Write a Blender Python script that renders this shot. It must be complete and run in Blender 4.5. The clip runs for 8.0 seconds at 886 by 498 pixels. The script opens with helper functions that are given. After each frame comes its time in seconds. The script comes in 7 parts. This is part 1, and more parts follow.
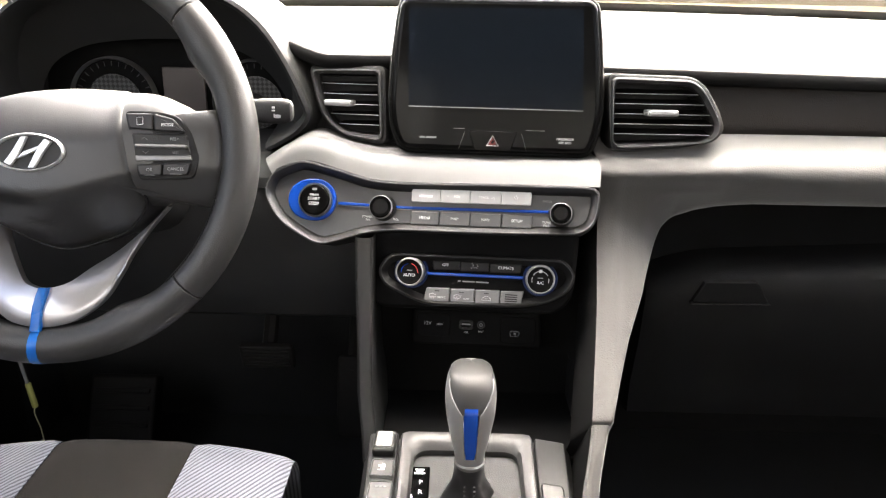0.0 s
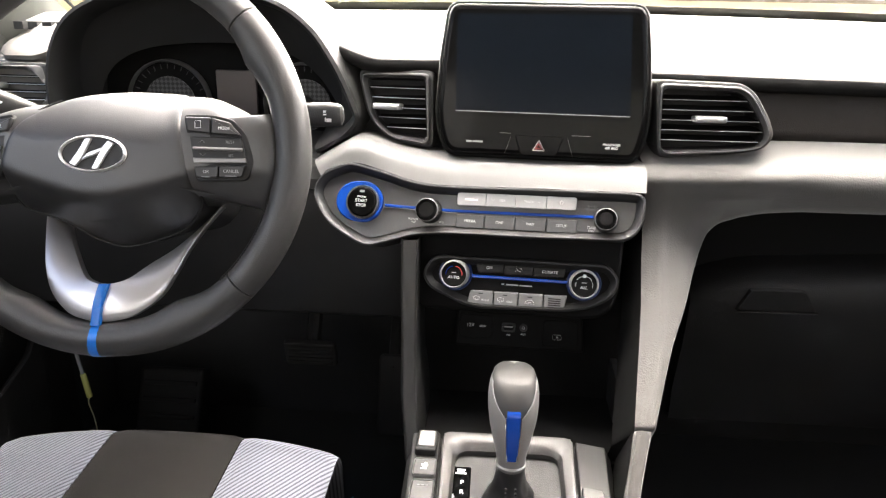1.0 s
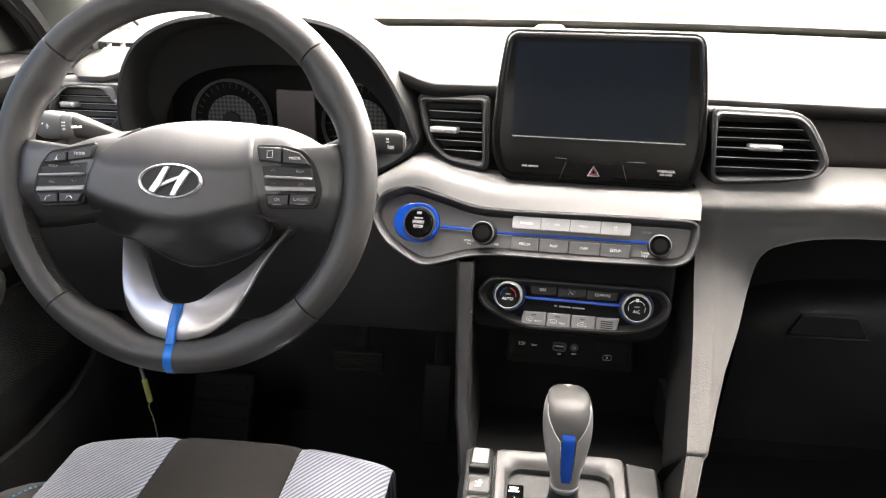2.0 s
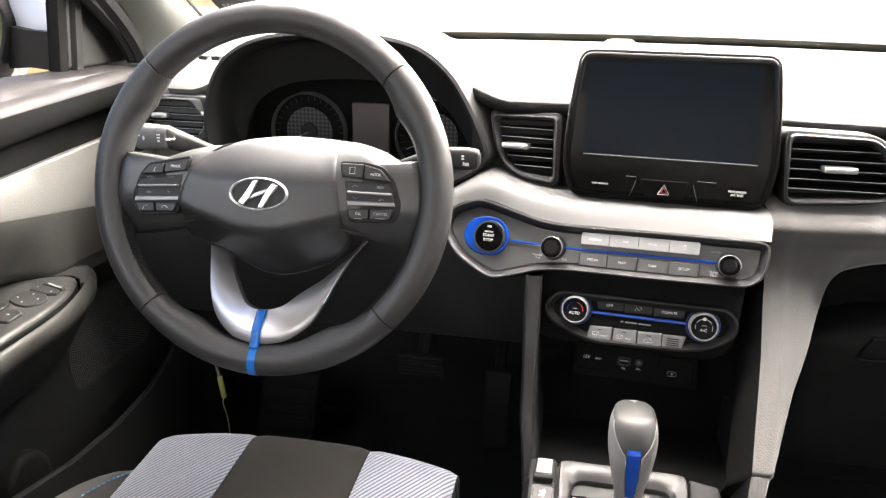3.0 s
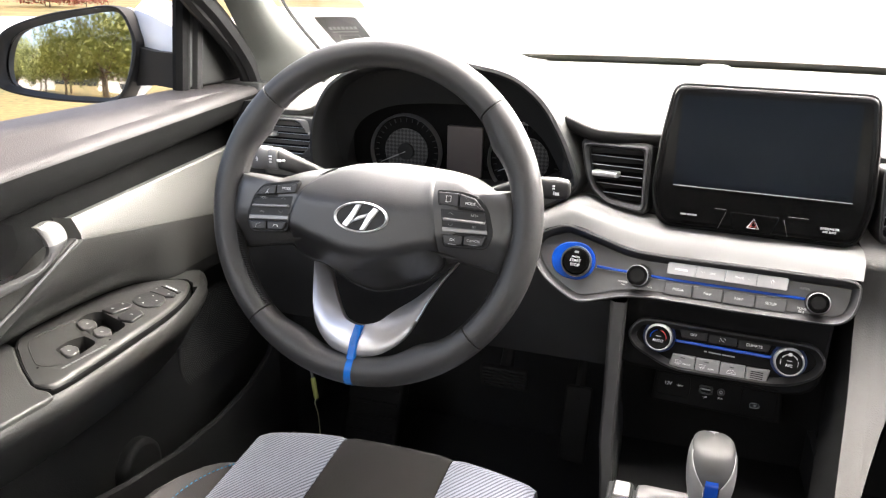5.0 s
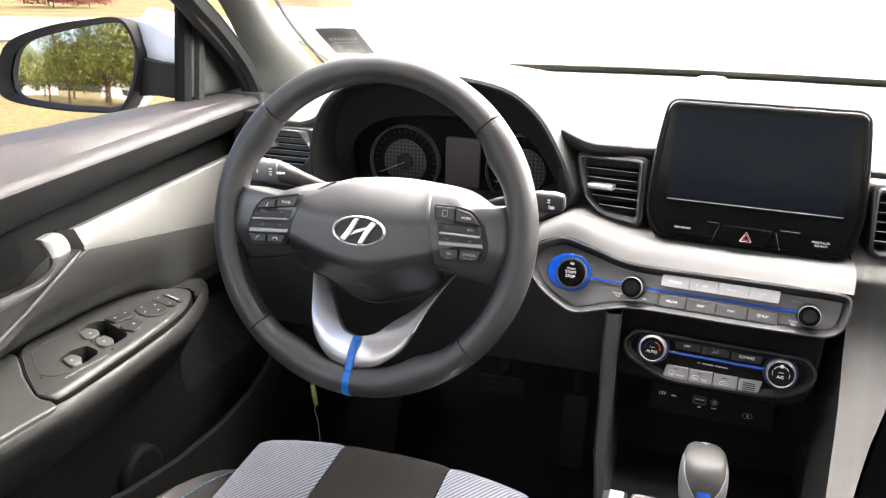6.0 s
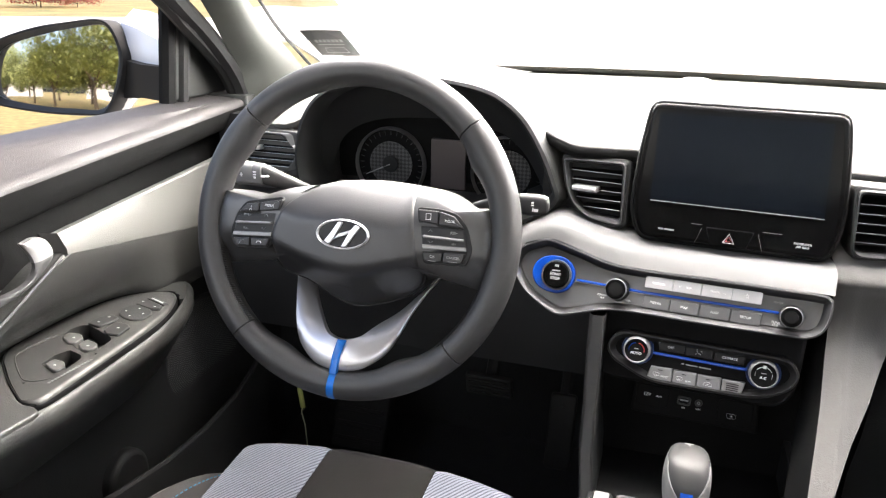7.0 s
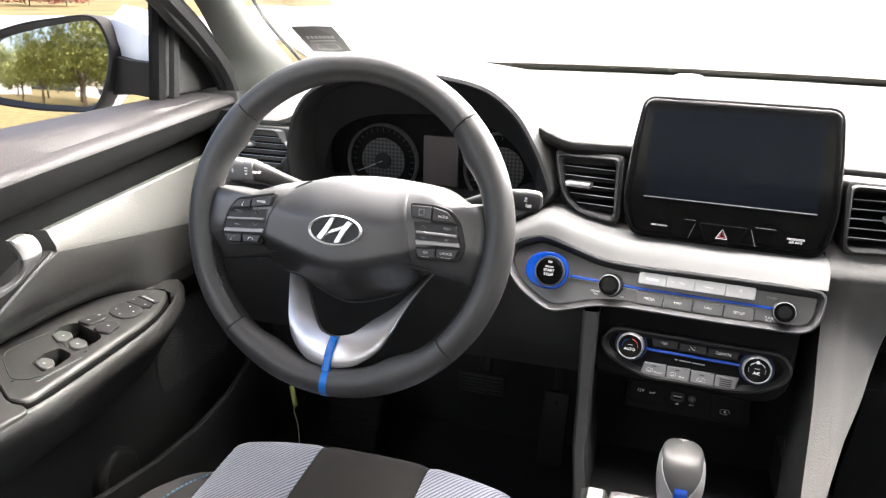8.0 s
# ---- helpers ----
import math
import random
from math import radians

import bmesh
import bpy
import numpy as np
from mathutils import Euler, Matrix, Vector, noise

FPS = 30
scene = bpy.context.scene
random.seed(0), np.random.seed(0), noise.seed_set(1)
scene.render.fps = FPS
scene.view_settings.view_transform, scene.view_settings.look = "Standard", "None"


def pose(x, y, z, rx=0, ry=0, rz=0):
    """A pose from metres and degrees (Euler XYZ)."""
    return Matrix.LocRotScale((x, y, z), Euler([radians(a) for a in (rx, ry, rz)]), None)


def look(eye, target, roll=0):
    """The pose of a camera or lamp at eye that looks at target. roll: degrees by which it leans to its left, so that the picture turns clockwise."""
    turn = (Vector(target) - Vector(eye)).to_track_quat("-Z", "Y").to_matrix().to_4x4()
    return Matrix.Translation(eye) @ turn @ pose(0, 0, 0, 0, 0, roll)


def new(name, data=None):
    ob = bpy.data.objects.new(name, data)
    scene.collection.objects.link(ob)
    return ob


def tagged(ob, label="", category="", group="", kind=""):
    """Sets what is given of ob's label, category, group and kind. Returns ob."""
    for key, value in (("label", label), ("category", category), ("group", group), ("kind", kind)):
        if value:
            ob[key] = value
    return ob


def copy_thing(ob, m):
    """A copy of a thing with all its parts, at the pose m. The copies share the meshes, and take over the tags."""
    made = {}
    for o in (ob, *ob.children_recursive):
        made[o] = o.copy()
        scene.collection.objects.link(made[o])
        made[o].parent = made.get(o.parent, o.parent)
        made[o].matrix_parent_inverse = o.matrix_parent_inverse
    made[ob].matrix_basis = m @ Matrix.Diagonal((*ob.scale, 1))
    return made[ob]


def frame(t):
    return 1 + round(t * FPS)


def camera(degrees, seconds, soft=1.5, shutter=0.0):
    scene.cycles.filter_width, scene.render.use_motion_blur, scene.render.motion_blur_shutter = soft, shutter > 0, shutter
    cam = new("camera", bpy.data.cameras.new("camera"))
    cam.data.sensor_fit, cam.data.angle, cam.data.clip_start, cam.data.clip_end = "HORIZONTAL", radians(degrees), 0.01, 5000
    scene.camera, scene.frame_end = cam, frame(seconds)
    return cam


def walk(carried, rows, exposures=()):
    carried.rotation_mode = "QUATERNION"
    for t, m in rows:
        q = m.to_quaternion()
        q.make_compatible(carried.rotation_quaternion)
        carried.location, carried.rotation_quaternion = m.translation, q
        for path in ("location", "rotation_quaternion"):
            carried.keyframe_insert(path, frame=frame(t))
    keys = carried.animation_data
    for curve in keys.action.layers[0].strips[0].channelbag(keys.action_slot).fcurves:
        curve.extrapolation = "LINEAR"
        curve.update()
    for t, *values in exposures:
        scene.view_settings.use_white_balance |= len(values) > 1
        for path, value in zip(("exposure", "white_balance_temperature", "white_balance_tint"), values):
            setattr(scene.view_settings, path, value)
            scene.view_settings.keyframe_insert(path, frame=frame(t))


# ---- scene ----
cam = camera(61.7, 8.0, soft=1.2)
PATH = [
    (0, (-0.041, -0.003, 1.057), (-0.065, 1.893, 0.422), 1.0),
    (0.5, (-0.045, -0.008, 1.061), (-0.128, 1.885, 0.421), 1.0),
    (1, (-0.048, -0.011, 1.064), (-0.174, 1.88, 0.424), 1.0),
    (1.5, (-0.064, -0.018, 1.083), (-0.226, 1.867, 0.433), 1.0),
    (3, (-0.091, -0.045, 1.12), (-0.44, 1.811, 0.461), 1.1),
    (3.5, (-0.105, -0.064, 1.134), (-0.546, 1.772, 0.474), 1.1),
    (4, (-0.103, -0.069, 1.139), (-0.621, 1.745, 0.474), 1.1),
    (4.5, (-0.098, -0.071, 1.146), (-0.649, 1.733, 0.481), 1.1),
    (6, (-0.085, -0.08, 1.174), (-0.655, 1.719, 0.511), 1.2),
    (6.5, (-0.082, -0.078, 1.175), (-0.643, 1.723, 0.51), 1.2),
    (7, (-0.078, -0.077, 1.178), (-0.625, 1.728, 0.514), 1.2),
    (7.5, (-0.081, -0.076, 1.173), (-0.613, 1.735, 0.512), 1.3),
    (8, (-0.08, -0.075, 1.173), (-0.606, 1.737, 0.508), 1.3),
]
EXPOSURES = [(0, 2.46, 7050, 12), (3.5, 2.45, 6930, 12), (8, 2.43, 6640, 11)]
walk(cam, [(t, look(eye, target, roll)) for t, eye, target, roll in PATH], EXPOSURES)

# ---- world and sun ----
SUN_ELEVATION, SUN_AZIMUTH = 58.0, 22.0      # degrees above the horizon; clockwise from straight ahead (+y)
world = bpy.data.worlds.new("sky")
scene.world = world
world.use_nodes = True
wn = world.node_tree.nodes
wl = world.node_tree.links
wn.clear()
sky = wn.new("ShaderNodeTexSky")
sky.sky_type = "NISHITA"
sky.sun_disc = False
sky.sun_elevation = radians(SUN_ELEVATION)
sky.sun_rotation = radians(SUN_AZIMUTH)
sky.air_density, sky.dust_density, sky.ozone_density = 1.0, 6.0, 1.0
bgd = wn.new("ShaderNodeBackground")
bgd.inputs["Strength"].default_value = 0.13
wout = wn.new("ShaderNodeOutputWorld")
wl.new(sky.outputs["Color"], bgd.inputs["Color"])
wl.new(bgd.outputs["Background"], wout.inputs["Surface"])
sun_data = bpy.data.lights.new("sun", "SUN")
sun_data.energy, sun_data.angle, sun_data.color = 0.6, radians(14), (1.0, 0.96, 0.9)
sun = new("sun", sun_data)
sun.matrix_world = look(
    (30 * math.sin(radians(SUN_AZIMUTH)), 30 * math.cos(radians(SUN_AZIMUTH)), 30 * math.tan(radians(SUN_ELEVATION))), (0, 0, 0))


def window_light(name, place, target, width, height, watts, colour):
    """Area lamp added in a window's opening in place of skylight; it shines inwards."""
    d = bpy.data.lights.new(name, "AREA")
    d.shape, d.size, d.size_y, d.energy, d.color = "RECTANGLE", width, height, watts, colour
    ob = new(name, d)
    ob.matrix_world = look(place, target)
    return ob


# added lamps in place of the sky's light: windscreen, front side windows, rear side windows and rear window
# the lower windscreen lamp is set stronger, to brighten the dash top but not the leg
window_light("windscreen_light", (0, 1.10, 1.18), (0, 1.10 - 0.43, 1.18 - 0.90), 1.30, 0.34, 12.2, (1.0, 0.985, 0.96))
window_light("upper_windscreen_light", (0, 0.80, 1.325), (0, 0.80 - 0.43, 1.325 - 0.90), 1.15, 0.30, 4.6, (1.0, 0.985, 0.96))
window_light("side_window_light", (0.80, 0.25, 1.18), (0.80 - 0.90, 0.25, 1.18 - 0.43), 1.0, 0.30, 0.2, (1.0, 0.985, 0.96))
for sd, side in ((-1, "left"), (1, "right")):
    window_light("rear_side_light_" + side, (sd * 0.70, -0.98, 1.18), (sd * (0.70 - 0.8), -0.58, 1.18 - 0.30), 0.95, 0.28, 0.85, (1.0, 0.985, 0.97))
window_light("rear_window_light", (0, -1.46, 1.18), (0, -0.46, 1.08), 1.10, 0.26, 0.5, (1.0, 0.985, 0.97))
window_light("driver_window_light", (-0.745, -0.06, 1.19), (0.255, 0.34, 0.74), 0.75, 0.24, 0.38, (1.0, 0.985, 0.97))

# ---- materials ----
def material(name, a, b=None, rough=0.5, metal=0.0, grain=0.0, grain_scale=900.0, patch_scale=6.0, rough_var=0.08,
             coat=0.0, speck=0.0, spec=0.5, kind="noise", sheen=0.0, spread=0.0):
    """Principled surface: colours a and b mixed by slow patches and fine grain, fine relief, uneven gloss."""
    m = bpy.data.materials.new(name)
    m.use_nodes = True
    n, l = m.node_tree.nodes, m.node_tree.links
    p = n["Principled BSDF"]
    co = n.new("ShaderNodeTexCoord")
    big = n.new("ShaderNodeTexNoise")
    big.inputs["Scale"].default_value, big.inputs["Detail"].default_value = patch_scale, 5
    l.new(co.outputs["Object"], big.inputs["Vector"])
    small = n.new("ShaderNodeTexNoise" if kind == "noise" else "ShaderNodeTexVoronoi")
    small.inputs["Scale"].default_value = grain_scale
    l.new(co.outputs["Object"], small.inputs["Vector"])
    fine = small.outputs["Fac"] if kind == "noise" else small.outputs["Distance"]
    b = b or tuple(c * 0.85 for c in a)
    mix = n.new("ShaderNodeMix")
    mix.data_type = "RGBA"
    mix.inputs[6].default_value, mix.inputs[7].default_value = (*a, 1), (*b, 1)
    mul = n.new("ShaderNodeMath")
    mul.operation = "MULTIPLY_ADD"
    mul.inputs[1].default_value = 1.0 - speck
    l.new(big.outputs["Fac"], mul.inputs[0])
    sm = n.new("ShaderNodeMath")
    sm.operation = "MULTIPLY"
    sm.inputs[1].default_value = speck
    l.new(fine, sm.inputs[0])
    l.new(sm.outputs[0], mul.inputs[2])
    if spread:
        sp = n.new("ShaderNodeMapRange")
        sp.inputs["From Min"].default_value, sp.inputs["From Max"].default_value = 0.5 - spread, 0.5 + spread
        l.new(mul.outputs[0], sp.inputs["Value"])
        l.new(sp.outputs["Result"], mix.inputs[0])
    else:
        l.new(mul.outputs[0], mix.inputs[0])
    l.new(mix.outputs[2], p.inputs["Base Color"])
    rr = n.new("ShaderNodeMapRange")
    rr.inputs["To Min"].default_value, rr.inputs["To Max"].default_value = max(0.02, rough - rough_var), min(1, rough + rough_var)
    l.new(big.outputs["Fac"], rr.inputs["Value"])
    l.new(rr.outputs["Result"], p.inputs["Roughness"])
    p.inputs["Metallic"].default_value = metal
    p.inputs["Specular IOR Level"].default_value = spec
    p.inputs["Coat Weight"].default_value = coat
    p.inputs["Coat Roughness"].default_value = 0.05
    p.inputs["Sheen Weight"].default_value = sheen
    if grain:
        bump = n.new("ShaderNodeBump")
        bump.inputs["Strength"].default_value, bump.inputs["Distance"].default_value = grain, 0.0006
        l.new(fine, bump.inputs["Height"])
        l.new(bump.outputs["Normal"], p.inputs["Normal"])
    return m


def glass(name, colour=(1, 1, 1), rough=0.0):
    m = bpy.data.materials.new(name)
    m.use_nodes = True
    p = m.node_tree.nodes["Principled BSDF"]
    p.inputs["Base Color"].default_value = (*colour, 1)
    p.inputs["Roughness"].default_value = rough
    p.inputs["Transmission Weight"].default_value = 1.0
    p.inputs["IOR"].default_value = 1.45
    return m


def striped_fabric(name, light, dark, angle, pitch):
    """Woven cloth with fine slanting ribs."""
    m = material(name, light, rough=0.9, grain=0.4, grain_scale=1500, sheen=0.3)
    n, l = m.node_tree.nodes, m.node_tree.links
    p = n["Principled BSDF"]
    co = n.new("ShaderNodeTexCoord")
    mp = n.new("ShaderNodeMapping")
    mp.inputs["Rotation"].default_value = (0, 0, radians(angle))
    l.new(co.outputs["Object"], mp.inputs["Vector"])
    wv = n.new("ShaderNodeTexWave")
    wv.wave_type, wv.bands_direction = "BANDS", "X"
    wv.inputs["Scale"].default_value = 0.314 / pitch
    wv.inputs["Distortion"].default_value, wv.inputs["Detail"].default_value = 0.6, 1.0
    wv.inputs["Detail Scale"].default_value = 30.0
    l.new(mp.outputs["Vector"], wv.inputs["Vector"])
    ramp = n.new("ShaderNodeValToRGB")
    ramp.color_ramp.elements[0].position, ramp.color_ramp.elements[1].position = 0.25, 0.6
    ramp.color_ramp.elements[0].color, ramp.color_ramp.elements[1].color = (*dark, 1), (*light, 1)
    l.new(wv.outputs["Fac"], ramp.inputs["Fac"])
    noise_n = n.new("ShaderNodeTexNoise")
    noise_n.inputs["Scale"].default_value = 9
    l.new(co.outputs["Object"], noise_n.inputs["Vector"])
    mix = n.new("ShaderNodeMix")
    mix.data_type, mix.blend_type = "RGBA", "MULTIPLY"
    mix.inputs[0].default_value = 0.35
    l.new(ramp.outputs["Color"], mix.inputs[6])
    l.new(noise_n.outputs["Fac"], mix.inputs[7])
    l.new(mix.outputs[2], p.inputs["Base Color"])
    bump = n.new("ShaderNodeBump")
    bump.inputs["Strength"].default_value, bump.inputs["Distance"].default_value = 0.6, 0.0008
    l.new(wv.outputs["Fac"], bump.inputs["Height"])
    l.new(bump.outputs["Normal"], p.inputs["Normal"])
    return m


def mesh_pattern(name):
    """Dark dial face with a fine woven diamond pattern."""
    m = material(name, (0.02, 0.02, 0.02), rough=0.5)
    n, l = m.node_tree.nodes, m.node_tree.links
    co = n.new("ShaderNodeTexCoord")
    mp = n.new("ShaderNodeMapping")
    mp.inputs["Rotation"].default_value = (0, radians(45), 0)
    l.new(co.outputs["Object"], mp.inputs["Vector"])
    ch = n.new("ShaderNodeTexChecker")
    ch.inputs["Scale"].default_value = 250
    ch.inputs["Color1"].default_value, ch.inputs["Color2"].default_value = (0.055, 0.055, 0.056, 1), (0.007, 0.007, 0.007, 1)
    l.new(mp.outputs["Vector"], ch.inputs["Vector"])
    l.new(ch.outputs["Color"], n["Principled BSDF"].inputs["Base Color"])
    return m


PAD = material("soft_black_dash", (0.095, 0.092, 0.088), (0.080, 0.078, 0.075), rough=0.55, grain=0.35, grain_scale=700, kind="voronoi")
DARK = material("charcoal_plastic", (0.015, 0.015, 0.015), (0.011, 0.011, 0.011), rough=0.55, grain=0.25, grain_scale=800, kind="voronoi")
FASCIA = material("warm_black_soft_plastic", (0.0175, 0.0145, 0.0128), (0.0145, 0.012, 0.0107), rough=0.6, spec=0.25, grain=0.3, grain_scale=700, kind="voronoi")
BLACK = material("matt_black_plastic", (0.0105, 0.0105, 0.0107), rough=0.6, grain=0.1, spec=0.3)
GREYPAD = material("grey_grained_trim", (0.072, 0.069, 0.0655), (0.060, 0.058, 0.055), rough=0.52, spec=0.2, sheen=0.3, grain=0.3, grain_scale=560, kind="voronoi", patch_scale=9)
DOORGREY = material("light_grey_door_insert", (0.098, 0.0968, 0.090), (0.085, 0.084, 0.078), rough=0.55, grain=0.3, grain_scale=650, kind="voronoi")
DOORDARK = material("dark_grey_door_plastic", (0.031, 0.031, 0.029), (0.025, 0.025, 0.024), rough=0.47, grain=0.35, grain_scale=650, kind="voronoi")
PIANO = material("gloss_black", (0.003, 0.003, 0.003), rough=0.10, rough_var=0.05, coat=0.0, spec=0.07, patch_scale=25)
SCREEN = material("dark_display_glass", (0.0042, 0.0056, 0.0080), (0.0033, 0.0046, 0.0066), spec=0.035, rough=0.14, rough_var=0.05)
SILVER = material("satin_silver_paint", (0.26, 0.257, 0.254), (0.23, 0.227, 0.224), rough=0.36, metal=0.55, grain=0.1, grain_scale=1800, patch_scale=14)
TRIM = material("silver_grey_trim", (0.160, 0.1575, 0.1545), (0.142, 0.140, 0.137), rough=0.55, metal=0.1, grain=0.25, grain_scale=900, kind="voronoi")
GUN = material("gunmetal_paint", (0.098, 0.0975, 0.0985), (0.084, 0.0835, 0.0845), rough=0.34, metal=0.5, patch_scale=18)
CHROME = material("chrome", (0.75, 0.75, 0.75), rough=0.12, metal=1.0, rough_var=0.04)
LEATHER = material("black_leather", (0.0265, 0.0260, 0.0260), (0.0220, 0.0216, 0.0216), rough=0.46, spec=0.5, grain=0.14, grain_scale=750, kind="voronoi", patch_scale=18)
HUBSKIN = material("grained_airbag_cover", (0.0128, 0.0124, 0.0125), (0.0105, 0.0102, 0.0103), rough=0.43, spec=0.8, grain=0.1, grain_scale=900, kind="voronoi")
BLUE = material("gloss_blue", (0.0015, 0.046, 0.30), (0.0015, 0.038, 0.25), rough=0.24, coat=0.1, spec=0.35)
WHITE = material("white_print", (0.75, 0.75, 0.75), rough=0.6)
DIM = material("grey_print", (0.28, 0.28, 0.28), rough=0.6)
RED = material("red_print", (0.55, 0.05, 0.04), rough=0.5)
BTN = material("dark_satin_button", (0.019, 0.019, 0.0195), (0.016, 0.016, 0.0165), rough=0.42, metal=0.1, patch_scale=30)
KEYGREY = material("mid_grey_key", (0.17, 0.17, 0.172), (0.15, 0.15, 0.152), rough=0.4, metal=0.3, patch_scale=30)
SILBTN = material("silver_button", (0.37, 0.37, 0.37), (0.34, 0.34, 0.34), rough=0.34, metal=0.5, patch_scale=30)
CLOTH = striped_fabric("striped_seat_cloth", (0.23, 0.242, 0.29), (0.072, 0.078, 0.098), 35, 0.0046)
BLACKCLOTH = material("black_seat_cloth", (0.0150, 0.0132, 0.0118), (0.012, 0.0106, 0.0095), rough=0.95, grain=0.5, grain_scale=1600, sheen=0.06, spec=0.2)
BOLSTER = material("dark_leatherette", (0.042, 0.038, 0.036), rough=0.5, grain=0.3, grain_scale=800, kind="voronoi")
THREAD = material("blue_thread", (0.05, 0.24, 0.42), rough=0.8)
CARPET = material("dark_grey_carpet", (0.040, 0.042, 0.045), (0.029, 0.0305, 0.033), rough=1.0, grain=0.9, grain_scale=1200, speck=0.5)
RUBBER = material("black_rubber", (0.009, 0.009, 0.009), rough=0.75, spec=0.3)
SWITCHPLATE = material("satin_switch_plate", (0.029, 0.0287, 0.0275), (0.024, 0.0237, 0.0228), rough=0.42, spec=0.4, grain=0.15, grain_scale=900, kind="voronoi")
STALKGREY = material("grey_stalk_plastic", (0.13, 0.129, 0.126), (0.11, 0.109, 0.107), rough=0.42, grain=0.1)
# near-black for black plastic; also holds the shade of hollows and gaps
TRAY = material("black_plastic_and_shade", (0.004, 0.004, 0.004), rough=0.8, spec=0.12)
SPOKE = material("pale_silver_paint", (0.58, 0.57, 0.58), (0.52, 0.51, 0.52), rough=0.36, metal=0.85, patch_scale=14)
BADGE = material("polished_badge", (0.72, 0.72, 0.73), rough=0.28, metal=0.55)
# lit copy of BLUE for the wheel: reflected light is put into the colour
AZURE = material("lit_blue_gloss", (0.0008, 0.115, 0.44), (0.0008, 0.10, 0.39), rough=0.27, coat=0.1, spec=0.3)
DIAL = mesh_pattern("woven_dial")
GLASS = glass("clear_glass")
MIRROR = material("mirror_silver", (0.86, 0.87, 0.86), (0.84, 0.85, 0.84), rough=0.03, metal=1.0, rough_var=0.01)
PAINT = material("white_car_paint", (0.78, 0.78, 0.79), (0.75, 0.75, 0.76), rough=0.25, coat=0.8)
ROOFCLOTH = material("grey_headliner", (0.35, 0.34, 0.32), rough=0.95, grain=0.3)
CORNER = material("mid_grey_corner_trim", (0.0150, 0.0156, 0.0146), (0.0122, 0.0128, 0.0118), rough=0.55, grain=0.25, grain_scale=650, kind="voronoi")
# door plastic where it turns from the light; the shade is in the colour
SHOULDER = material("shaded_door_shoulder", (0.0055, 0.0055, 0.0054), (0.0044, 0.0044, 0.0043), rough=0.7, spec=0.15, grain=0.2, grain_scale=650, kind="voronoi")
SILL = material("grey_sill_trim", (0.0215, 0.0188, 0.0190), (0.0180, 0.0158, 0.0160), rough=0.58, spec=0.4, grain=0.3, grain_scale=650, kind="voronoi")
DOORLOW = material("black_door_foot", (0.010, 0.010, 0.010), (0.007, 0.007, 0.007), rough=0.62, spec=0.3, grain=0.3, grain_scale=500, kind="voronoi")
ARMSKIN = material("satin_armrest_skin", (0.019, 0.019, 0.018), (0.015, 0.015, 0.0143), rough=0.45, spec=0.34, grain=0.25, grain_scale=650, kind="voronoi")
STUD = material("dark_grille_plastic", (0.042, 0.042, 0.040), rough=0.5)
HUBSIDE = material("satin_spoke_plastic", (0.027, 0.0265, 0.026), (0.0225, 0.0221, 0.0217), rough=0.40, spec=0.8, grain=0.06, grain_scale=900)
HOODSKIN = material("black_hood_plastic", (0.017, 0.017, 0.0172), rough=0.65, spec=0.25)
LOWDASH = material("dark_lower_dash_plastic", (0.016, 0.016, 0.0165), (0.013, 0.013, 0.0134), rough=0.6, spec=0.35, grain=0.25, grain_scale=700, kind="voronoi")
VENTRIM = material("satin_vent_rim", (0.075, 0.075, 0.076), (0.064, 0.064, 0.065), rough=0.36, metal=0.3, patch_scale=25)
SIDEGREY = material("dark_satin_console_panel", (0.015, 0.0147, 0.0145), (0.012, 0.0118, 0.0116), rough=0.5, spec=0.35, grain=0.1, patch_scale=16)
GATEFLOOR = material("black_gate_leather", (0.019, 0.018, 0.017), (0.014, 0.0135, 0.013), rough=0.5, spec=0.4, grain=0.2, grain_scale=700, kind="voronoi", patch_scale=30)
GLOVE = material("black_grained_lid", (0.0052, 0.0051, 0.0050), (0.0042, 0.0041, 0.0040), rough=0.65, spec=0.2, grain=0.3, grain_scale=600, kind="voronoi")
BAND = material("dark_grey_glass_edge", (0.085, 0.082, 0.074), (0.072, 0.069, 0.063), rough=0.8, spec=0.1)
PEDAL = material("worn_black_rubber", (0.019, 0.019, 0.0195), (0.015, 0.015, 0.0155), rough=0.6, spec=0.3, grain=0.3, grain_scale=400, patch_scale=25)
HALO = material("dark_blue_ring", (0.006, 0.020, 0.085), rough=0.3)
PODRIM = material("dark_gunmetal_surround", (0.046, 0.0455, 0.046), (0.039, 0.0385, 0.039), rough=0.36, metal=0.4, patch_scale=18)
WINKEY = material("grey_window_key", (0.060, 0.060, 0.058), (0.052, 0.052, 0.050), rough=0.36, patch_scale=30)
SYMBOL = material("pale_key_print", (0.45, 0.45, 0.45), rough=0.6)
PILLAR = material("grey_pillar_trim", (0.050, 0.053, 0.047), (0.043, 0.045, 0.040), rough=0.65, grain=0.3)
SELCAP = material("smooth_black_leather", (0.012, 0.012, 0.0125), (0.009, 0.009, 0.0095), rough=0.33, spec=0.7, patch_scale=20)
CAP = material("dark_satin_cap", (0.024, 0.0235, 0.023), (0.020, 0.0195, 0.019), rough=0.48, metal=0.3, patch_scale=16)
GATE = material("satin_gate_silver", (0.076, 0.0745, 0.0737), (0.066, 0.0645, 0.0637), rough=0.42, metal=0.5, grain=0.1, grain_scale=1800, patch_scale=14)
YELLOW = material("yellow_tape", (0.30, 0.31, 0.09), rough=0.6)
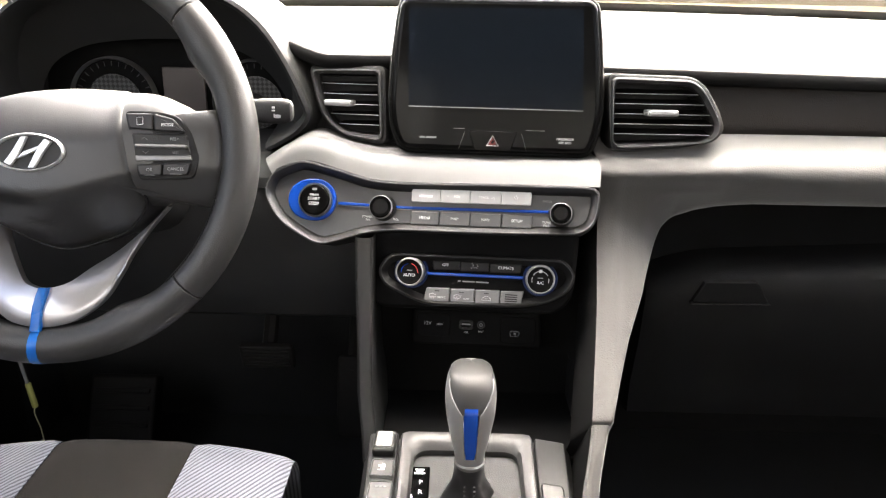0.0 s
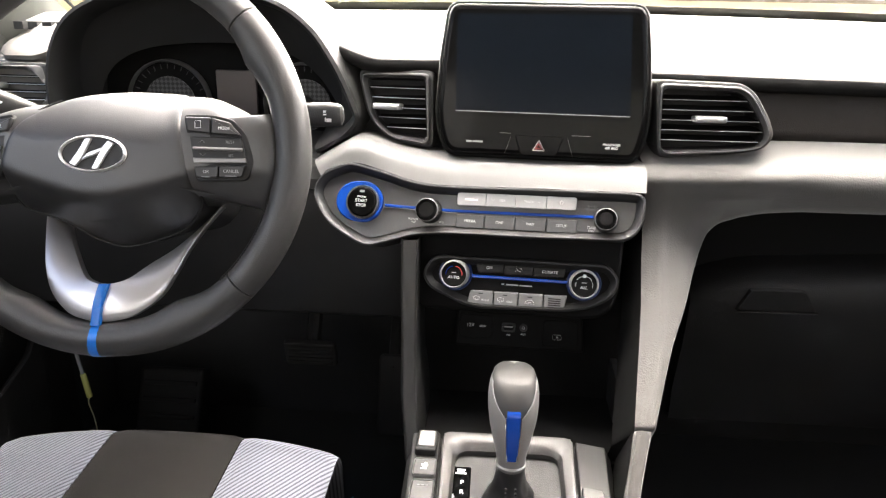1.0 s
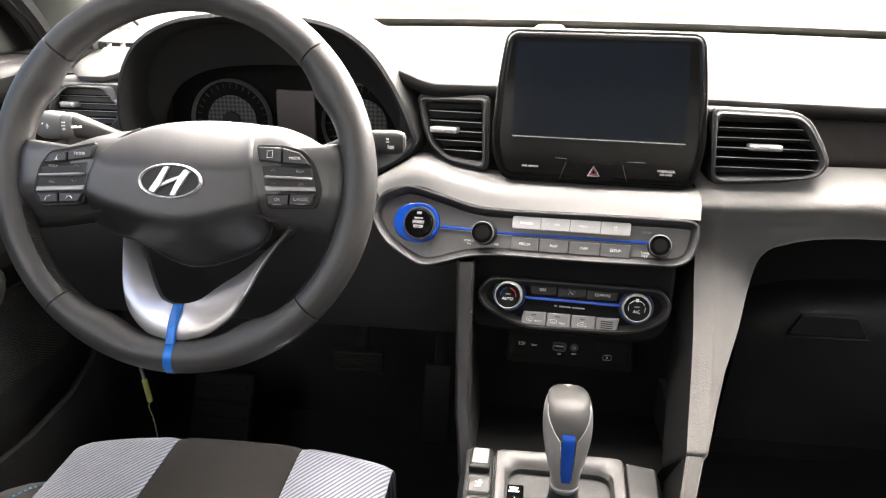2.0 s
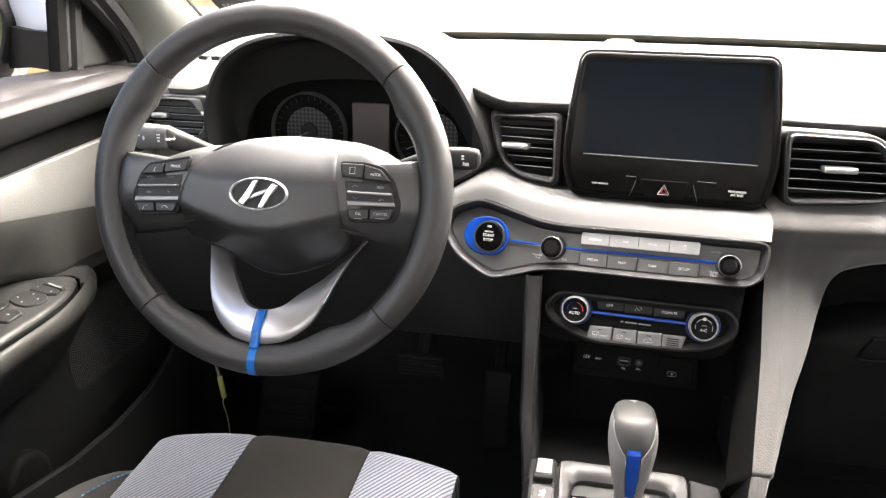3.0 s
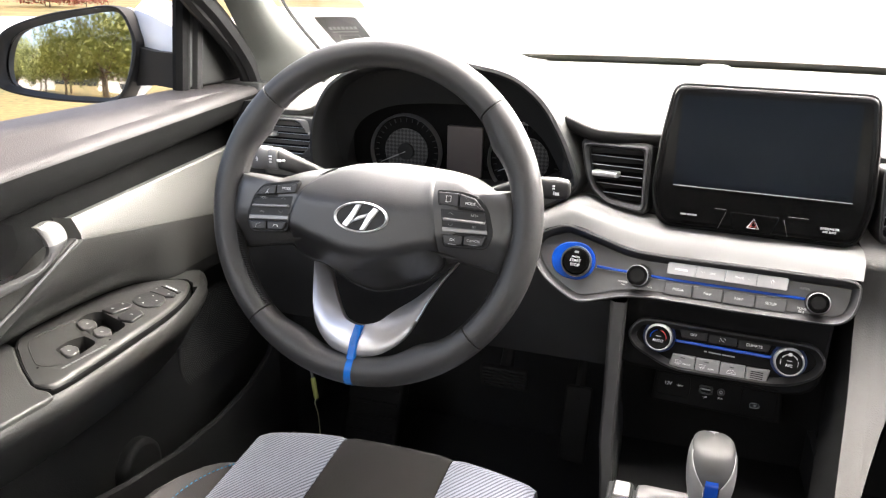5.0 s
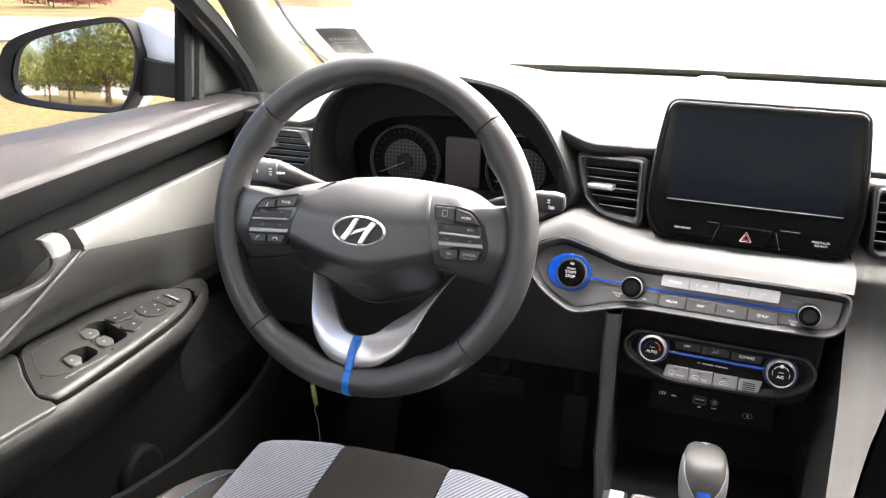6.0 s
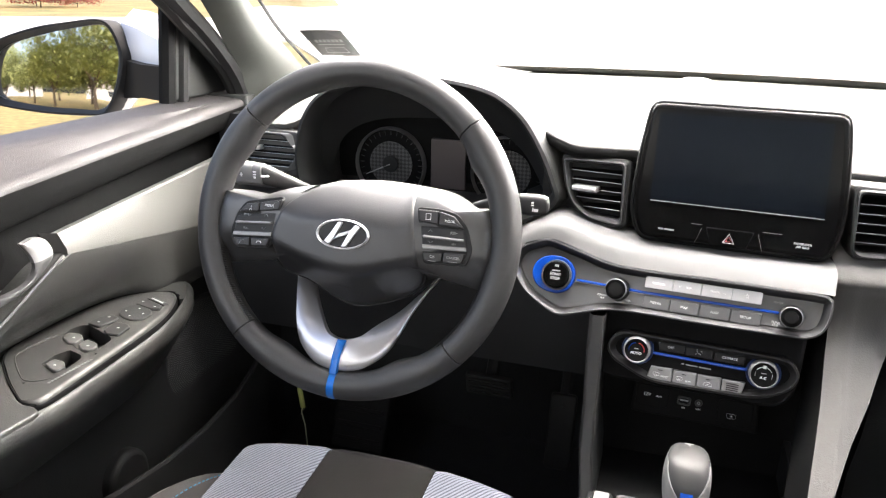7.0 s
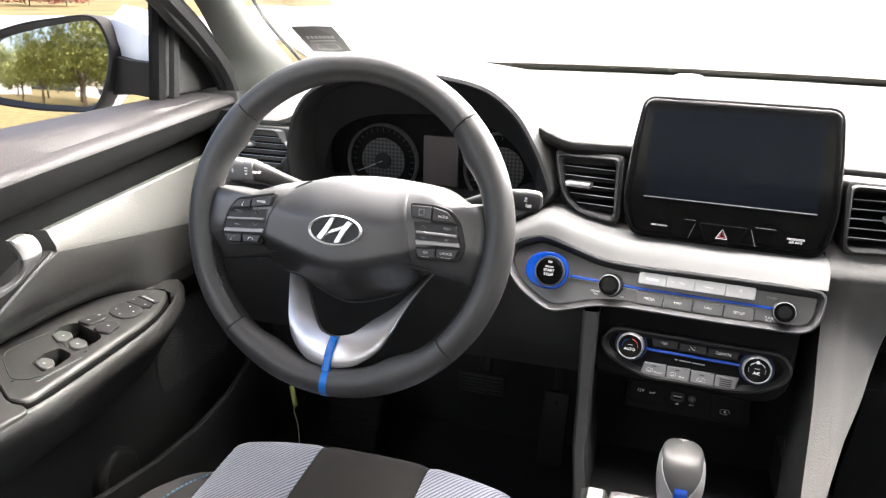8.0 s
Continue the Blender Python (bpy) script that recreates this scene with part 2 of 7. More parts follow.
WIRE = material("pale_wire", (0.35, 0.36, 0.22), rough=0.5)
GRASS = material("dry_grass", (0.30, 0.185, 0.060), (0.045, 0.070, 0.018), rough=1.0, grain=1.0, grain_scale=14, patch_scale=0.55, speck=0.45, spread=0.16)
CONCRETE = material("pale_concrete", (0.48, 0.46, 0.42), (0.40, 0.385, 0.35), rough=0.9, grain=0.4, grain_scale=120, patch_scale=0.8)
LEAF = material("green_leaves", (0.115, 0.135, 0.030), (0.19, 0.20, 0.055), rough=0.6, patch_scale=1.2)
REDLEAF = material("red_blossom", (0.40, 0.04, 0.06), (0.16, 0.12, 0.04), rough=0.7, patch_scale=2.5)
BARK = material("brown_bark", (0.09, 0.065, 0.045), rough=0.95, grain=0.9, grain_scale=30)
PLASTER = material("pale_plaster", (0.62, 0.60, 0.56), rough=0.9, patch_scale=1.0)
ROOFTILE = material("grey_roof", (0.20, 0.17, 0.15), rough=0.9, patch_scale=1.5)


# ---- mesh helpers ----
BASE = {}


def thing(name, base, label, category, group="", kind=""):
    ob = new(name)
    ob.empty_display_size = 0.02
    ob.location = base
    BASE[ob.name] = Vector(base)
    return tagged(ob, label, category, group, kind)


def part(name, bm, mat, parent=None, label="", smooth=True, angle=35):
    """Links a bmesh, in world metres, as one mesh object under a thing or a part."""
    bmesh.ops.recalc_face_normals(bm, faces=bm.faces[:])
    me = bpy.data.meshes.new(name)
    base = BASE[parent.name] if parent else Vector((0, 0, 0))
    if base.length > 0:
        bmesh.ops.translate(bm, verts=bm.verts[:], vec=-base)
    if smooth:
        for f in bm.faces:
            f.smooth = True
        for e in bm.edges:
            if len(e.link_faces) == 2 and e.calc_face_angle(0) > radians(angle):
                e.smooth = False
    bm.to_mesh(me)
    bm.free()
    me.materials.append(mat)
    ob = new(name, me)
    if parent:
        ob.parent = parent
    BASE[ob.name] = base
    if label:
        tagged(ob, label)
    return ob


def structure(name, bm, mat, label, category, kind="structure", smooth=True):
    return tagged(part(name, bm, mat, None, "", smooth), label, category, "", kind)


def panel(origin, cant, tilt):
    """Frame on a panel: x to the right along it, y up it, z out of it towards the driver. cant = dy/dx, tilt = dy/dz."""
    x = Vector((1, cant, 0)).normalized()
    n = x.cross(Vector((0, tilt, 1))).normalized()
    u = n.cross(x)
    return Matrix(((x.x, u.x, n.x, origin[0]), (x.y, u.y, n.y, origin[1]), (x.z, u.z, n.z, origin[2]), (0, 0, 0, 1)))


def curve(points, n=6, closed=True):
    """A smooth line through the points (any dimension)."""
    p = [Vector(q) for q in points]
    k = len(p)
    out = []
    for i in range(k if closed else k - 1):
        a, b, c, d = (p[(i + j) % k] if closed else p[min(max(i + j, 0), k - 1)] for j in (-1, 0, 1, 2))
        for s in range(n):
            t = s / n
            out.append(0.5 * (2 * b + (c - a) * t + (2 * a - 5 * b + 4 * c - d) * t * t + (3 * b - a - 3 * c + d) * t ** 3))
    if not closed:
        out.append(p[-1])
    return out


def rounded(points, r, n=4):
    """A polygon in mm with its corners rounded; r in mm, one value or one for each corner. Returns metres."""
    k = len(points)
    out = []
    for i in range(k):
        b, a, c = (Vector(points[(i + j) % k][:2]) for j in (0, -1, 1))
        rad = r[i] if isinstance(r, (list, tuple)) else r
        u, v = a - b, c - b
        d = min(rad, u.length * 0.48, v.length * 0.48)
        p0, p1 = b + u.normalized() * d, b + v.normalized() * d
        for s in range(n + 1):
            t = s / n
            out.append(((1 - t) ** 2 * p0 + 2 * t * (1 - t) * b + t * t * p1) * 0.001)
    return out


def rect(x0, y0, x1, y1, r=1.0, n=3):
    return rounded([(x0, y0), (x1, y0), (x1, y1), (x0, y1)], r, n)


def circle(cx, cy, rx, ry=None, n=32):
    ry = ry or rx
    return [Vector((cx + rx * math.cos(2 * math.pi * i / n), cy + ry * math.sin(2 * math.pi * i / n))) * 0.001 for i in range(n)]


def area2(o):
    return sum(a.x * b.y - b.x * a.y for a, b in zip(o, o[1:] + o[:1]))


def inset(outline, d):
    o = outline if area2(outline) > 0 else outline[::-1]
    k = len(o)
    out = []
    for i in range(k):
        a, b, c = o[i - 1], o[i], o[(i + 1) % k]
        e, f = (b - a), (c - b)
        if e.length < 1e-9 or f.length < 1e-9:
            e = f = (c - a)
        n1, n2 = Vector((-e.y, e.x)).normalized(), Vector((-f.y, f.x)).normalized()
        m = (n1 + n2)
        m = m.normalized() if m.length > 1e-6 else n1
        out.append(b + m * (d / max(0.5, m.dot(n1))))
    # where a tight corner would fold over, its points meet in one
    for _ in range(3):
        bad = [(out[(i + 1) % k] - out[i]).dot(o[(i + 1) % k] - o[i]) < -1e-12 for i in range(k)]
        if not any(bad) or all(bad):
            break
        start = next(i for i in range(k) if not bad[i])
        run = []
        for j in range(1, k + 1):
            i = (start + j) % k
            if bad[i]:
                run.append(i)
            elif run:
                ids = run + [i]
                c = sum((out[q] for q in ids), Vector((0, 0))) / len(ids)
                for q in ids:
                    out[q] = c.copy()
                run = []
    return out if area2(outline) > 0 else out[::-1]


def loft(rings, closed=True, cap0=False, cap1=False, bm=None):
    """A skin over rings of points; each ring has the same count."""
    bm = bm or bmesh.new()
    rows = [[bm.verts.new(p) for p in r] for r in rings]
    for a, b in zip(rows, rows[1:]):
        k = len(a)
        for i in range(k if closed else k - 1):
            j = (i + 1) % k
            bm.faces.new((a[i], a[j], b[j], b[i]))
    caps = [bm.faces.new(rows[0][::-1])] if cap0 else []
    if cap1:
        caps.append(bm.faces.new(rows[-1]))
    for f in caps:
        for e in f.edges:
            e.smooth = False
    return bm


def slab(outline, m, z0, z1, bevel=0.0, steps=3, crown=0.0, bm=None):
    """A plate on a panel: outline (metres) from depth z0 to z1, front edge rounded; m is its frame."""
    rings = [[m @ Vector((p.x, p.y, z0)) for p in outline]]
    if bevel:
        for s in range(steps + 1):
            a = math.pi / 2 * s / steps
            o = inset(outline, bevel * (1 - math.cos(a)))
            rings.append([m @ Vector((p.x, p.y, z1 - bevel + bevel * math.sin(a))) for p in o])
    else:
        rings.append([m @ Vector((p.x, p.y, z1)) for p in outline])
    bm = loft(rings, True, True, not crown, bm)
    if crown:
        bm.verts.ensure_lookup_table()
        k = len(outline)
        last = bm.verts[-k:]
        c = sum((v.co for v in last), Vector()) / k
        o = [m.inverted() @ v.co for v in last]
        prev = list(last)
        for f, h in ((0.8, 0.4), (0.5, 0.8), (0.2, 1.0)):
            cc = sum(o, Vector()) / k
            ring = [bm.verts.new(m @ (cc + (q - cc) * f + Vector((0, 0, crown * h)))) for q in o]
            for i in range(k):
                j = (i + 1) % k
                bm.faces.new((prev[i], prev[j], ring[j], ring[i]))
            prev = ring
        bm.faces.new(prev)
    return bm


def resample(o, n):
    """n points evenly along a closed outline, starting at its rightmost-middle crossing."""
    c = sum(o, Vector((0, 0))) / len(o)
    o = o if area2(o) > 0 else o[::-1]
    k = len(o)
    start = min(range(k), key=lambda i: abs(math.atan2(o[i].y - c.y, o[i].x - c.x)))
    o = o[start:] + o[:start]
    seg = [(o[(i + 1) % k] - o[i]).length for i in range(k)]
    total = sum(seg)
    out, i, acc = [], 0, 0.0
    for s in range(n):
        d = total * s / n
        while i < k - 1 and acc + seg[i] < d:
            acc += seg[i]
            i += 1
        t = (d - acc) / seg[i] if seg[i] > 0 else 0
        out.append(o[i].lerp(o[(i + 1) % k], t))
    return out


def by_angle(o, n):
    """n points of a closed outline at even angles round its centre (for outlines that are star-shaped)."""
    c = sum(o, Vector((0, 0))) / len(o)
    out = []
    for s in range(n):
        a = 2 * math.pi * s / n
        d = Vector((math.cos(a), math.sin(a)))
        best = 0
        for p, q in zip(o, o[1:] + o[:1]):
            e = q - p
            den = d.x * e.y - d.y * e.x
            if abs(den) < 1e-12:
                continue
            w = p - c
            t = (w.x * e.y - w.y * e.x) / den
            u = (w.x * d.y - w.y * d.x) / den
            if t > 0 and -1e-6 <= u <= 1 + 1e-6:
                best = max(best, t)
        out.append(c + d * best)
    return out


def ring_plate(outer, inner, m, profile, n=72, bm=None, polar=False):
    """A frame between two outlines. profile: rows (share from outer to inner, depth)."""
    f = by_angle if polar else resample
    a, b = f(outer, n), f(inner, n)
    rings = [[m @ Vector((*(p.lerp(q, s)), z)) for p, q in zip(a, b)] for s, z in profile]
    return loft(rings, True, bm=bm)


def tube(points, r, n=8, bm=None, caps=True, flat=1.0):
    """A round bar along points; r one value or one for each point."""
    pts = [Vector(p) for p in points]
    rings = []
    side = None
    for i, p in enumerate(pts):
        t = (pts[min(i + 1, len(pts) - 1)] - pts[max(i - 1, 0)]).normalized()
        if side is None:
            side = t.cross(Vector((0, 0, 1)) if abs(t.z) < 0.9 else Vector((1, 0, 0))).normalized()
        side = (side - t * side.dot(t)).normalized()
        up = t.cross(side)
        rad = r[i] if isinstance(r, (list, tuple)) else r
        rings.append([p + (side * math.cos(2 * math.pi * k / n) + up * math.sin(2 * math.pi * k / n) * flat) * rad for k in range(n)])
    return loft(rings, True, caps, caps, bm)


def box(x0, y0, z0, x1, y1, z1, bevel=0.0, bm=None):
    m = Matrix(((1, 0, 0, 0), (0, 1, 0, 0), (0, 0, 1, 0), (0, 0, 0, 1)))
    o = [Vector(p) for p in ((x0, y0), (x1, y0), (x1, y1), (x0, y1))]
    if bevel:
        o = [p * 0.001 for p in rounded_m(o, bevel)]
    return slab(o, m, z0, z1, bevel * 0.8 if bevel else 0, 2, bm=bm)


def rounded_m(o, r):
    return [p * 1000 for p in rounded([(q.x * 1000, q.y * 1000) for q in o], r * 1000, 3)]


def print_text(body, m, x, y, size, mat, parent, z=0.0004, name="lettering", align="CENTER"):
    """Printed words as a thin mesh on a panel; x, y, size in mm (size is the letters' height)."""
    cu = bpy.data.curves.new(name, "FONT")
    cu.body, cu.size, cu.align_x, cu.align_y, cu.space_line = body, size * 0.001 * 1.4, align, "CENTER", 0.8
    cu.extrude = 0.00008
    tmp = bpy.data.objects.new("tmp", cu)
    scene.collection.objects.link(tmp)
    me = bpy.data.meshes.new_from_object(tmp)
    bpy.data.objects.remove(tmp)
    base = BASE[parent.name]
    me.transform(Matrix.Translation(-base) @ m @ Matrix.Translation((x * 0.001, y * 0.001, z)))
    me.materials.clear()
    me.materials.append(mat)
    ob = new(name, me)
    ob.parent = parent
    BASE[ob.name] = base
    return ob


def bars(m, rows, mat, parent, z=0.0004, name="marking"):
    """Flat printed bars: rows of x0, y0, x1, y1 in mm."""
    for x0, y0, x1, y1 in rows:
        part(name, slab([Vector(p) * 0.001 for p in ((x0, y0), (x1, y0), (x1, y1), (x0, y1))], m, z - 0.0003, z), mat, parent, smooth=False)


def stroke(m, pts, w, mat, parent, z=0.0005, name="marking", closed=False):
    """A printed line on a panel, pts and width in mm."""
    p = [m @ Vector((a * 0.001, b * 0.001, z)) for a, b in pts]
    if closed:
        p.append(p[0])
    return part(name, tube(p, w * 0.0005, 4, flat=0.5), mat, parent)


# ---- the setting: ground, car shell ----
def ground_sheet():
    bm = bmesh.new()
    n = 40
    grid = {}
    for i in range(n + 1):
        for j in range(n + 1):
            u, v = (i / n * 2 - 1), (j / n * 2 - 1)
            x, y = 900 * u * abs(u) ** 1.6, 900 * v * abs(v) ** 1.6
            far = max(0.0, math.hypot(x, y) - 40)
            grid[i, j] = bm.verts.new((x, y, 0.004 * far + (0.06 * noise.noise((x * 0.1, y * 0.1, 0)) if far > 0 else 0)))
    for i in range(n):
        for j in range(n):
            bm.faces.new((grid[i, j], grid[i + 1, j], grid[i + 1, j + 1], grid[i, j + 1]))
    return structure("ground", bm, GRASS, "dry yellow-green grass field round the parked car", "ground")


ground_sheet()


def strip(name, pts, width, z, mat, label, category):
    bm = bmesh.new()
    left, right = [], []
    for i, p in enumerate(pts):
        a, b = Vector(pts[max(i - 1, 0)]), Vector(pts[min(i + 1, len(pts) - 1)])
        d = (b - a).normalized()
        s = Vector((-d.y, d.x)) * width / 2
        left.append((p[0] + s.x, p[1] + s.y))
        right.append((p[0] - s.x, p[1] - s.y))
    rows = []
    for l, r in zip(left, right):
        rows.append([(l[0], l[1], -0.05), (l[0], l[1], z), (r[0], r[1], z), (r[0], r[1], -0.05)])
    loft(rows, False, bm=bm)
    return structure(name, bm, mat, label, category, smooth=False)


strip("pavement", [(-45.5, -6), (-29.5, 6), (-13.5, 18), (2.5, 30), (34.5, 54)], 10.7, 0.05, CONCRETE, "pale sunlit concrete lane crossing the grass", "pavement")
# pale sheet added under and ahead of the car for a glaring white view
lot = [Vector(p) for p in ((-1.6, -2.5), (-2.2, 3), (-4.2, 9), (-9.5, 17), (-22, 34), (-190, 720), (720, 720), (520, -2.5))]
structure("road", slab(lot, Matrix.Translation((0, 0, 0)), -0.05, 0.025), CONCRETE, "wide pale ground sheet added so the view ahead turns white", "road", smooth=False)

structure("floor", box(-0.82, -1.76, 0.24, 0.82, 1.33, 0.28), CARPET, "black carpeted car floor", "floor")
for sd, side in ((-1, "left"), (1, "right")):
    structure("wall_kick_" + side, box(min(sd * 0.83, sd * 0.788), 1.04, 0.27, max(sd * 0.83, sd * 0.788), 1.33, 1.0), CARPET, "black side trim of the footwell", "wall")
structure("wall_front", box(-0.80, 1.27, 0.27, 0.80, 1.31, 1.02), CARPET, "black bulkhead behind the pedals", "wall")
structure("wall_rear", box(-0.80, -1.56, 0.28, 0.80, -1.52, 1.02), DARK, "dark rear bulkhead of the cabin", "wall")


def headliner():
    rows = []
    for x in (-0.62, -0.58, -0.3, 0, 0.3, 0.58, 0.62):
        d = 0.03 if abs(x) > 0.6 else 0.0
        rows.append([(x, 0.50, 1.335 - d), (x, 0.3, 1.365 - d), (x, -0.6, 1.375 - d), (x, -1.4, 1.34 - d), (x, -1.5, 1.32 - d),
                     (x, -1.5, 1.38 - d), (x, -0.6, 1.41 - d), (x, 0.3, 1.40 - d), (x, 0.52, 1.36 - d)])
    return loft(rows, True, True, True)


structure("ceiling", headliner(), ROOFCLOTH, "pale grey fabric headliner of the car", "ceiling")


def wind_y(x):
    return 1.245 - 0.13 * (abs(x) / 0.75) ** 2.2


def windscreen():
    outer = []
    for s in (0.0, 0.004):
        rows = []
        for i in range(9):
            v = i / 8
            row = []
            for j in range(17):
                u = -1 + j / 8
                w = 0.745 * (1 - v) + 0.60 * v
                x = u * w
                yb = wind_y(x) + 0.015
                y = yb * (1 - v) + (0.53 - 0.03 * u * u) * v
                z = 1.03 * (1 - v) + 1.345 * v + 0.025 * math.sin(math.pi * v) - 0.012 * u * u * v
                row.append(Vector((x, y + s * 0.5, z + s * 0.85)))
            rows.append(row)
        outer.append(rows)
    rings = []
    for a, b in zip(*outer):
        rings.append(a + b[::-1])
    return loft(rings, True, True, True)


ws = structure("window_1", windscreen(), GLASS, "clear glass windscreen with a small dark sticker", "windscreen")
ws.visible_shadow = False
# the driver's pane is wound down; the passenger's is shut
rows = [[(0.845 + k, 0.93, 1.0), (0.845 + k, -0.30, 1.0), (0.7475 + k, -0.30, 1.325), (0.7475 + k, 0.42, 1.325), (0.809 + k, 0.885, 1.12)] for k in (0.0, 0.004)]
pane = structure("window_2", loft(rows, True, True, True), GLASS, "clear side window glass in the passenger door", "window", smooth=False)
pane.visible_shadow = False


def pillar(sd):
    """Windscreen pillar trim: a bowed skin from the door seal to the glass, closed behind."""
    left = [(0.742, 1.05, 0.95), (0.745, 1.008, 1.003), (0.745, 0.985, 1.048), (0.744, 0.944, 1.094), (0.738, 0.888, 1.151), (0.715, 0.76, 1.235), (0.685, 0.62, 1.30), (0.65, 0.44, 1.35)]
    right = [(0.690, 1.17, 0.99), (0.690, 1.12, 1.025), (0.690, 1.081, 1.054), (0.697, 1.010, 1.108), (0.696, 0.948, 1.152), (0.680, 0.815, 1.240), (0.652, 0.67, 1.305), (0.615, 0.48, 1.355)]
    rows = []
    for a, b in zip(curve([Vector(p) for p in left], 4, False), curve([Vector(p) for p in right], 4, False)):
        row = []
        for k in range(9):
            f = k / 8
            p = a.lerp(b, f)
            bow = math.sin(math.pi * f) * 0.022
            row.append(Vector((sd * (p.x - bow * 0.85), p.y - bow * 0.5, p.z)))
        back = Vector((sd * (a.x + 0.05), (a.y + b.y) / 2 + 0.05, (a.z + b.z) / 2 + 0.02))
        rows.append(row + [back])
    return loft(rows, True, True, True)


structure("pillar_left", pillar(-1), PILLAR, "grey plastic windscreen pillar trim", "pillar")
structure("pillar_right", pillar(1), PILLAR, "grey plastic windscreen pillar trim", "pillar")
for sd, side in ((-1, "left"), (1, "right")):
    structure("trim_glass_edge_" + side, tube(curve([Vector((sd * x, y, z)) for x, y, z in ((0.729, 1.200, 1.040), (0.724, 1.149, 1.066), (0.717, 1.098, 1.090), (0.705, 1.031, 1.122), (0.688, 0.968, 1.152), (0.660, 0.86, 1.205), (0.63, 0.72, 1.265))], 4, False), 0.0028, 6),
              RUBBER, "black bonded edge line of the windscreen", "trim")
for sd, side in ((-1, "left"), (1, "right")):
    structure("pillar_rear_" + side, loft([[(sd * 0.82, -0.28, 0.9), (sd * 0.82, -0.44, 0.9), (sd * 0.74, -0.44, 0.9), (sd * 0.74, -0.28, 0.9)],
                                          [(sd * 0.67, -0.28, 1.37), (sd * 0.67, -0.44, 1.37), (sd * 0.60, -0.44, 1.37), (sd * 0.60, -0.28, 1.37)]], True, True, True),
              PILLAR, "grey trim of the centre roof pillar", "pillar")
    structure("wall_side_" + side, loft([[(sd * 0.80, y, 0.28), (sd * 0.80, y, 1.03), (sd * 0.75, y, 1.03), (sd * 0.75, y, 0.28)] for y in (-1.54, -0.40)], True, True, True), DARK, "dark trim of the rear cabin side", "wall")
    pane = structure("window_3" if sd < 0 else "window_4", loft([[(sd * (0.775 + k), -1.53, 1.02), (sd * (0.775 + k), -0.42, 1.02), (sd * (0.64 + k), -0.42, 1.36), (sd * (0.64 + k), -1.53, 1.36)] for k in (0.0, 0.004)], True, True, True), GLASS, "clear rear side window glass", "window", smooth=False)
    pane.visible_shadow = False


pane = structure("window_5", box(-0.66, -1.542, 1.02, 0.66, -1.536, 1.35), GLASS, "clear rear window glass", "window", smooth=False)
pane.visible_shadow = False


def bonnet():
    rows = []
    for i in range(10):
        y = 1.27 + 0.95 * i / 9
        z = 1.0 - 0.02 * i / 9 - 0.16 * (i / 9) ** 2.2
        row = []
        for j in range(21):
            u = -1 + j / 10
            w = 0.80 - 0.08 * (i / 9) ** 2
            row.append((u * w, y - 0.11 * u * u, z - 0.06 * abs(u) ** 3))
        rows.append(row)
    bm = loft(rows, False)
    return bm


tagged(part("car_bonnet", bonnet(), PAINT, None), "white painted bonnet in front of the windscreen", "bonnet", "", "structure")
# a band on the inner face of the glass, just above the pad; it ends in a point towards the driver
def glass_y(x, z):
    return wind_y(x) + 0.015 - (z - 1.03) * 1.85


band = []
for i in range(29):
    x = -0.375 + 1.115 * i / 28
    top = 1.0590 - 0.022 * x * x
    low = top - 0.0145 * min(1.0, 0.1 + i / 2)
    band.append([(x, glass_y(x, low) - 0.0005, low), (x, glass_y(x, low) - 0.004, low), (x, glass_y(x, top) - 0.004, top), (x, glass_y(x, top) - 0.0005, top)])
structure("scuttle", loft(band, True, True, True), BAND, "dark band along the foot of the windscreen", "trim")


# ---- dashboard ----
dash = thing("dashboard", (0, 1.0, 0.60), "black and grey grained plastic dashboard below the windscreen", "dashboard")


def rear_edge(x):
    """The top pad's edge towards the seats: depth and height."""
    if x > 0.10:
        return 0.839, 0.982 + 0.006 * max(0.0, 1 - (x - 0.10) / 0.35)
    if x > -0.185:
        return 0.825 + 0.014 * max(0, (x + 0.10)) / 0.2, 0.997 - 0.009 * max(0, (x + 0.10)) / 0.2
    if x > -0.275:
        t = (-0.185 - x) / 0.09
        return 0.825 + 0.065 * t * t, 0.997 + 0.028 * t
    if x > -0.54:
        return 0.90, 1.025
    t = min(1, (-0.54 - x) / 0.05)
    return 0.90 - 0.045 * t + max(0.0, -0.63 - x) * 1.3, 1.025 - 0.03 * t


rows = []
for i in range(121):
    x = -0.668 + 1.438 * i / 120
    yr, zr = rear_edge(x)
    e = 0.012 * (abs(x) / 0.75) ** 2
    yw = wind_y(x)
    prof = [(yw + 0.02, 1.02), (yw, 1.0465 - e), (yw - 0.13, 1.0475 - e), (yr + 0.55 * (yw - 0.13 - yr), zr + 0.75 * (1.045 - zr) - e * 0.5), (yr + 0.06, zr + 0.020), (yr + 0.022, zr + 0.010),
            (yr + 0.006, zr + 0.003), (yr, zr - 0.003), (yr + 0.002, zr - 0.008), (yr + 0.012, zr - 0.013), (yr + 0.10, zr - 0.02)]
    rows.append([(x, y, z) for y, z in prof])
part("corner_filler", box(-0.765, 1.0, 0.90, -0.660, 1.26, 0.985), BLACK, dash)
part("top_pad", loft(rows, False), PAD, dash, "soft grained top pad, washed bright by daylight")

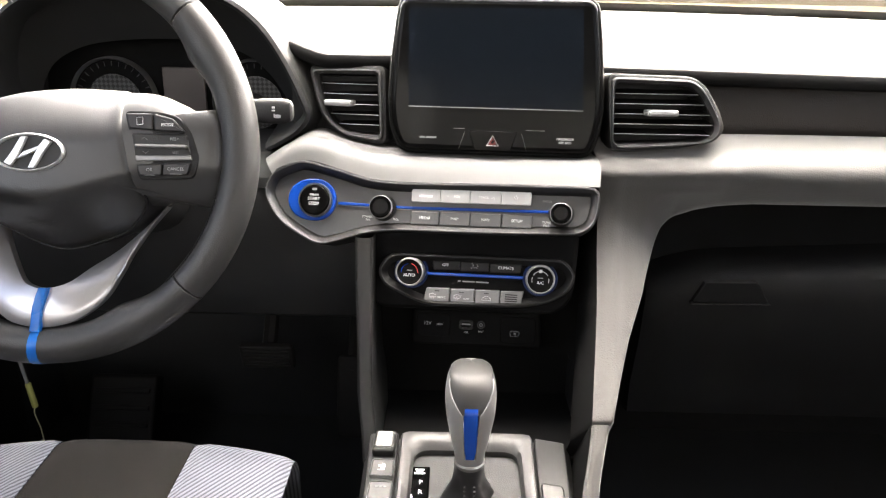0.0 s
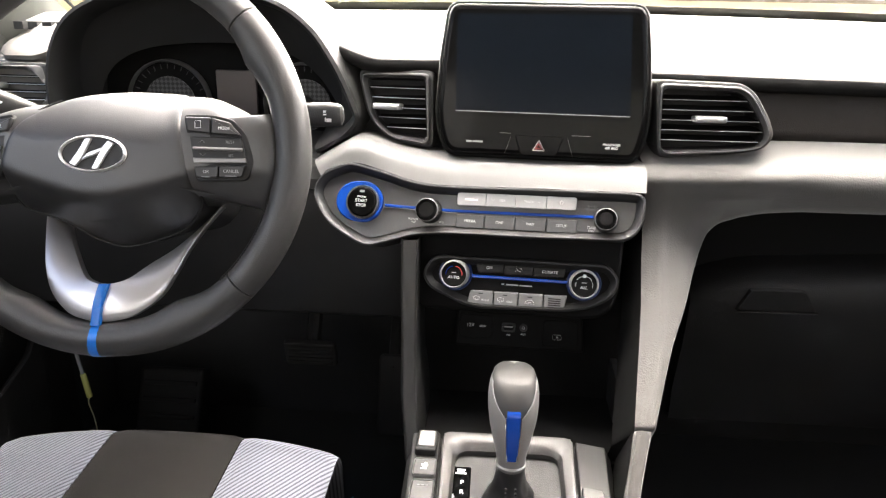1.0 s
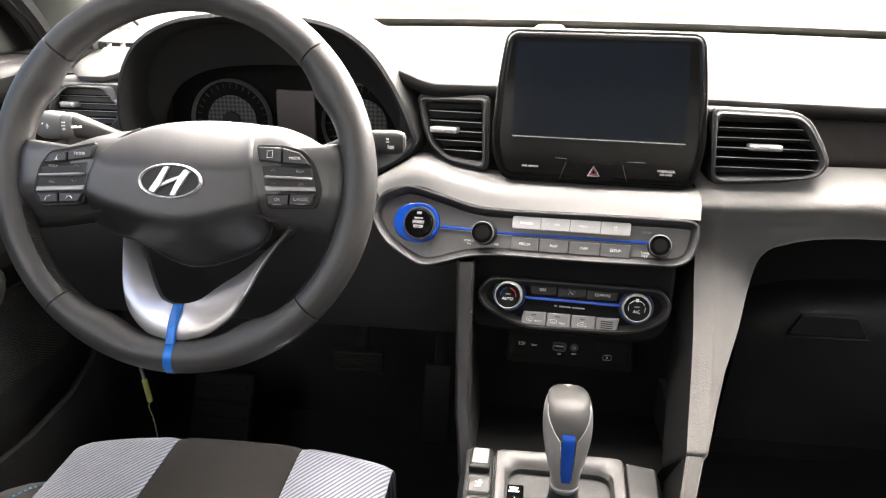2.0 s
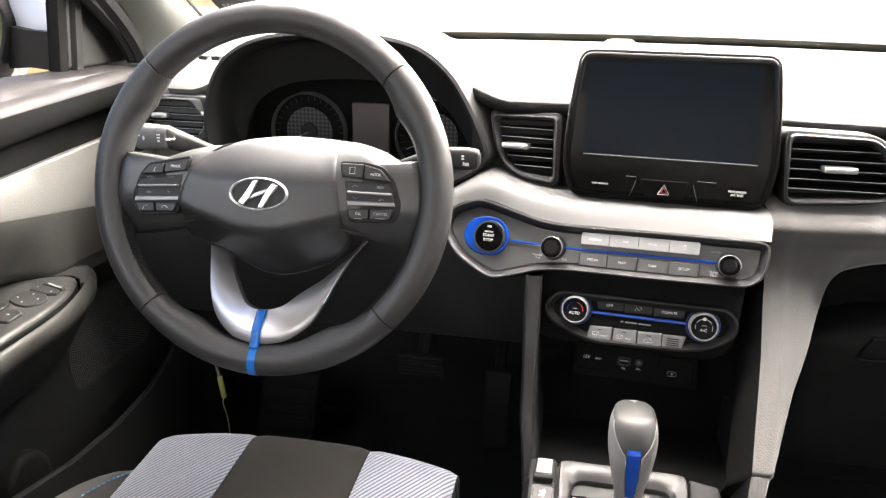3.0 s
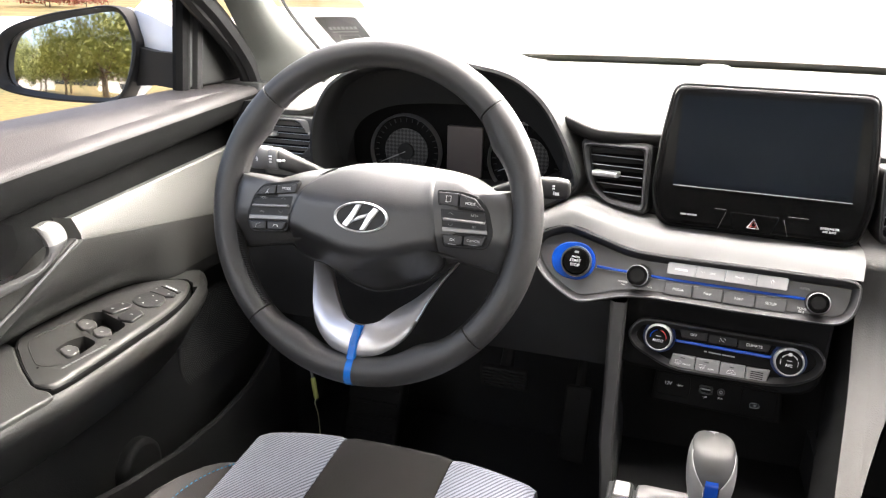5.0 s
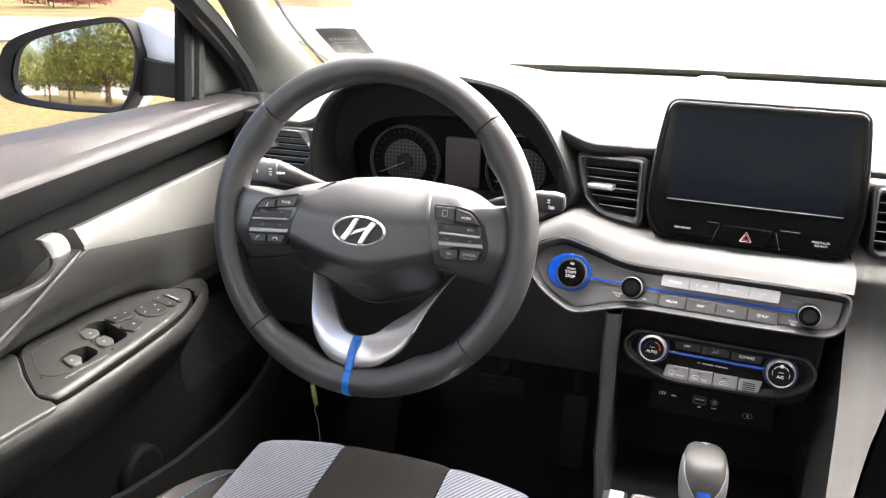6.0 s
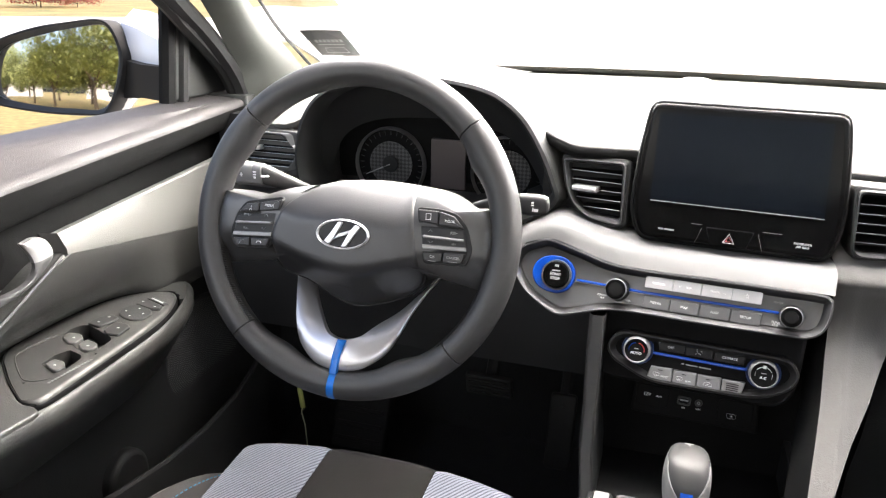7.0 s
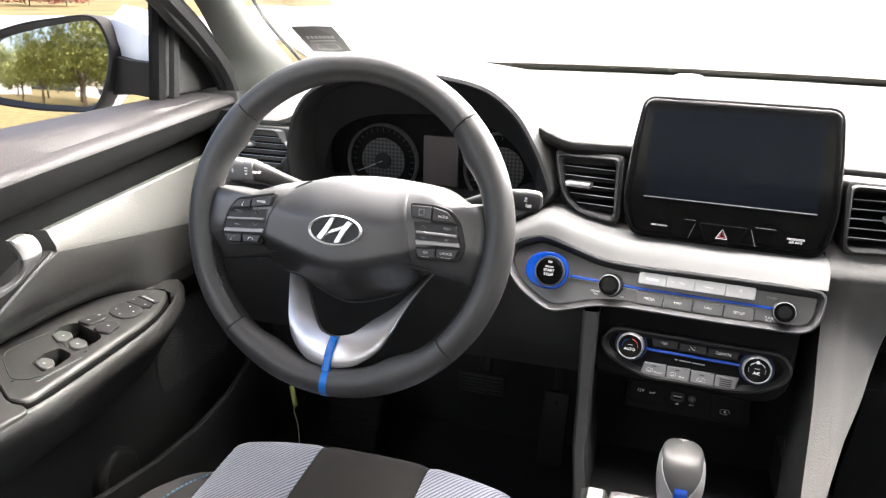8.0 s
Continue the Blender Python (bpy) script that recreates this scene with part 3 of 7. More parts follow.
# dark strip that paints the shade under the pad's edge, above the vents and the fascia
rows = []
for i in range(90):
    x = -0.262 + 1.03 * i / 89
    yr, zr = rear_edge(x)
    rows.append([(x, yr + 0.004, zr + 0.0032), (x, yr + 0.0002, zr + 0.0020), (x, yr - 0.0018, zr - 0.0010), (x, yr - 0.0020, zr - 0.0065), (x, yr + 0.0005, zr - 0.0115), (x, yr + 0.010, zr - 0.0145)])
part("pad_edge_shade", loft(rows, False), TRAY, dash, "dark strip painting the shade under the pad's rear edge")

# small round sensor on the pad
part("light_sensor", slab(circle(0, 0, 26, 20), Matrix.Translation((-0.048, 1.165, 1.040)), 0, 0.014, 0.012, 4), PAD, dash, "small domed light sensor")
# demister outlet
bm = bmesh.new()
for k in range(4):
    box(-0.665 + k * 0.019, 0.935, 1.018, -0.653 + k * 0.019, 0.975, 1.0275, bm=bm)
part("demister_grille", bm, BLACK, dash, "black slotted side demister outlet", smooth=False)

# dark band under the pad on the passenger side
rows = []
for i in range(20):
    x = 0.10 + 0.67 * i / 19
    rows.append([(x, 0.90, 0.972), (x, 0.855, 0.972), (x, 0.851, 0.966), (x, 0.850, 0.945), (x, 0.848, 0.930), (x, 0.850, 0.920), (x, 0.862, 0.905)])
part("passenger_fascia", loft(rows, False), FASCIA, dash, "dark recessed band across the passenger fascia")

# grey padded trim: one skin that runs across the passenger side and sweeps down as the console leg
TRIM_PROFILE = [(0.875, 0.9165), (0.850, 0.9175), (0.828, 0.9155), (0.808, 0.9105), (0.792, 0.9035), (0.7795, 0.8945), (0.7710, 0.882), (0.7665, 0.866), (0.7650, 0.847), (0.7615, 0.832), (0.751, 0.8165), (0.733, 0.7985), (0.703, 0.7715), (0.668, 0.7405), (0.634, 0.7125), (0.604, 0.689)]
TRIM_LEFT = [(0.6890, 0.0935), (0.7149, 0.0987), (0.742, 0.1040), (0.7674, 0.1081), (0.7925, 0.1109), (0.8224, 0.1139), (0.848, 0.1145), (0.93, 0.110)]
TRIM_FOOT = [(0.0, 0.6890), (0.0197, 0.6891), (0.0267, 0.7149), (0.0350, 0.742), (0.0462, 0.7655), (0.0569, 0.7891), (0.0690, 0.8099), (0.0800, 0.8257), (0.096, 0.8383), (0.116, 0.847), (0.15, 0.8535), (0.18, 0.857), (0.70, 0.857)]


def along(table, v):
    for (a0, b0), (a1, b1) in zip(table, table[1:]):
        if v <= a1:
            return b0 + (b1 - b0) * max(0.0, (v - a0) / (a1 - a0))
    return table[-1][1]


profile_line = curve([Vector(p) for p in TRIM_PROFILE], 8, False)
rows = []
us = [0.0025 * i for i in range(56)] + [0.14 + 0.52 * i / 24 for i in range(25)]
for u in us:
    foot = along(TRIM_FOOT, u)
    cut = next((i for i, p in enumerate(profile_line) if i > 18 and p.y <= foot), len(profile_line) - 1)
    p, q = profile_line[cut - 1], profile_line[cut]
    line = profile_line[:cut - 1] + [p.lerp(q, min(1.0, max(0.0, (p.y - foot) / (p.y - q.y)))) if cut > 20 else q]
    t = (line[-1] - line[-4]).normalized()
    inward = Vector((-t.y, t.x))
    seg = [0.0]
    for p, q in zip(line, line[1:]):
        seg.append(seg[-1] + (q - p).length)
    col, j = [], 0
    for k in range(60):
        d = seg[-1] * k / 59
        while j < len(line) - 2 and seg[j + 1] < d:
            j += 1
        p = line[j].lerp(line[j + 1], min(1.0, (d - seg[j]) / (seg[j + 1] - seg[j])))
        col.append(p)
    tail = 0.007 + 0.013 * min(1.0, max(0.0, (u - 0.06) / 0.05))
    for k in range(1, 6):
        q = math.pi / 2 * k / 5
        col.append(col[59] + t * tail * 0.6 * math.sin(q) + inward * tail * (1 - math.cos(q)))
    col.append(col[-1] + inward * 0.07)
    pts = []
    tuck = min(1.0, max(0.0, (u - 0.05) / 0.09)) ** 1.5
    for p in col:
        rise = min(1.0, max(0.0, (p.y - 0.866) / 0.045))
        top = 0.006 * max(0.0, 1 - u / 0.18) ** 1.2 * rise * rise * (3 - 2 * rise)
        ridge = 0.0016 * math.exp(-((u - 0.019) / 0.007) ** 2) - 0.0012 * max(0.0, 1 - u / 0.008)
        under = 3.4 * max(0.0, 0.893 - p.y) ** 1.5 * tuck
        under += 6.0 * min(u, 0.09) ** 2 * min(1.0, max(0.0, (0.868 - p.y) / 0.05)) * (1 - tuck)
        bulge = 0.024 * math.exp(-((p.y - 0.900) / (0.012 if p.y > 0.900 else 0.022)) ** 2) * min(1.0, max(0.0, (0.20 - u) / 0.10))
        pts.append(Vector((along(TRIM_LEFT, p.y) + u, p.x - ridge - bulge + under, p.y - top + ridge * 0.5)))
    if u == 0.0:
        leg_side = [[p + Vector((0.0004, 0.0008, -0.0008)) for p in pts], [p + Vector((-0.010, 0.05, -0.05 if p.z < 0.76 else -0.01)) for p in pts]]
    rows.append(pts)
part("passenger_trim", loft(rows, False), GREYPAD, dash, "light grey padded trim with leather grain, sweeping down to the console", angle=60)
# side of the same grey leg; its shade is put into the colour
part("leg_side", loft(leg_side, False), TRAY, dash, "inner side of the console leg, its shade put into near-black")

# glovebox
rows = []
for i in range(20):
    x = 0.188 + 0.582 * i / 19
    e = 0.020 * max(0, 1 - i / 3) ** 2
    zt = 0.768 + 0.05 * max(0.0, x - 0.20)
    rows.append([(x, 0.89, zt + 0.004 - e), (x, 0.840 + e, zt + 0.003 - e), (x, 0.812 + e, zt + 0.001 - e), (x, 0.797 + e, zt - 0.006 - e), (x, 0.791 + e, zt - 0.014 - e), (x, 0.790 + e, 0.735), (x, 0.80 + e, 0.67), (x, 0.82 + e, 0.60), (x, 0.84, 0.56), (x, 0.90, 0.545)])
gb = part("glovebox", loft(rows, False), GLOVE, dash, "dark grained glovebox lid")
LT = panel((0.279, 0.789, 0.747), 0, -0.08)
latch = part("latch", slab(rounded([(-44, -13), (44, -13), (28, 13), (-32, 13)], 3), LT, -0.004, 0.0022, 0.0015), GLOVE, gb, "dark finger latch of the glovebox")
part("lip", slab(rounded([(-45, -15.4), (45, -14.4), (45, -12.8), (-45, -13.8)], 0.6), LT, -0.004, 0.0045, 0.0005), GLOVE, latch, "thin lower lip of the latch")
part("lip", slab(rounded([(-33, 12.2), (24, 13.2), (24, 14.2), (-33, 13.2)], 0.4), LT, -0.004, 0.0032, 0.0004), BLACK, latch)
# boxes added inside the dash to block light leaking through its skins
part("underdash_light_block", box(0.119, 0.865, 0.52, 0.765, 1.25, 0.962), TRAY, dash)
part("underdash_light_block", box(-0.765, 0.945, 0.68, -0.125, 1.25, 0.985), BLACK, dash)

# rail that carries the leg on along the console
LEG2 = [(0.0930, 0.1105, 0.600, 0.6865), (0.0875, 0.1025, 0.578, 0.6635), (0.0800, 0.0955, 0.553, 0.6360), (0.070, 0.088, 0.50, 0.604), (0.066, 0.086, 0.40, 0.596), (0.064, 0.086, 0.15, 0.595)]


def leg_rows(sections):
    c = curve([s for s in [Vector(q) for q in sections]], 3, False)
    rows = []
    for i, (xl, xr, y, z) in enumerate(c):
        a, b = c[max(i - 1, 0)], c[min(i + 1, len(c) - 1)]
        t = Vector((0, b[2] - a[2], b[3] - a[3])).normalized()
        back = Vector((0, t.z, -t.y)) if t.z < 0 else Vector((0, -t.z, t.y))
        back = -back if back.y < 0 else back
        p = Vector((0, y, z))
        w = xr - xl
        r = min(0.012, w * 0.3)
        row = [Vector((xl, 0, 0)) + p + back * 0.10, Vector((xl, 0, 0)) + p + back * 0.005, Vector((xl + 0.002, 0, 0)) + p + back * 0.0012,
               Vector((xl + 0.005, 0, 0)) + p, Vector((xl + w * 0.5, 0, 0)) + p + back * 0.0005]
        for k in range(5):
            q = math.pi / 2 * k / 4
            row.append(Vector((xr - r + r * math.sin(q), 0, 0)) + p + back * (0.0012 + 1.4 * r * (1 - math.cos(q))))
        row.append(Vector((xr, 0, 0)) + p + back * 0.10)
        rows.append(row)
    return rows


# centre stack: body behind the panels
part("stack_body", box(-0.225, 0.845, 0.86, 0.24, 0.90, 0.975), BLACK, dash)
# driver's lower panel
rows = []
for i in range(16):
    x = -0.705 + 0.56 * i / 15
    rows.append([(x, 0.93, 0.90), (x, 0.855, 0.895), (x, 0.815, 0.885), (x, 0.797, 0.868), (x, 0.792, 0.84), (x, 0.795, 0.80), (x, 0.81, 0.74), (x, 0.83, 0.69), (x, 0.87, 0.67), (x, 1.1, 0.66)])
part("knee_panel", loft(rows, False), LOWDASH, dash, "dark lower panel below the instruments")
part("panel_gap", box(-0.272, 0.7935, 0.8555, -0.215, 0.7975, 0.8575), BLACK, dash)
# outboard end of the dash with the vent
part("dash_end", slab(rounded([(-665, 880), (-586, 880), (-584, 930), (-588, 992), (-665, 990)], 10), Matrix(((1, 0, 0, 0), (0, 0, -1, 0.862), (0, 1, 0, 0), (0, 0, 0, 1))), -0.05, 0.0, 0.008), PAD, dash, "grained outer end of the dashboard")

# ---- instrument hood and cluster ----
HOOD = [(-0.566, 0.890), (-0.573, 0.925), (-0.571, 0.965), (-0.556, 1.010), (-0.527, 1.044), (-0.475, 1.066), (-0.395, 1.074), (-0.335, 1.071), (-0.285, 1.059), (-0.248, 1.032),
        (-0.222, 0.993), (-0.205, 0.955), (-0.200, 0.932), (-0.218, 0.910), (-0.250, 0.892)]
cluster = thing("instrument_cluster", (-0.385, 0.90, 0.87), "black hooded instrument cluster with two round dials, switched off", "instruments")
line = curve([Vector(p) for p in HOOD], 5, False)
n = len(line)


def shrink(d, y, lift=0.0):
    o = []
    for i, p in enumerate(line):
        a, b = line[max(i - 1, 0)], line[min(i + 1, n - 1)]
        t = (b - a).normalized()
        nrm = Vector((-t.y, t.x))
        f = i / (n - 1)
        yy = y + 0.02 * (1 - f) - 0.018 * math.sin(math.pi * f)
        q = p - nrm * d
        o.append(Vector((q.x, yy, q.y + lift)))
    return o


part("hood", loft([shrink(0.026, 0.960), shrink(0.018, 0.90), shrink(0.012, 0.845), shrink(0.009, 0.826), shrink(0.005, 0.820), shrink(0.001, 0.822), shrink(0.0, 0.830), shrink(0.001, 0.84), shrink(0.008, 0.87, -0.014), shrink(0.020, 0.90, -0.045)], False),
     HOODSKIN, cluster, "deep matt black hood over the dials")
# flank turned from the windscreen: its shade is put into a darker grey
flank = [[q for i, q in enumerate(r) if i > 0.52 * n] for r in (shrink(0.0002, 0.831), shrink(-0.004, 0.842), shrink(-0.012, 0.860), shrink(-0.019, 0.885, -0.004), shrink(-0.022, 0.93, -0.012))]
part("hood_flank", loft(flank, False), DOORDARK, cluster, "outer flank of the hood, its shade put into a darker grey")
face_m = Matrix(((1, 0, 0, 0), (0, 0, -1, 0.935), (0, 1, 0, 0), (0, 0, 0, 1)))
part("face", slab(inset([Vector((p.x, p.y)) for p in line], 0.022), face_m, -0.01, 0.0), TRAY, cluster, "matt black dial face")
part("lower_cowl", loft([[(x, 0.94, 0.872), (x, 0.87, 0.886), (x, 0.835, 0.892), (x, 0.83, 0.887), (x, 0.84, 0.86)] for x in (-0.552, -0.5, -0.4, -0.3, -0.245)], False), BLACK, cluster)


def dial(cxx, czz, r, needle):
    m = Matrix(((1, 0, 0, cxx), (0, 0, -1, 0.934), (0, 1, 0, czz), (0, 0, 0, 1)))
    d = part("dial", slab(circle(0, 0, r * 1000, n=48), m, -0.002, 0.003, 0.001), TRAY, cluster, "round black dial")
    part("bezel", ring_plate(circle(0, 0, r * 1000 + 1, n=48), circle(0, 0, r * 1000 - 2.2, n=48), m, [(0, 0), (0.1, 0.010), (0.5, 0.013), (1, 0.009), (1, 0.002)], 48), KEYGREY, d, "dark metal dial ring")
    part("centre_pattern", slab(circle(0, 0, r * 620, n=40), m, 0.0, 0.0042), DIAL, d, "woven grey centre of the dial")
    part("hub", slab(circle(0, 0, r * 230, n=24), m, 0.0, 0.008, 0.001), BLACK, d)
    ticks = bmesh.new()
    for k in range(25):
        a = radians(225 - 270 * k / 24)
        w = 0.5 if k % 2 else 0.9
        p, q = Vector((math.cos(a), math.sin(a))), Vector((-math.sin(a), math.cos(a)))
        r0, r1 = r * 0.80, r * 0.91
        slab([p * r0 + q * w * 0.0007, p * r0 - q * w * 0.0007, p * r1 - q * w * 0.0007, p * r1 + q * w * 0.0007], m, 0.003, 0.0036, bm=ticks)
    part("scale_marks", ticks, DARK, d, smooth=False)
    a = radians(needle)
    part("needle", tube([m @ Vector((0, 0, 0.007)), m @ Vector((math.cos(a) * r * 0.8, math.sin(a) * r * 0.8, 0.0065))], [0.0014, 0.0006], 6), DIM, d, "thin pale needle")


dial(-0.4665, 0.931, 0.0535, 205)
dial(-0.2895, 0.932, 0.0525, 205)
DISP = material("unlit_display", (0.085, 0.070, 0.068), (0.075, 0.062, 0.06), rough=0.3)
part("trip_display", slab(rect(-26, -36, 26, 36, 2), Matrix(((1, 0, 0, -0.378), (0, 0, -1, 0.934), (0, 1, 0, 0.9375), (0, 0, 0, 1))), 0, 0.005, 0.001), DISP, cluster, "unlit grey trip display between the dials")
part("brow", tube(curve([Vector(p) for p in ((-0.50, 0.932, 0.998), (-0.44, 0.928, 1.008), (-0.38, 0.926, 1.011), (-0.31, 0.926, 1.008), (-0.26, 0.930, 0.996), (-0.235, 0.932, 0.983))], 4, False), 0.0011, 6), GUN, cluster)


# ---- air vents ----
def span(outline, y):
    xs = []
    for p, q in zip(outline, outline[1:] + outline[:1]):
        if (p.y - y) * (q.y - y) < 0:
            xs.append(p.x + (q.x - p.x) * (y - p.y) / (q.y - p.y))
    return (min(xs), max(xs)) if len(xs) > 1 else None


def vent(m, outer, inner, slats, tab, base, label, rim=None, flare=0.0):
    v = thing("air_vent", base, label, "air vent", "air vents in the dashboard")
    o, i2 = rounded(outer, 9, 4), rounded(inner, 6, 4)
    part("housing", ring_plate(o, i2, m, [(0, -0.045), (0, -0.004), (0.12, 0.001), (0.35, 0.002), (0.6, -0.002), (1, -0.006), (1, -0.05)], 80), DARK, v, "dark plastic vent surround")
    part("rim", ring_plate(inset(o, 0.0015), i2, m, [(0.06, -0.003), (0.42, 0.0052), (0.54, 0.0056), (0.66, 0.0040), (0.93, -0.006), (0.96, -0.010)], 80), rim or VENTRIM, v, "satin grey inner rim")
    part("duct", slab(i2, m, -0.05, -0.046), BLACK, v, "black duct behind the slats")
    for y in slats:
        s = span(i2, y * 0.001)
        if not s:
            continue
        x0, x1 = s[0] + 0.0008, s[1] - 0.0008
        prof = [(y * 0.001 + 0.0012, -0.008), (y * 0.001 + 0.0004, -0.0065), (y * 0.001 - 0.0006, -0.0072), (y * 0.001 + 0.004, -0.030), (y * 0.001 + 0.0052, -0.030)]
        sl = part("slat", loft([[m @ Vector((x, yy, zz)) for yy, zz in prof] for x in (x0, x1)], True, True, True), TRAY, v)
        # the highlight on the slat's front edge, put in as a silver bar
        part("slat_edge", tube([m @ Vector((x, y * 0.001 + 0.0006, -0.0066)) for x in (x0, x1)], 0.00055, 6), SILBTN, sl, "slat edge highlight, put in as a thin silver bar")
    if flare:
        wide = [p + Vector((flare * 0.001 * max(0.0, p.x - 0.015) / 0.045, 0.0)) for p in o]
        part("flare", loft([[m @ Vector((p.x, p.y, z)) for p in (q.lerp(w, f) for q, w in zip(o, wide))] for f, z in ((0.0, -0.0015), (0.25, -0.004), (0.6, -0.012), (0.9, -0.026), (1.0, -0.05))], True), FASCIA, v, "dark moulded flare beside the vent")
    t = rect(tab[0], tab[1] - 3.4, tab[2], tab[1] + 3.4, 2.2)
    part("tab", slab(t, m, -0.012, 0.006, 0.003), SILBTN, v, "silver adjusting tab")
    return v


VL = panel((-0.16, 0.824, 0.947), -0.15, 0.10)
vent(VL, [(-45, 41), (44, 43), (46, -38), (40, -44), (0, -38), (-24, -23), (-35, -3)], [(-35, 31.5), (32, 32.5), (36, -34), (-4, -30), (-21, -15), (-29, 5)],
     (-23, -12, -1, 10, 21), (-26, 0.8, 6), (-0.16, 0.84, 0.91), "black centre air vent with slats and silver tab beside the cluster")
VR = panel((0.18, 0.785, 0.952), 0.0, 0.10)
vent(VR, [(-64, 37), (26, 35), (40, 25), (54, 2), (62, -20), (53, -33), (16, -40), (-55, -45)], [(-53, 27), (24, 25), (35, 16.5), (54, -12), (54, -25), (41, -32.5), (-52, -37)],
     (-26.5, -16, -5.5, 5, 15.5), (-20, -3.3, 13), (0.18, 0.80, 0.915), "black air vent with slats and silver tab beside the screen", flare=10.0)
VO = panel((-0.612, 0.846, 0.952), 0.0, 0.10)
vent(VO, [(-55, 33), (46, 33), (42, -33), (-60, -36)], [(-48, 25), (37, 25), (33, -26), (-52, -28)], (-20, -11, -2, 7, 16), (-40, 6, -22), (-0.612, 0.86, 0.92),
     "black outer air vent with slats at the dashboard end", VENTRIM)

# ---- silver trim between vents and control strip ----
POD = panel((0, 0.7445, 0.853), -0.152, 0.36)
POD_OUT = [(-203.5, 38.9), (-168, 31.5), (-129.6, 22.5), (-86.2, 21.5), (0, 24.5), (60, 26.2), (96, 27.0), (106, 24.5), (109.5, 17), (108.6, 0), (103.5, -14), (91, -22.5), (70, -24.6), (0, -28.0), (-70, -30.0), (-104, -31.6), (-131.6, -36.0), (-162, -46.2),
           (-180.6, -50.6), (-196.8, -46.8), (-227, -30.3), (-242.7, -12.7), (-249.4, 5.5), (-241, 24.6), (-219.3, 36)]
up = curve([Vector(p) for p in ((-0.252, 0.818, 0.886), (-0.225, 0.818, 0.903), (-0.195, 0.816, 0.9165), (-0.150, 0.812, 0.906), (-0.107, 0.805, 0.9005), (-0.05, 0.800, 0.899), (0.03, 0.795, 0.899), (0.1125, 0.783, 0.9005))], 6, False)
low = curve([POD @ (Vector((a, b, 0)) * 0.001) for a, b in ((-243, 22), (-234, 31), (-203.5, 39.5), (-168, 32), (-129.6, 23), (-86, 22), (0, 25), (109, 27.7))], 6, False)
rows = []
for k in range(9):
    f = k / 8
    rows.append([a.lerp(b, f) + Vector((0, -0.012, 0.006)) * math.sin(math.pi * f) * (1 - 0.5 * f) for a, b in zip(up, low)])
rows.insert(0, [a + Vector((0, 0.03, 0.0)) for a in up])
rows.append([b + Vector((0, 0.02, -0.004)) for b in low])
part("silver_trim", loft(rows, False), TRIM, dash, "silver-grey trim panel curving over the control strip")

# ---- control strip ----
strip_t = thing("radio_control_panel", (0, 0.76, 0.83), "gunmetal radio control strip with blue line, knobs and buttons", "control panel")
podo = [p * 0.001 for p in curve([Vector(p) for p in POD_OUT], 5)]
podi = inset(podo, 0.0095)
part("surround", loft([[POD @ Vector((*p.lerp(q, s), z)) for p, q in zip(podo, podi)] for s, z in ((0, -0.045), (0, 0.000), (0.08, 0.003), (0.25, 0.0035), (0.45, 0.002), (1, -0.006), (1, -0.012))], True), PODRIM, strip_t, "dark gunmetal rounded surround")
part("bright_line", ring_plate(inset(podo, 0.0008), inset(podo, 0.0030), POD, [(0, 0.002), (0.3, 0.0048), (0.7, 0.0048), (1, 0.002)], 140), GUN, strip_t, "thin satin bright edge")
part("faceplate", slab(podi, POD, -0.03, -0.0045), GUN, strip_t, "brushed gunmetal faceplate")
ZF = -0.0045
blue = []
for k in range(48):
    a = 2 * math.pi * k / 48
    r = 22.8 + 8.4 * max(0, -math.cos(a)) ** 2.0
    blue.append(Vector((-192 + r * math.cos(a), -2.5 + r * math.sin(a))) * 0.001)
part("blue_ring", slab(blue, POD, ZF, ZF + 0.004, 0.0015), BLUE, strip_t, "glossy blue teardrop ring")
sb = part("start_button", slab(circle(-191.5, -3, 16.3, n=40), POD, ZF, ZF + 0.0105, 0.002, crown=-0.0008), PIANO, strip_t, "black round start button")
part("button_ring", ring_plate(circle(-191.5, -3, 18.8, n=48), circle(-191.5, -3, 16.4, n=48), POD, [(0, ZF + 0.003), (0.2, ZF + 0.0085), (0.8, ZF + 0.0085), (1, ZF + 0.005)], 48), GUN, sb)
zt = ZF + 0.0108
print_text("ENGINE", POD, -191.5, 2.2, 2.0, WHITE, sb, zt)
print_text("START", POD, -191.5, -2.2, 3.4, WHITE, sb, zt)
print_text("STOP", POD, -191.5, -7.3, 3.4, WHITE, sb, zt)
bars(POD, [(-194, 7, -189, 9.6)], DIM, sb, zt)
part("blue_line", slab([Vector(p) * 0.001 for p in ((-167, -3.2), (-90, -3.5), (64, 1.1), (64, -1.9), (-90, -6.6), (-167, -6.4))], POD, ZF, ZF + 0.0022, 0.0008), BLUE, strip_t, "blue accent line")
part("bright_lip", slab([Vector(p) * 0.001 for p in ((-168, -6.2), (-90, -6.7), (-86, -6.7), (-86, -7.4), (-90, -7.4), (-168, -6.9))], POD, ZF, ZF + 0.0018), SILVER, strip_t)


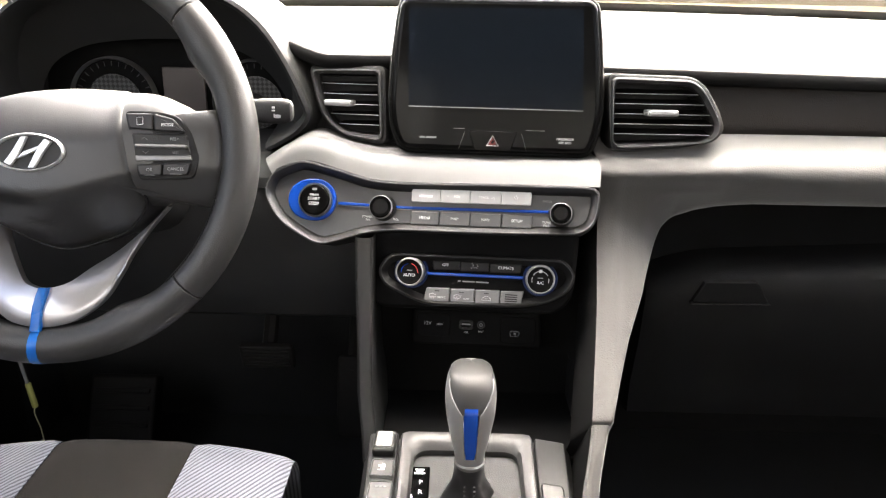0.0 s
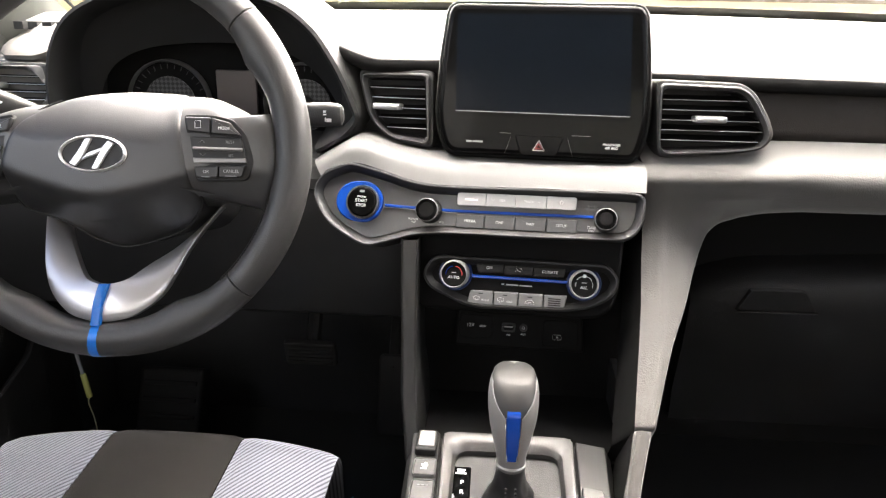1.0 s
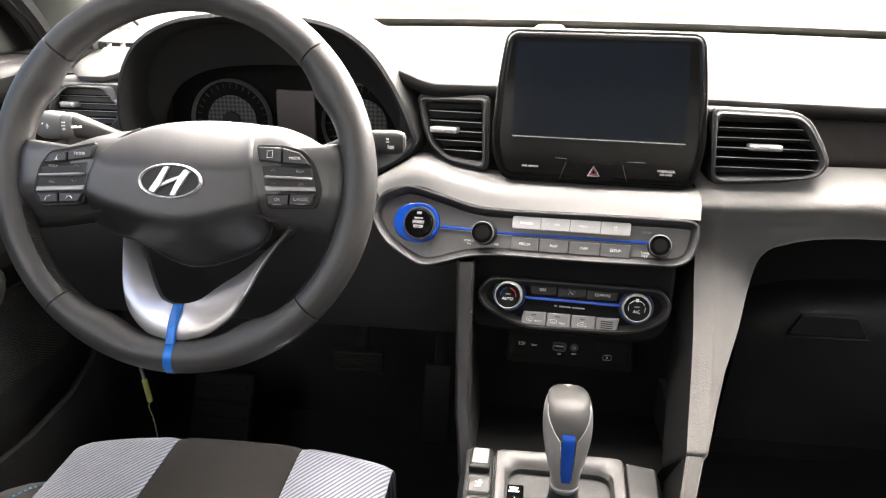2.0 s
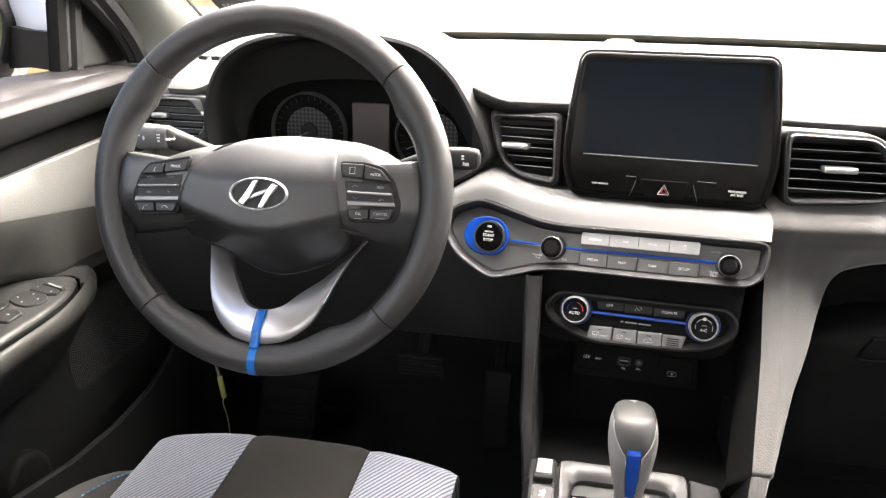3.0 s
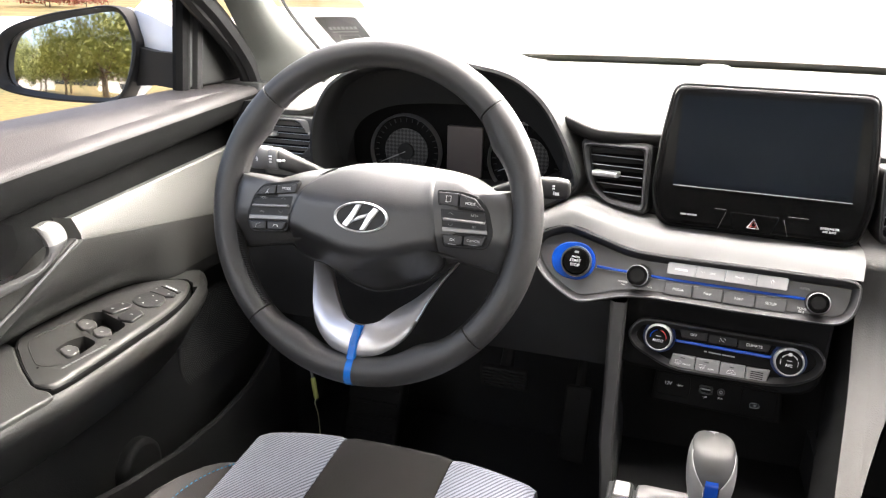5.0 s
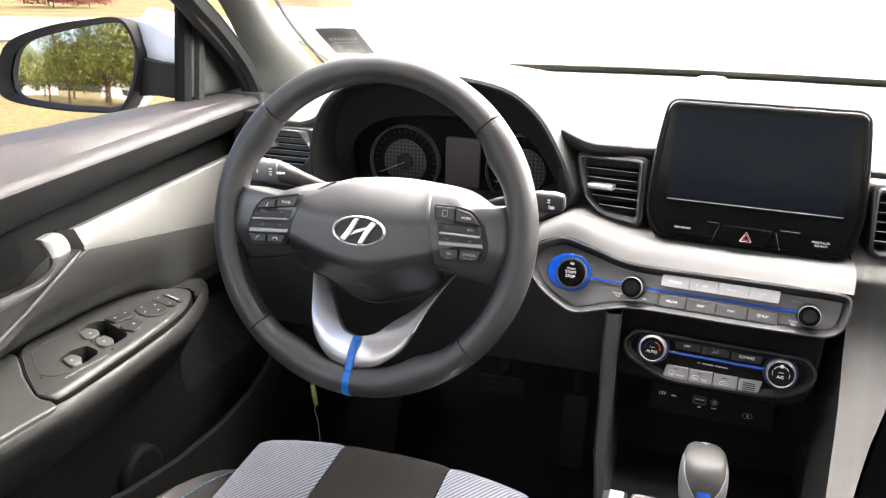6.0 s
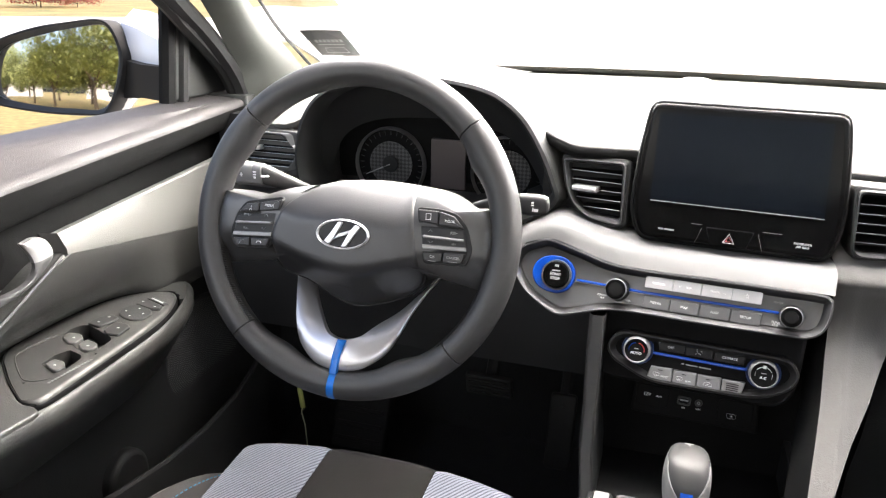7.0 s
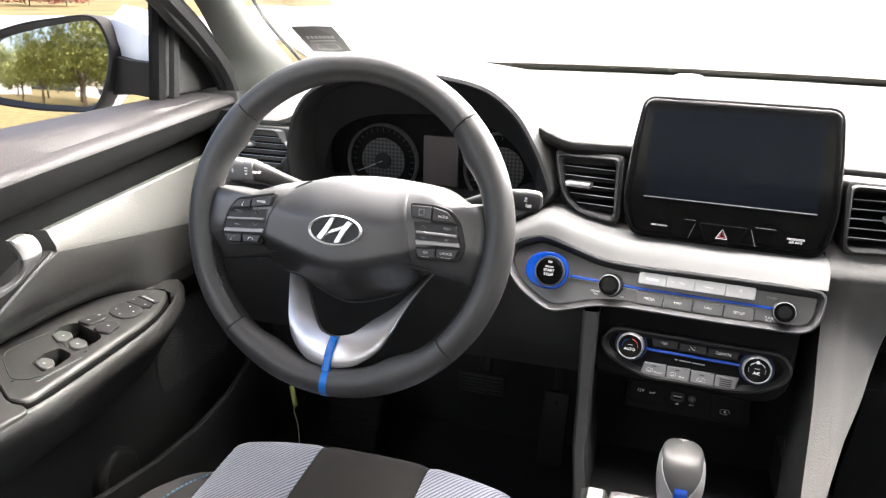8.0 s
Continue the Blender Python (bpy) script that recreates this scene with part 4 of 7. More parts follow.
def knob(m, x, y, z, parent, r=12.3):
    k = part("knob", slab(circle(x, y, r, n=40), m, z, z + 0.016, 0.0028), PIANO, parent, "black ribbed rotary knob")
    part("collar", ring_plate(circle(x, y, r + 1.6, n=40), circle(x, y, r - 0.3, n=40), m, [(0, z), (0.1, z + 0.004), (0.6, z + 0.0075), (1, z + 0.008)], 40), BLACK, k)
    part("bright_ring", ring_plate(circle(x, y, r + 0.2, n=40), circle(x, y, r - 2.4, n=40), m, [(0, z + 0.0125), (0.35, z + 0.0163), (0.75, z + 0.0166), (1, z + 0.0155)], 40), PIANO, k)
    part("silver_edge", ring_plate(circle(x, y, r + 0.25, n=40), circle(x, y, r - 0.7, n=40), m, [(0, z + 0.0130), (0.4, z + 0.0160), (1, z + 0.0164)], 40), KEYGREY, k)
    part("cap", slab(circle(x, y, r - 4.2, n=32), m, z + 0.0150, z + 0.0163, 0.0005), TRAY, k)
    ribs = bmesh.new()
    for j in range(24):
        a = 2 * math.pi * j / 24
        c = m @ (Vector((x + (r + 0.1) * math.cos(a), y + (r + 0.1) * math.sin(a), 0)) * 0.001 + Vector((0, 0, z + 0.009)))
        d = m.to_3x3() @ Vector((0, 0, 1))
        tube([c - d * 0.0035, c + d * 0.0035], 0.0005, 4, ribs)
    part("ribs", ribs, BLACK, k)
    return k


knob(POD, -116.5, -6.8, ZF, strip_t)
knob(POD, 71.2, -2.4, ZF, strip_t, 11.2)
slope = lambda x: (x + 86) * 0.027
for x0, x1, txt in ((-86, -55.0, ""), (-54.75, -23.7, "SEEK"), (-23.45, 8.9, "TRACK"), (9.15, 40, "star")):
    b = part("silver_key", slab(rounded([(x0, 1.2 + slope(x0)), (x1, 1.2 + slope(x1)), (x1, 15 + slope(x1)), (x0, 15 + slope(x0))], [2.2 if x0 < -80 else 0.6, 2.2 if x1 > 35 else 0.6, 2.5 if x1 > 35 else 0.6, 3 if x0 < -80 else 0.6]), POD, ZF, ZF + 0.0062, 0.0006), SILBTN, strip_t, "satin silver push key")
    zz = ZF + 0.0064
    c = (x0 + x1) / 2
    if txt == "star":
        pts = [(c + (2.6 if k % 2 == 0 else 1.1) * math.sin(math.pi * k / 5), 8.5 + slope(c) + (2.6 if k % 2 == 0 else 1.1) * math.cos(math.pi * k / 5)) for k in range(10)]
        stroke(POD, pts, 0.6, WHITE, b, zz, closed=True)
    elif txt:
        print_text(txt, POD, c + (2 if txt == "SEEK" else -2), 8 + slope(c), 2.3, WHITE, b, zz)
        s = -1 if txt == "SEEK" else 1
        xx = c - 8 if txt == "SEEK" else c + 8
        stroke(POD, [(xx - 1.6, 8 + slope(c) - s), (xx, 8 + slope(c) + s), (xx + 1.6, 8 + slope(c) - s)], 0.5, WHITE, b, zz)
    else:
        bars(POD, [(c - 7, 7, c + 7, 9.2)], WHITE, b, zz)
for x0, x1, txt in ((-86, -55.6, "MEDIA"), (-54.8, -23.2, "MAP"), (-22.4, 10, "NAV"), (10.8, 42, "SETUP")):
    b = part("dark_key", slab(rounded([(x0, -22.6 + slope(x0)), (x1, -22.6 + slope(x1)), (x1, -8.4 + slope(x1)), (x0, -8.4 + slope(x0))], 0.6), POD, ZF, ZF + 0.0028, 0.0008), GUN, strip_t, "gunmetal push key with white lettering")
    print_text(txt, POD, (x0 + x1) / 2, -15.2 + slope((x0 + x1) / 2), 3.0, WHITE, b, ZF + 0.0031)
print_text("POWER", POD, -134, -17.2, 2.3, WHITE, strip_t, ZF + 0.0003)
print_text("Push", POD, -133, -20.2, 1.9, WHITE, strip_t, ZF + 0.0003)
print_text("VOL", POD, -102.3, -18.3, 2.2, WHITE, strip_t, ZF + 0.0003)
print_text("ENTER", POD, 56.5, 10.2, 2.4, DIM, strip_t, ZF + 0.0003)
print_text("TUNE", POD, 57, -11.6, 2.6, WHITE, strip_t, ZF + 0.0003)
print_text("FILE", POD, 57, -15, 2.6, WHITE, strip_t, ZF + 0.0003)

# ---- climate panel ----
CLI = panel((-0.017, 0.7395, 0.786), -0.096, 0.30)
cli = thing("climate_control_panel", (-0.017, 0.76, 0.745), "black climate panel with two silver-ringed dials and blue line", "control panel")
part("backplate", slab(rounded([(-112, -47), (106, -45), (110, 45), (-112, 42)], [16, 34, 6, 6]), CLI, -0.045, -0.010, 0.004), TRAY, cli, "matt black panel below the radio controls")
cout = rounded([(-92, 14), (96, 16), (109, -2), (101, -20), (78, -33), (52, -38), (-42, -41.5), (-60, -38), (-97, -22), (-105, -6)], 9, 4)
part("surround", ring_plate(cout, inset(cout, 0.009), CLI, [(0, -0.02), (0, 0.0), (0.12, 0.003), (0.35, 0.0035), (1, -0.004), (1, -0.015)], 120), BLACK, cli, "rounded matt black surround")
part("faceplate", slab(inset(cout, 0.0088), CLI, -0.02, -0.0042), TRAY, cli)
ZC = -0.0042


def climate_dial(x, y, word, auto):
    k = part("dial", slab(circle(x, y, 14.6, n=44), CLI, ZC, ZC + 0.014, 0.002), TRAY, cli, "round climate dial")
    part("silver_ring", ring_plate(circle(x, y, 15.6, n=48), circle(x, y, 13.2, n=48), CLI, [(0, ZC), (0, ZC + 0.009), (0.25, ZC + 0.0152), (0.7, ZC + 0.0165), (1, ZC + 0.0135)], 48), SILBTN, k, "knurled silver ring")
    part("blue_halo", ring_plate(circle(x, y, 18.6, n=48), circle(x, y, 15.8, n=48), CLI, [(0, ZC), (0.3, ZC + 0.0012), (1, ZC + 0.0008)], 48), HALO, k, "dark blue halo ring")
    z = ZC + 0.0143
    print_text(word, CLI, x, y - 3.4, 3.2, WHITE, k, z)
    bars(CLI, [(x - 2.6, y + 1.4, x + 2.6, y + 2.2)], DIM, k, z)
    arc = lambda a0, a1, r, nn=10: [(x + r * math.cos(radians(a0 + (a1 - a0) * i / nn)), y + r * math.sin(radians(a0 + (a1 - a0) * i / nn))) for i in range(nn + 1)]
    if auto:
        stroke(CLI, arc(185, 100, 8.8), 1.7, BLUE, k, z)
        stroke(CLI, arc(80, -5, 8.8), 1.7, RED, k, z)
    else:
        stroke(CLI, arc(150, 30, 8.8), 1.0, WHITE, k, z)
        stroke(CLI, arc(200, 165, 8.8, 5), 0.8, WHITE, k, z)
        stroke(CLI, arc(15, -20, 8.8, 5), 0.8, WHITE, k, z)
        bars(CLI, [(x - 1.6, y + 7.2, x + 1.6, y + 10.6)], WHITE, k, z)
    return k


climate_dial(-67.8, -5.6, "AUTO", True)
climate_dial(70.3, -6.4, "A/C", False)
part("blue_line", slab([Vector(p) * 0.001 for p in ((-50, -5.2), (53, -4.3), (53, -7.9), (-50, -8.6))], CLI, ZC, ZC + 0.0030, 0.001), BLUE, cli, "blue accent line")
for x0, x1, w in ((-46, -15.5, "OFF"), (-14.7, 16, ""), (16.8, 51, "CLIMATE")):
    b = part("dark_key", slab(rounded([(x0 + (3 if x0 < -40 else 0), -2.6), (x1 - (2 if x1 > 45 else 0), -1.6), (x1, 8.0), (x0, 7.4)], 1.2), CLI, ZC, ZC + 0.0032, 0.001), BLACK, cli, "black flat key")
    c = (x0 + x1) / 2
    if w:
        print_text(w, CLI, c, 3.2, 3.0, WHITE, b, ZC + 0.0036)
    else:
        stroke(CLI, [(c - 2.6, 5.2), (c - 1, 2.6), (c + 2.2, 1.6)], 0.7, WHITE, b, ZC + 0.0036)
        stroke(CLI, [(c - 3, 2.2), (c - 3.6, 0.6)], 0.6, WHITE, b, ZC + 0.0036)
        stroke(CLI, [(c + 1, 5.4), (c + 3, 4.6), (c + 3.4, 3.2)], 0.6, WHITE, b, ZC + 0.0036)
        stroke(CLI, [(c - 3.2, 6.6), (c - 2.4, 6.6)], 0.9, WHITE, b, ZC + 0.0036)
for k, (x0, x1) in enumerate(((-50, -24.8), (-24, 1.8), (2.6, 28.6), (29.4, 54))):
    b = part("silver_key", slab(rounded([(x0 - (3 if k == 0 else 0), -36.6 + 0.3 * k), (x1 - (3 if k == 3 else 0), -36.3 + 0.3 * k), (x1, -21.2 + 0.3 * k), (x0, -22.2 + 0.3 * k)], 1.2), CLI, ZC, ZC + 0.0055, 0.0012), KEYGREY, cli, "grey satin push key with white symbol")
    c, z = (x0 + x1) / 2 - 1, ZC + 0.006
    bars(CLI, [(c - 2.5, -25.2, c + 2.5, -24.3)], BLACK, b, z)
    if k < 2:
        stroke(CLI, [(c - 7.5, -31.6), (c - 7.9, -28.6), (c - 4.4, -27.6), (c - 0.9, -28.6), (c - 1.3, -31.6)], 0.6, WHITE, b, z, closed=True)
        stroke(CLI, [(c - 5.6, -33.4), (c - 5.2, -29.6)], 0.5, WHITE, b, z)
        stroke(CLI, [(c - 3.6, -33.4), (c - 3.2, -29.6)], 0.5, WHITE, b, z)
        print_text("FRONT" if k == 0 else "REAR", CLI, c + 5.2, -31.6, 1.9, WHITE, b, z)
    elif k == 2:
        stroke(CLI, [(c - 5, -32), (c - 4.4, -29.8), (c - 1.6, -28), (c + 2, -28), (c + 4.4, -30), (c + 5, -32)], 0.6, WHITE, b, z, closed=True)
        stroke(CLI, [(c + 1.6, -30.4), (c - 1.4, -30.4)], 0.5, WHITE, b, z)
    else:
        bars(CLI, [(c - 6.5, -34.4 + 2.3 * j, c + 6.5, -33.3 + 2.3 * j) for j in range(5)], BLACK, b, z)
bars(CLI, [(-17, -14.2, -14, -12.6), (-12, -14.2, 1, -12.8), (2.5, -14.2, 16, -12.8)], DIM, cli, ZC + 0.0006)

# ---- sockets ----
SOC = panel((-0.010, 0.772, 0.704), -0.05, 0.25)
sock = thing("socket_panel", (-0.010, 0.79, 0.68), "black socket panel with power outlet and data port covers", "socket panel")
part("plate", slab(rounded([(-75, -22), (74, -22), (70, 20), (-73, 20)], 5), SOC, -0.02, 0.0, 0.003), TRAY, sock, "matt black socket plate")
part("socket_cover", slab(rect(-70, -12, -31, 15, 6), SOC, 0, 0.0012, 0.0010), TRAY, sock, "square lid of the power outlet")
part("charger_cover", slab(rect(26, -17, 66, 14, 6), SOC, 0, 0.0012, 0.001), TRAY, sock)
print_text("12V", SOC, -57, 3, 4.0, WHITE, sock, 0.0015)
print_text("180W", SOC, -43, 2.2, 2.2, WHITE, sock, 0.0015)
usb = part("usb_port", ring_plate(rect(-21, -3, -5, 8, 2.4), inset(rect(-21, -3, -5, 8, 2.4), 0.0022), SOC, [(0, 0), (0.3, 0.0016), (1, 0.0012), (1, -0.001)], 48), DARK, sock, "small data port with a grey rim")
bars(SOC, [(-18, 2.4, -8, 4.0)], DIM, usb, 0.0008)
aux = part("audio_jack", ring_plate(circle(4, 3, 4.6), circle(4, 3, 2.6), SOC, [(0, 0), (0.3, 0.0014), (1, 0.0012), (1, -0.001)], 32), DARK, sock, "round audio jack")
part("contact", ring_plate(circle(4, 3, 2.0), circle(4, 3, 1.0), SOC, [(0, 0.0004), (0.5, 0.001), (1, 0.0004)], 24), DIM, aux)
print_text("USB", SOC, -13, -6.2, 2.0, WHITE, sock)
print_text("AUX", SOC, 4, -4.6, 2.0, WHITE, sock)
stroke(SOC, [(38, -8), (37, -5), (38, -2.4), (46, -2.4), (48, -5), (46, -8)], 0.7, WHITE, sock, 0.0016, closed=True)
bars(SOC, [(41.6, -6, 43.6, -4.4)], WHITE, sock, 0.0016)

# ---- infotainment screen ----
SCR = panel((0, 0.784, 0.951), -0.078, 0.13)
scr = thing("infotainment_screen", (0, 0.80, 0.90), "switched-off touchscreen in a gloss black frame with silver edges", "screen")
bez = rounded([(-101, 111), (101, 111), (108, 60), (112, 0), (110, -20), (103, -47), (-99, -47), (-109, -22), (-111.5, 0), (-108, 60)], [12, 12, 30, 30, 12, 12, 12, 12, 30, 30], 5)
part("bezel", slab(bez, SCR, -0.03, 0.0, 0.007, 4), PIANO, scr, "gloss black bezel with light scuffs")
big = inset(bez, -0.0032)
part("silver_edge", ring_plate(big, inset(bez, 0.0015), SCR, [(0, -0.035), (0, -0.010), (0.4, -0.0055), (1, -0.0055)], 120), TRAY, scr, "dark satin edge frame")
part("rear_shell", loft([[SCR @ Vector((p.x, p.y, -0.034)) for p in big], [SCR @ Vector((p.x * 0.97, p.y * 0.96 + 0.001, -0.05)) for p in big], [SCR @ Vector((p.x * 0.75, p.y * 0.7, -0.085)) for p in big]], True, True, True), BLACK, scr)
part("display", slab(rounded([(-90.5, 0), (92.5, 0), (87, 101), (-92, 99.5)], 2), SCR, -0.004, 0.0008), SCREEN, scr, "dark grey unlit display")
part("display_line", slab([Vector(p) * 0.001 for p in ((-90.5, -0.2), (92.5, -0.2), (92.5, -1.0), (-90.5, -1.0))], SCR, -0.002, 0.0015), SILBTN, scr, "thin bright line below the display")
hz = part("hazard_button", slab(rounded([(-19, -45), (19, -45), (26, -24), (-26, -24)], 3), SCR, -0.004, 0.0015, 0.001), PIANO, scr, "black hazard warning button")
stroke(SCR, [(-6, -39.5), (6, -39.5), (0, -29)], 1.3, WHITE, hz, 0.0018, closed=True)
stroke(SCR, [(-3.2, -37.7), (3.2, -37.7), (0, -32)], 1.2, RED, hz, 0.0018, closed=True)
print_text("PASSENGER", SCR, 76, -30.5, 2.5, WHITE, scr, 0.0004)
print_text("AIR BAG", SCR, 76, -34, 2.5, WHITE, scr, 0.0004)
bars(SCR, [(-78, -33.5, -72, -31.6), (-71, -33.5, -60, -31.6)], DIM, scr, 0.0004)
stroke(SCR, [(-30, -26), (-36, -44)], 0.5, DIM, scr, 0.0002)
stroke(SCR, [(30, -26), (36, -44)], 0.5, DIM, scr, 0.0002)
bars(SCR, [(-42, -22.6, -30, -22.2), (34, -22.6, 54, -22.2)], DIM, scr, 0.0004)


# ---- steering wheel ----
W = panel((-0.3928, 0.6106, 0.9365), 0.026, 0.2925)
wheel = thing("steering_wheel", (-0.384, 0.62, 0.76), "black leather steering wheel with silver lower spoke and blue stripe", "steering wheel")
RIM_C, RIM_R = Vector((0.0015, -0.0035)), 0.1685


def rim_section(deg, grow=0.0):
    """One ring of the rim at an angle: wider with thumb rests at the upper sides."""
    a = radians(deg)
    u = Vector((math.cos(a), math.sin(a)))
    side = abs(math.cos(a))
    up_side = max(0.0, 1 - abs(((deg % 360) if (deg % 360) < 180 else 999) - 32) / 14) + max(0.0, 1 - abs((deg % 360) - 148) / 14)
    low = max(0.0, 1 - abs((deg % 360) - 270) / 36)
    web = math.exp(-(((deg % 360) - 244) / 8) ** 2) + math.exp(-(((deg % 360) - 296) / 8) ** 2)
    rin = 0.0148 + 0.0020 * side + 0.006 * up_side ** 1.5 + 0.002 * low + 0.0055 * web + grow
    rout = 0.0155 + grow
    depth = 0.0165 + 0.001 * side + grow
    ring = []
    for k in range(18):
        t = 2 * math.pi * k / 18
        c, s = math.cos(t), math.sin(t)
        r = RIM_R + (rout if c > 0 else rin) * c
        p = RIM_C + u * r
        ring.append(W @ Vector((p.x, p.y, -0.010 + depth * s)))
    return ring


def rim_piece(a0, a1, steps, grow=0.0):
    rings = [rim_section(a0, grow - 0.0014)]
    for i in range(steps + 1):
        rings.append(rim_section(a0 + 0.35 + (a1 - a0 - 0.7) * i / steps, grow))
    rings.append(rim_section(a1, grow - 0.0014))
    return loft(rings, True, True, True)


for nm, a0, a1 in (("rim_top", 43.8, 136.6), ("rim_left", 136.6, 226.2), ("rim_bottom", 226.2, 317), ("rim_right", -43, 43.8)):
    part(nm, rim_piece(a0, a1, 40), LEATHER, wheel, "padded black leather rim section")
part("blue_band", loft([rim_section(a, 0.0006) for a in (267.5, 268.4, 269.3, 270.2)], True), AZURE, wheel, "glossy blue band round the rim")


def stitches(a0, a1, n):
    bm = bmesh.new()
    for i in range(n):
        a = radians(a0 + (a1 - a0) * i / n)
        b = radians(a0 + (a1 - a0) * (i + 0.55) / n)
        p = []
        for t, around in ((a, 148), (b, 168)):
            c, sn = math.cos(radians(around)), math.sin(radians(around))
            r = RIM_R + (0.0151 + 0.0020 * abs(math.cos(t))) * c
            p.append(W @ Vector((RIM_C.x + math.cos(t) * r, RIM_C.y + math.sin(t) * r, -0.010 + 0.0178 * sn)))
        tube(p, 0.00075, 4, bm)
    return bm


part("stitching", stitches(192, 226, 34), BTN, wheel, "dark cross stitching inside the rim")
part("stitching", stitches(314, 346, 32), BTN, wheel)
part("stitching", stitches(136, 158, 20), BTN, wheel)
part("stitching", stitches(22, 44, 20), BTN, wheel)

# hub: one moulded body that reaches the rim, with the airbag cover set in it
def hub_surface(x, y):
    """Height of the moulded hub: it rolls back towards the top and turns down below a bowed chin line."""
    ax = abs(x)
    y0 = 0.012 * min(1.0, max(0.0, (ax - 0.06) / 0.03))
    z = -0.036 * max(0.0, (y - y0) / 0.050) ** 1.7
    low = -0.046 + 0.026 * min(1.0, ax / 0.09) ** 1.6 - y
    fall = 1.35 - 0.65 * min(1.0, max(0.0, (ax - 0.06) / 0.04))
    if low > -0.005:
        z -= fall * (low + 0.005) ** 2 / 0.020 if low < 0.005 else fall * low
    return z + 0.004 * math.cos(min(1.5, ax * 14))


def dome(outline, z0, top, edge, m=W):
    """A moulded cover over the hub's surface whose edges roll back."""
    o = by_angle(outline, 120)
    c = sum(o, Vector((0, 0))) / len(o)
    rings = [[m @ Vector((p.x, p.y, z0)) for p in o]]
    for f in (1.0, 0.99, 0.975, 0.96, 0.94, 0.91, 0.87, 0.82, 0.76, 0.69, 0.62, 0.54, 0.46, 0.38, 0.3, 0.2, 0.1):
        ring = []
        for p in o:
            q = c + (p - c) * f
            d = (p - c).length * (1 - f)
            z = top - edge * max(0.0, 1 - d / edge) ** 2.2 + hub_surface(q.x, q.y)
            ring.append(m @ Vector((q.x, q.y, max(z, z0))))
        rings.append(ring)
    return loft(rings, True, True, True)


body = [Vector(p) * 0.001 for p in ((10, 50.5), (64, 48.5), (96, 43), (118, 31), (133, 24.5), (145, 24), (154, 31), (160, 0), (158, -40), (152, -60), (140, -47), (124, -39), (107, -46), (84, -50), (68, -66), (45, -79), (0, -92),
                                    (-30, -84), (-55, -68), (-88, -58), (-107, -47), (-130, -43), (-146, -52), (-158, -62), (-164, -40), (-162, 0), (-156, 30), (-145, 20), (-131, 15), (-105, 24), (-79, 34), (-43, 41.5))]
body = [p + Vector((0.003, 0.003)) for p in body]
part("hub_body", dome(curve(body, 4), -0.075, 0.0035, 0.016), HUBSIDE, wheel, "satin dark grey hub and side spokes")
cover = [Vector(p) * 0.001 for p in ((10, 50), (40, 49.5), (60, 48.2), (65, 45), (69, 28), (75, 0), (80, -32), (82, -50), (68, -66), (45, -80), (0, -93), (-30, -86), (-55, -70), (-80, -62), (-88, -55), (-90.5, -40), (-89, -14), (-79, 11), (-65, 27.5), (-48, 38.5), (-25, 46))]
cover = [p + Vector((0.003, 0.003)) for p in cover]
part("airbag_cover", dome(curve(cover, 4), -0.075, 0.0056, 0.006), HUBSKIN, wheel, "grained dark airbag cover")
part("cover_gap", tube([W @ Vector((p.x, p.y, 0.0012 + hub_surface(p.x, p.y))) for p in curve(cover, 4) if p.y < 0.043], 0.0013, 6), BLACK, wheel, "dark gap round the airbag cover")
# emblem
EM = W @ Matrix.Translation((-0.0006, -0.0075, 0.0112)) @ pose(0, 0, 0, 0, 0, 2.0)
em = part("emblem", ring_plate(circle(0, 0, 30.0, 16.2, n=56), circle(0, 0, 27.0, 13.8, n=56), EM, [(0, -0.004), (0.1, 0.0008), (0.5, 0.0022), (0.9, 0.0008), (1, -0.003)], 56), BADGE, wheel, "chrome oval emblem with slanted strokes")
part("emblem_plate", slab(circle(0, 0, 27.6, 14.4, n=48), EM, -0.004, -0.0008), DARK, em)
for pts in ([(-20, -8.2), (-14.5, -11), (-9, -4.5), (0.5, 13.2), (-5.0, 13.2), (-12.5, 1.5)], [(20, 8.2), (14.5, 11), (9, 4.5), (-0.5, -13.2), (5.0, -13.2), (12.5, -1.5)], [(-9.5, -5.0), (-3, 0.9), (10, 5.2), (8.6, 2.0), (3, -0.9), (-10.5, -5.8)]):
    part("stroke", slab(rounded(pts, 1.5), EM, -0.003, 0.0020, 0.0008), BADGE, em)
CHIN = W @ Matrix.Translation((-0.004, -0.066, 0.0060 + hub_surface(0.0, -0.066))) @ pose(0, 0, 0, 53, 0, 0)
print_text("AIRBAG", CHIN, 0, 0, 5.5, HUBSKIN, wheel, 0.0006, name="embossed_word")

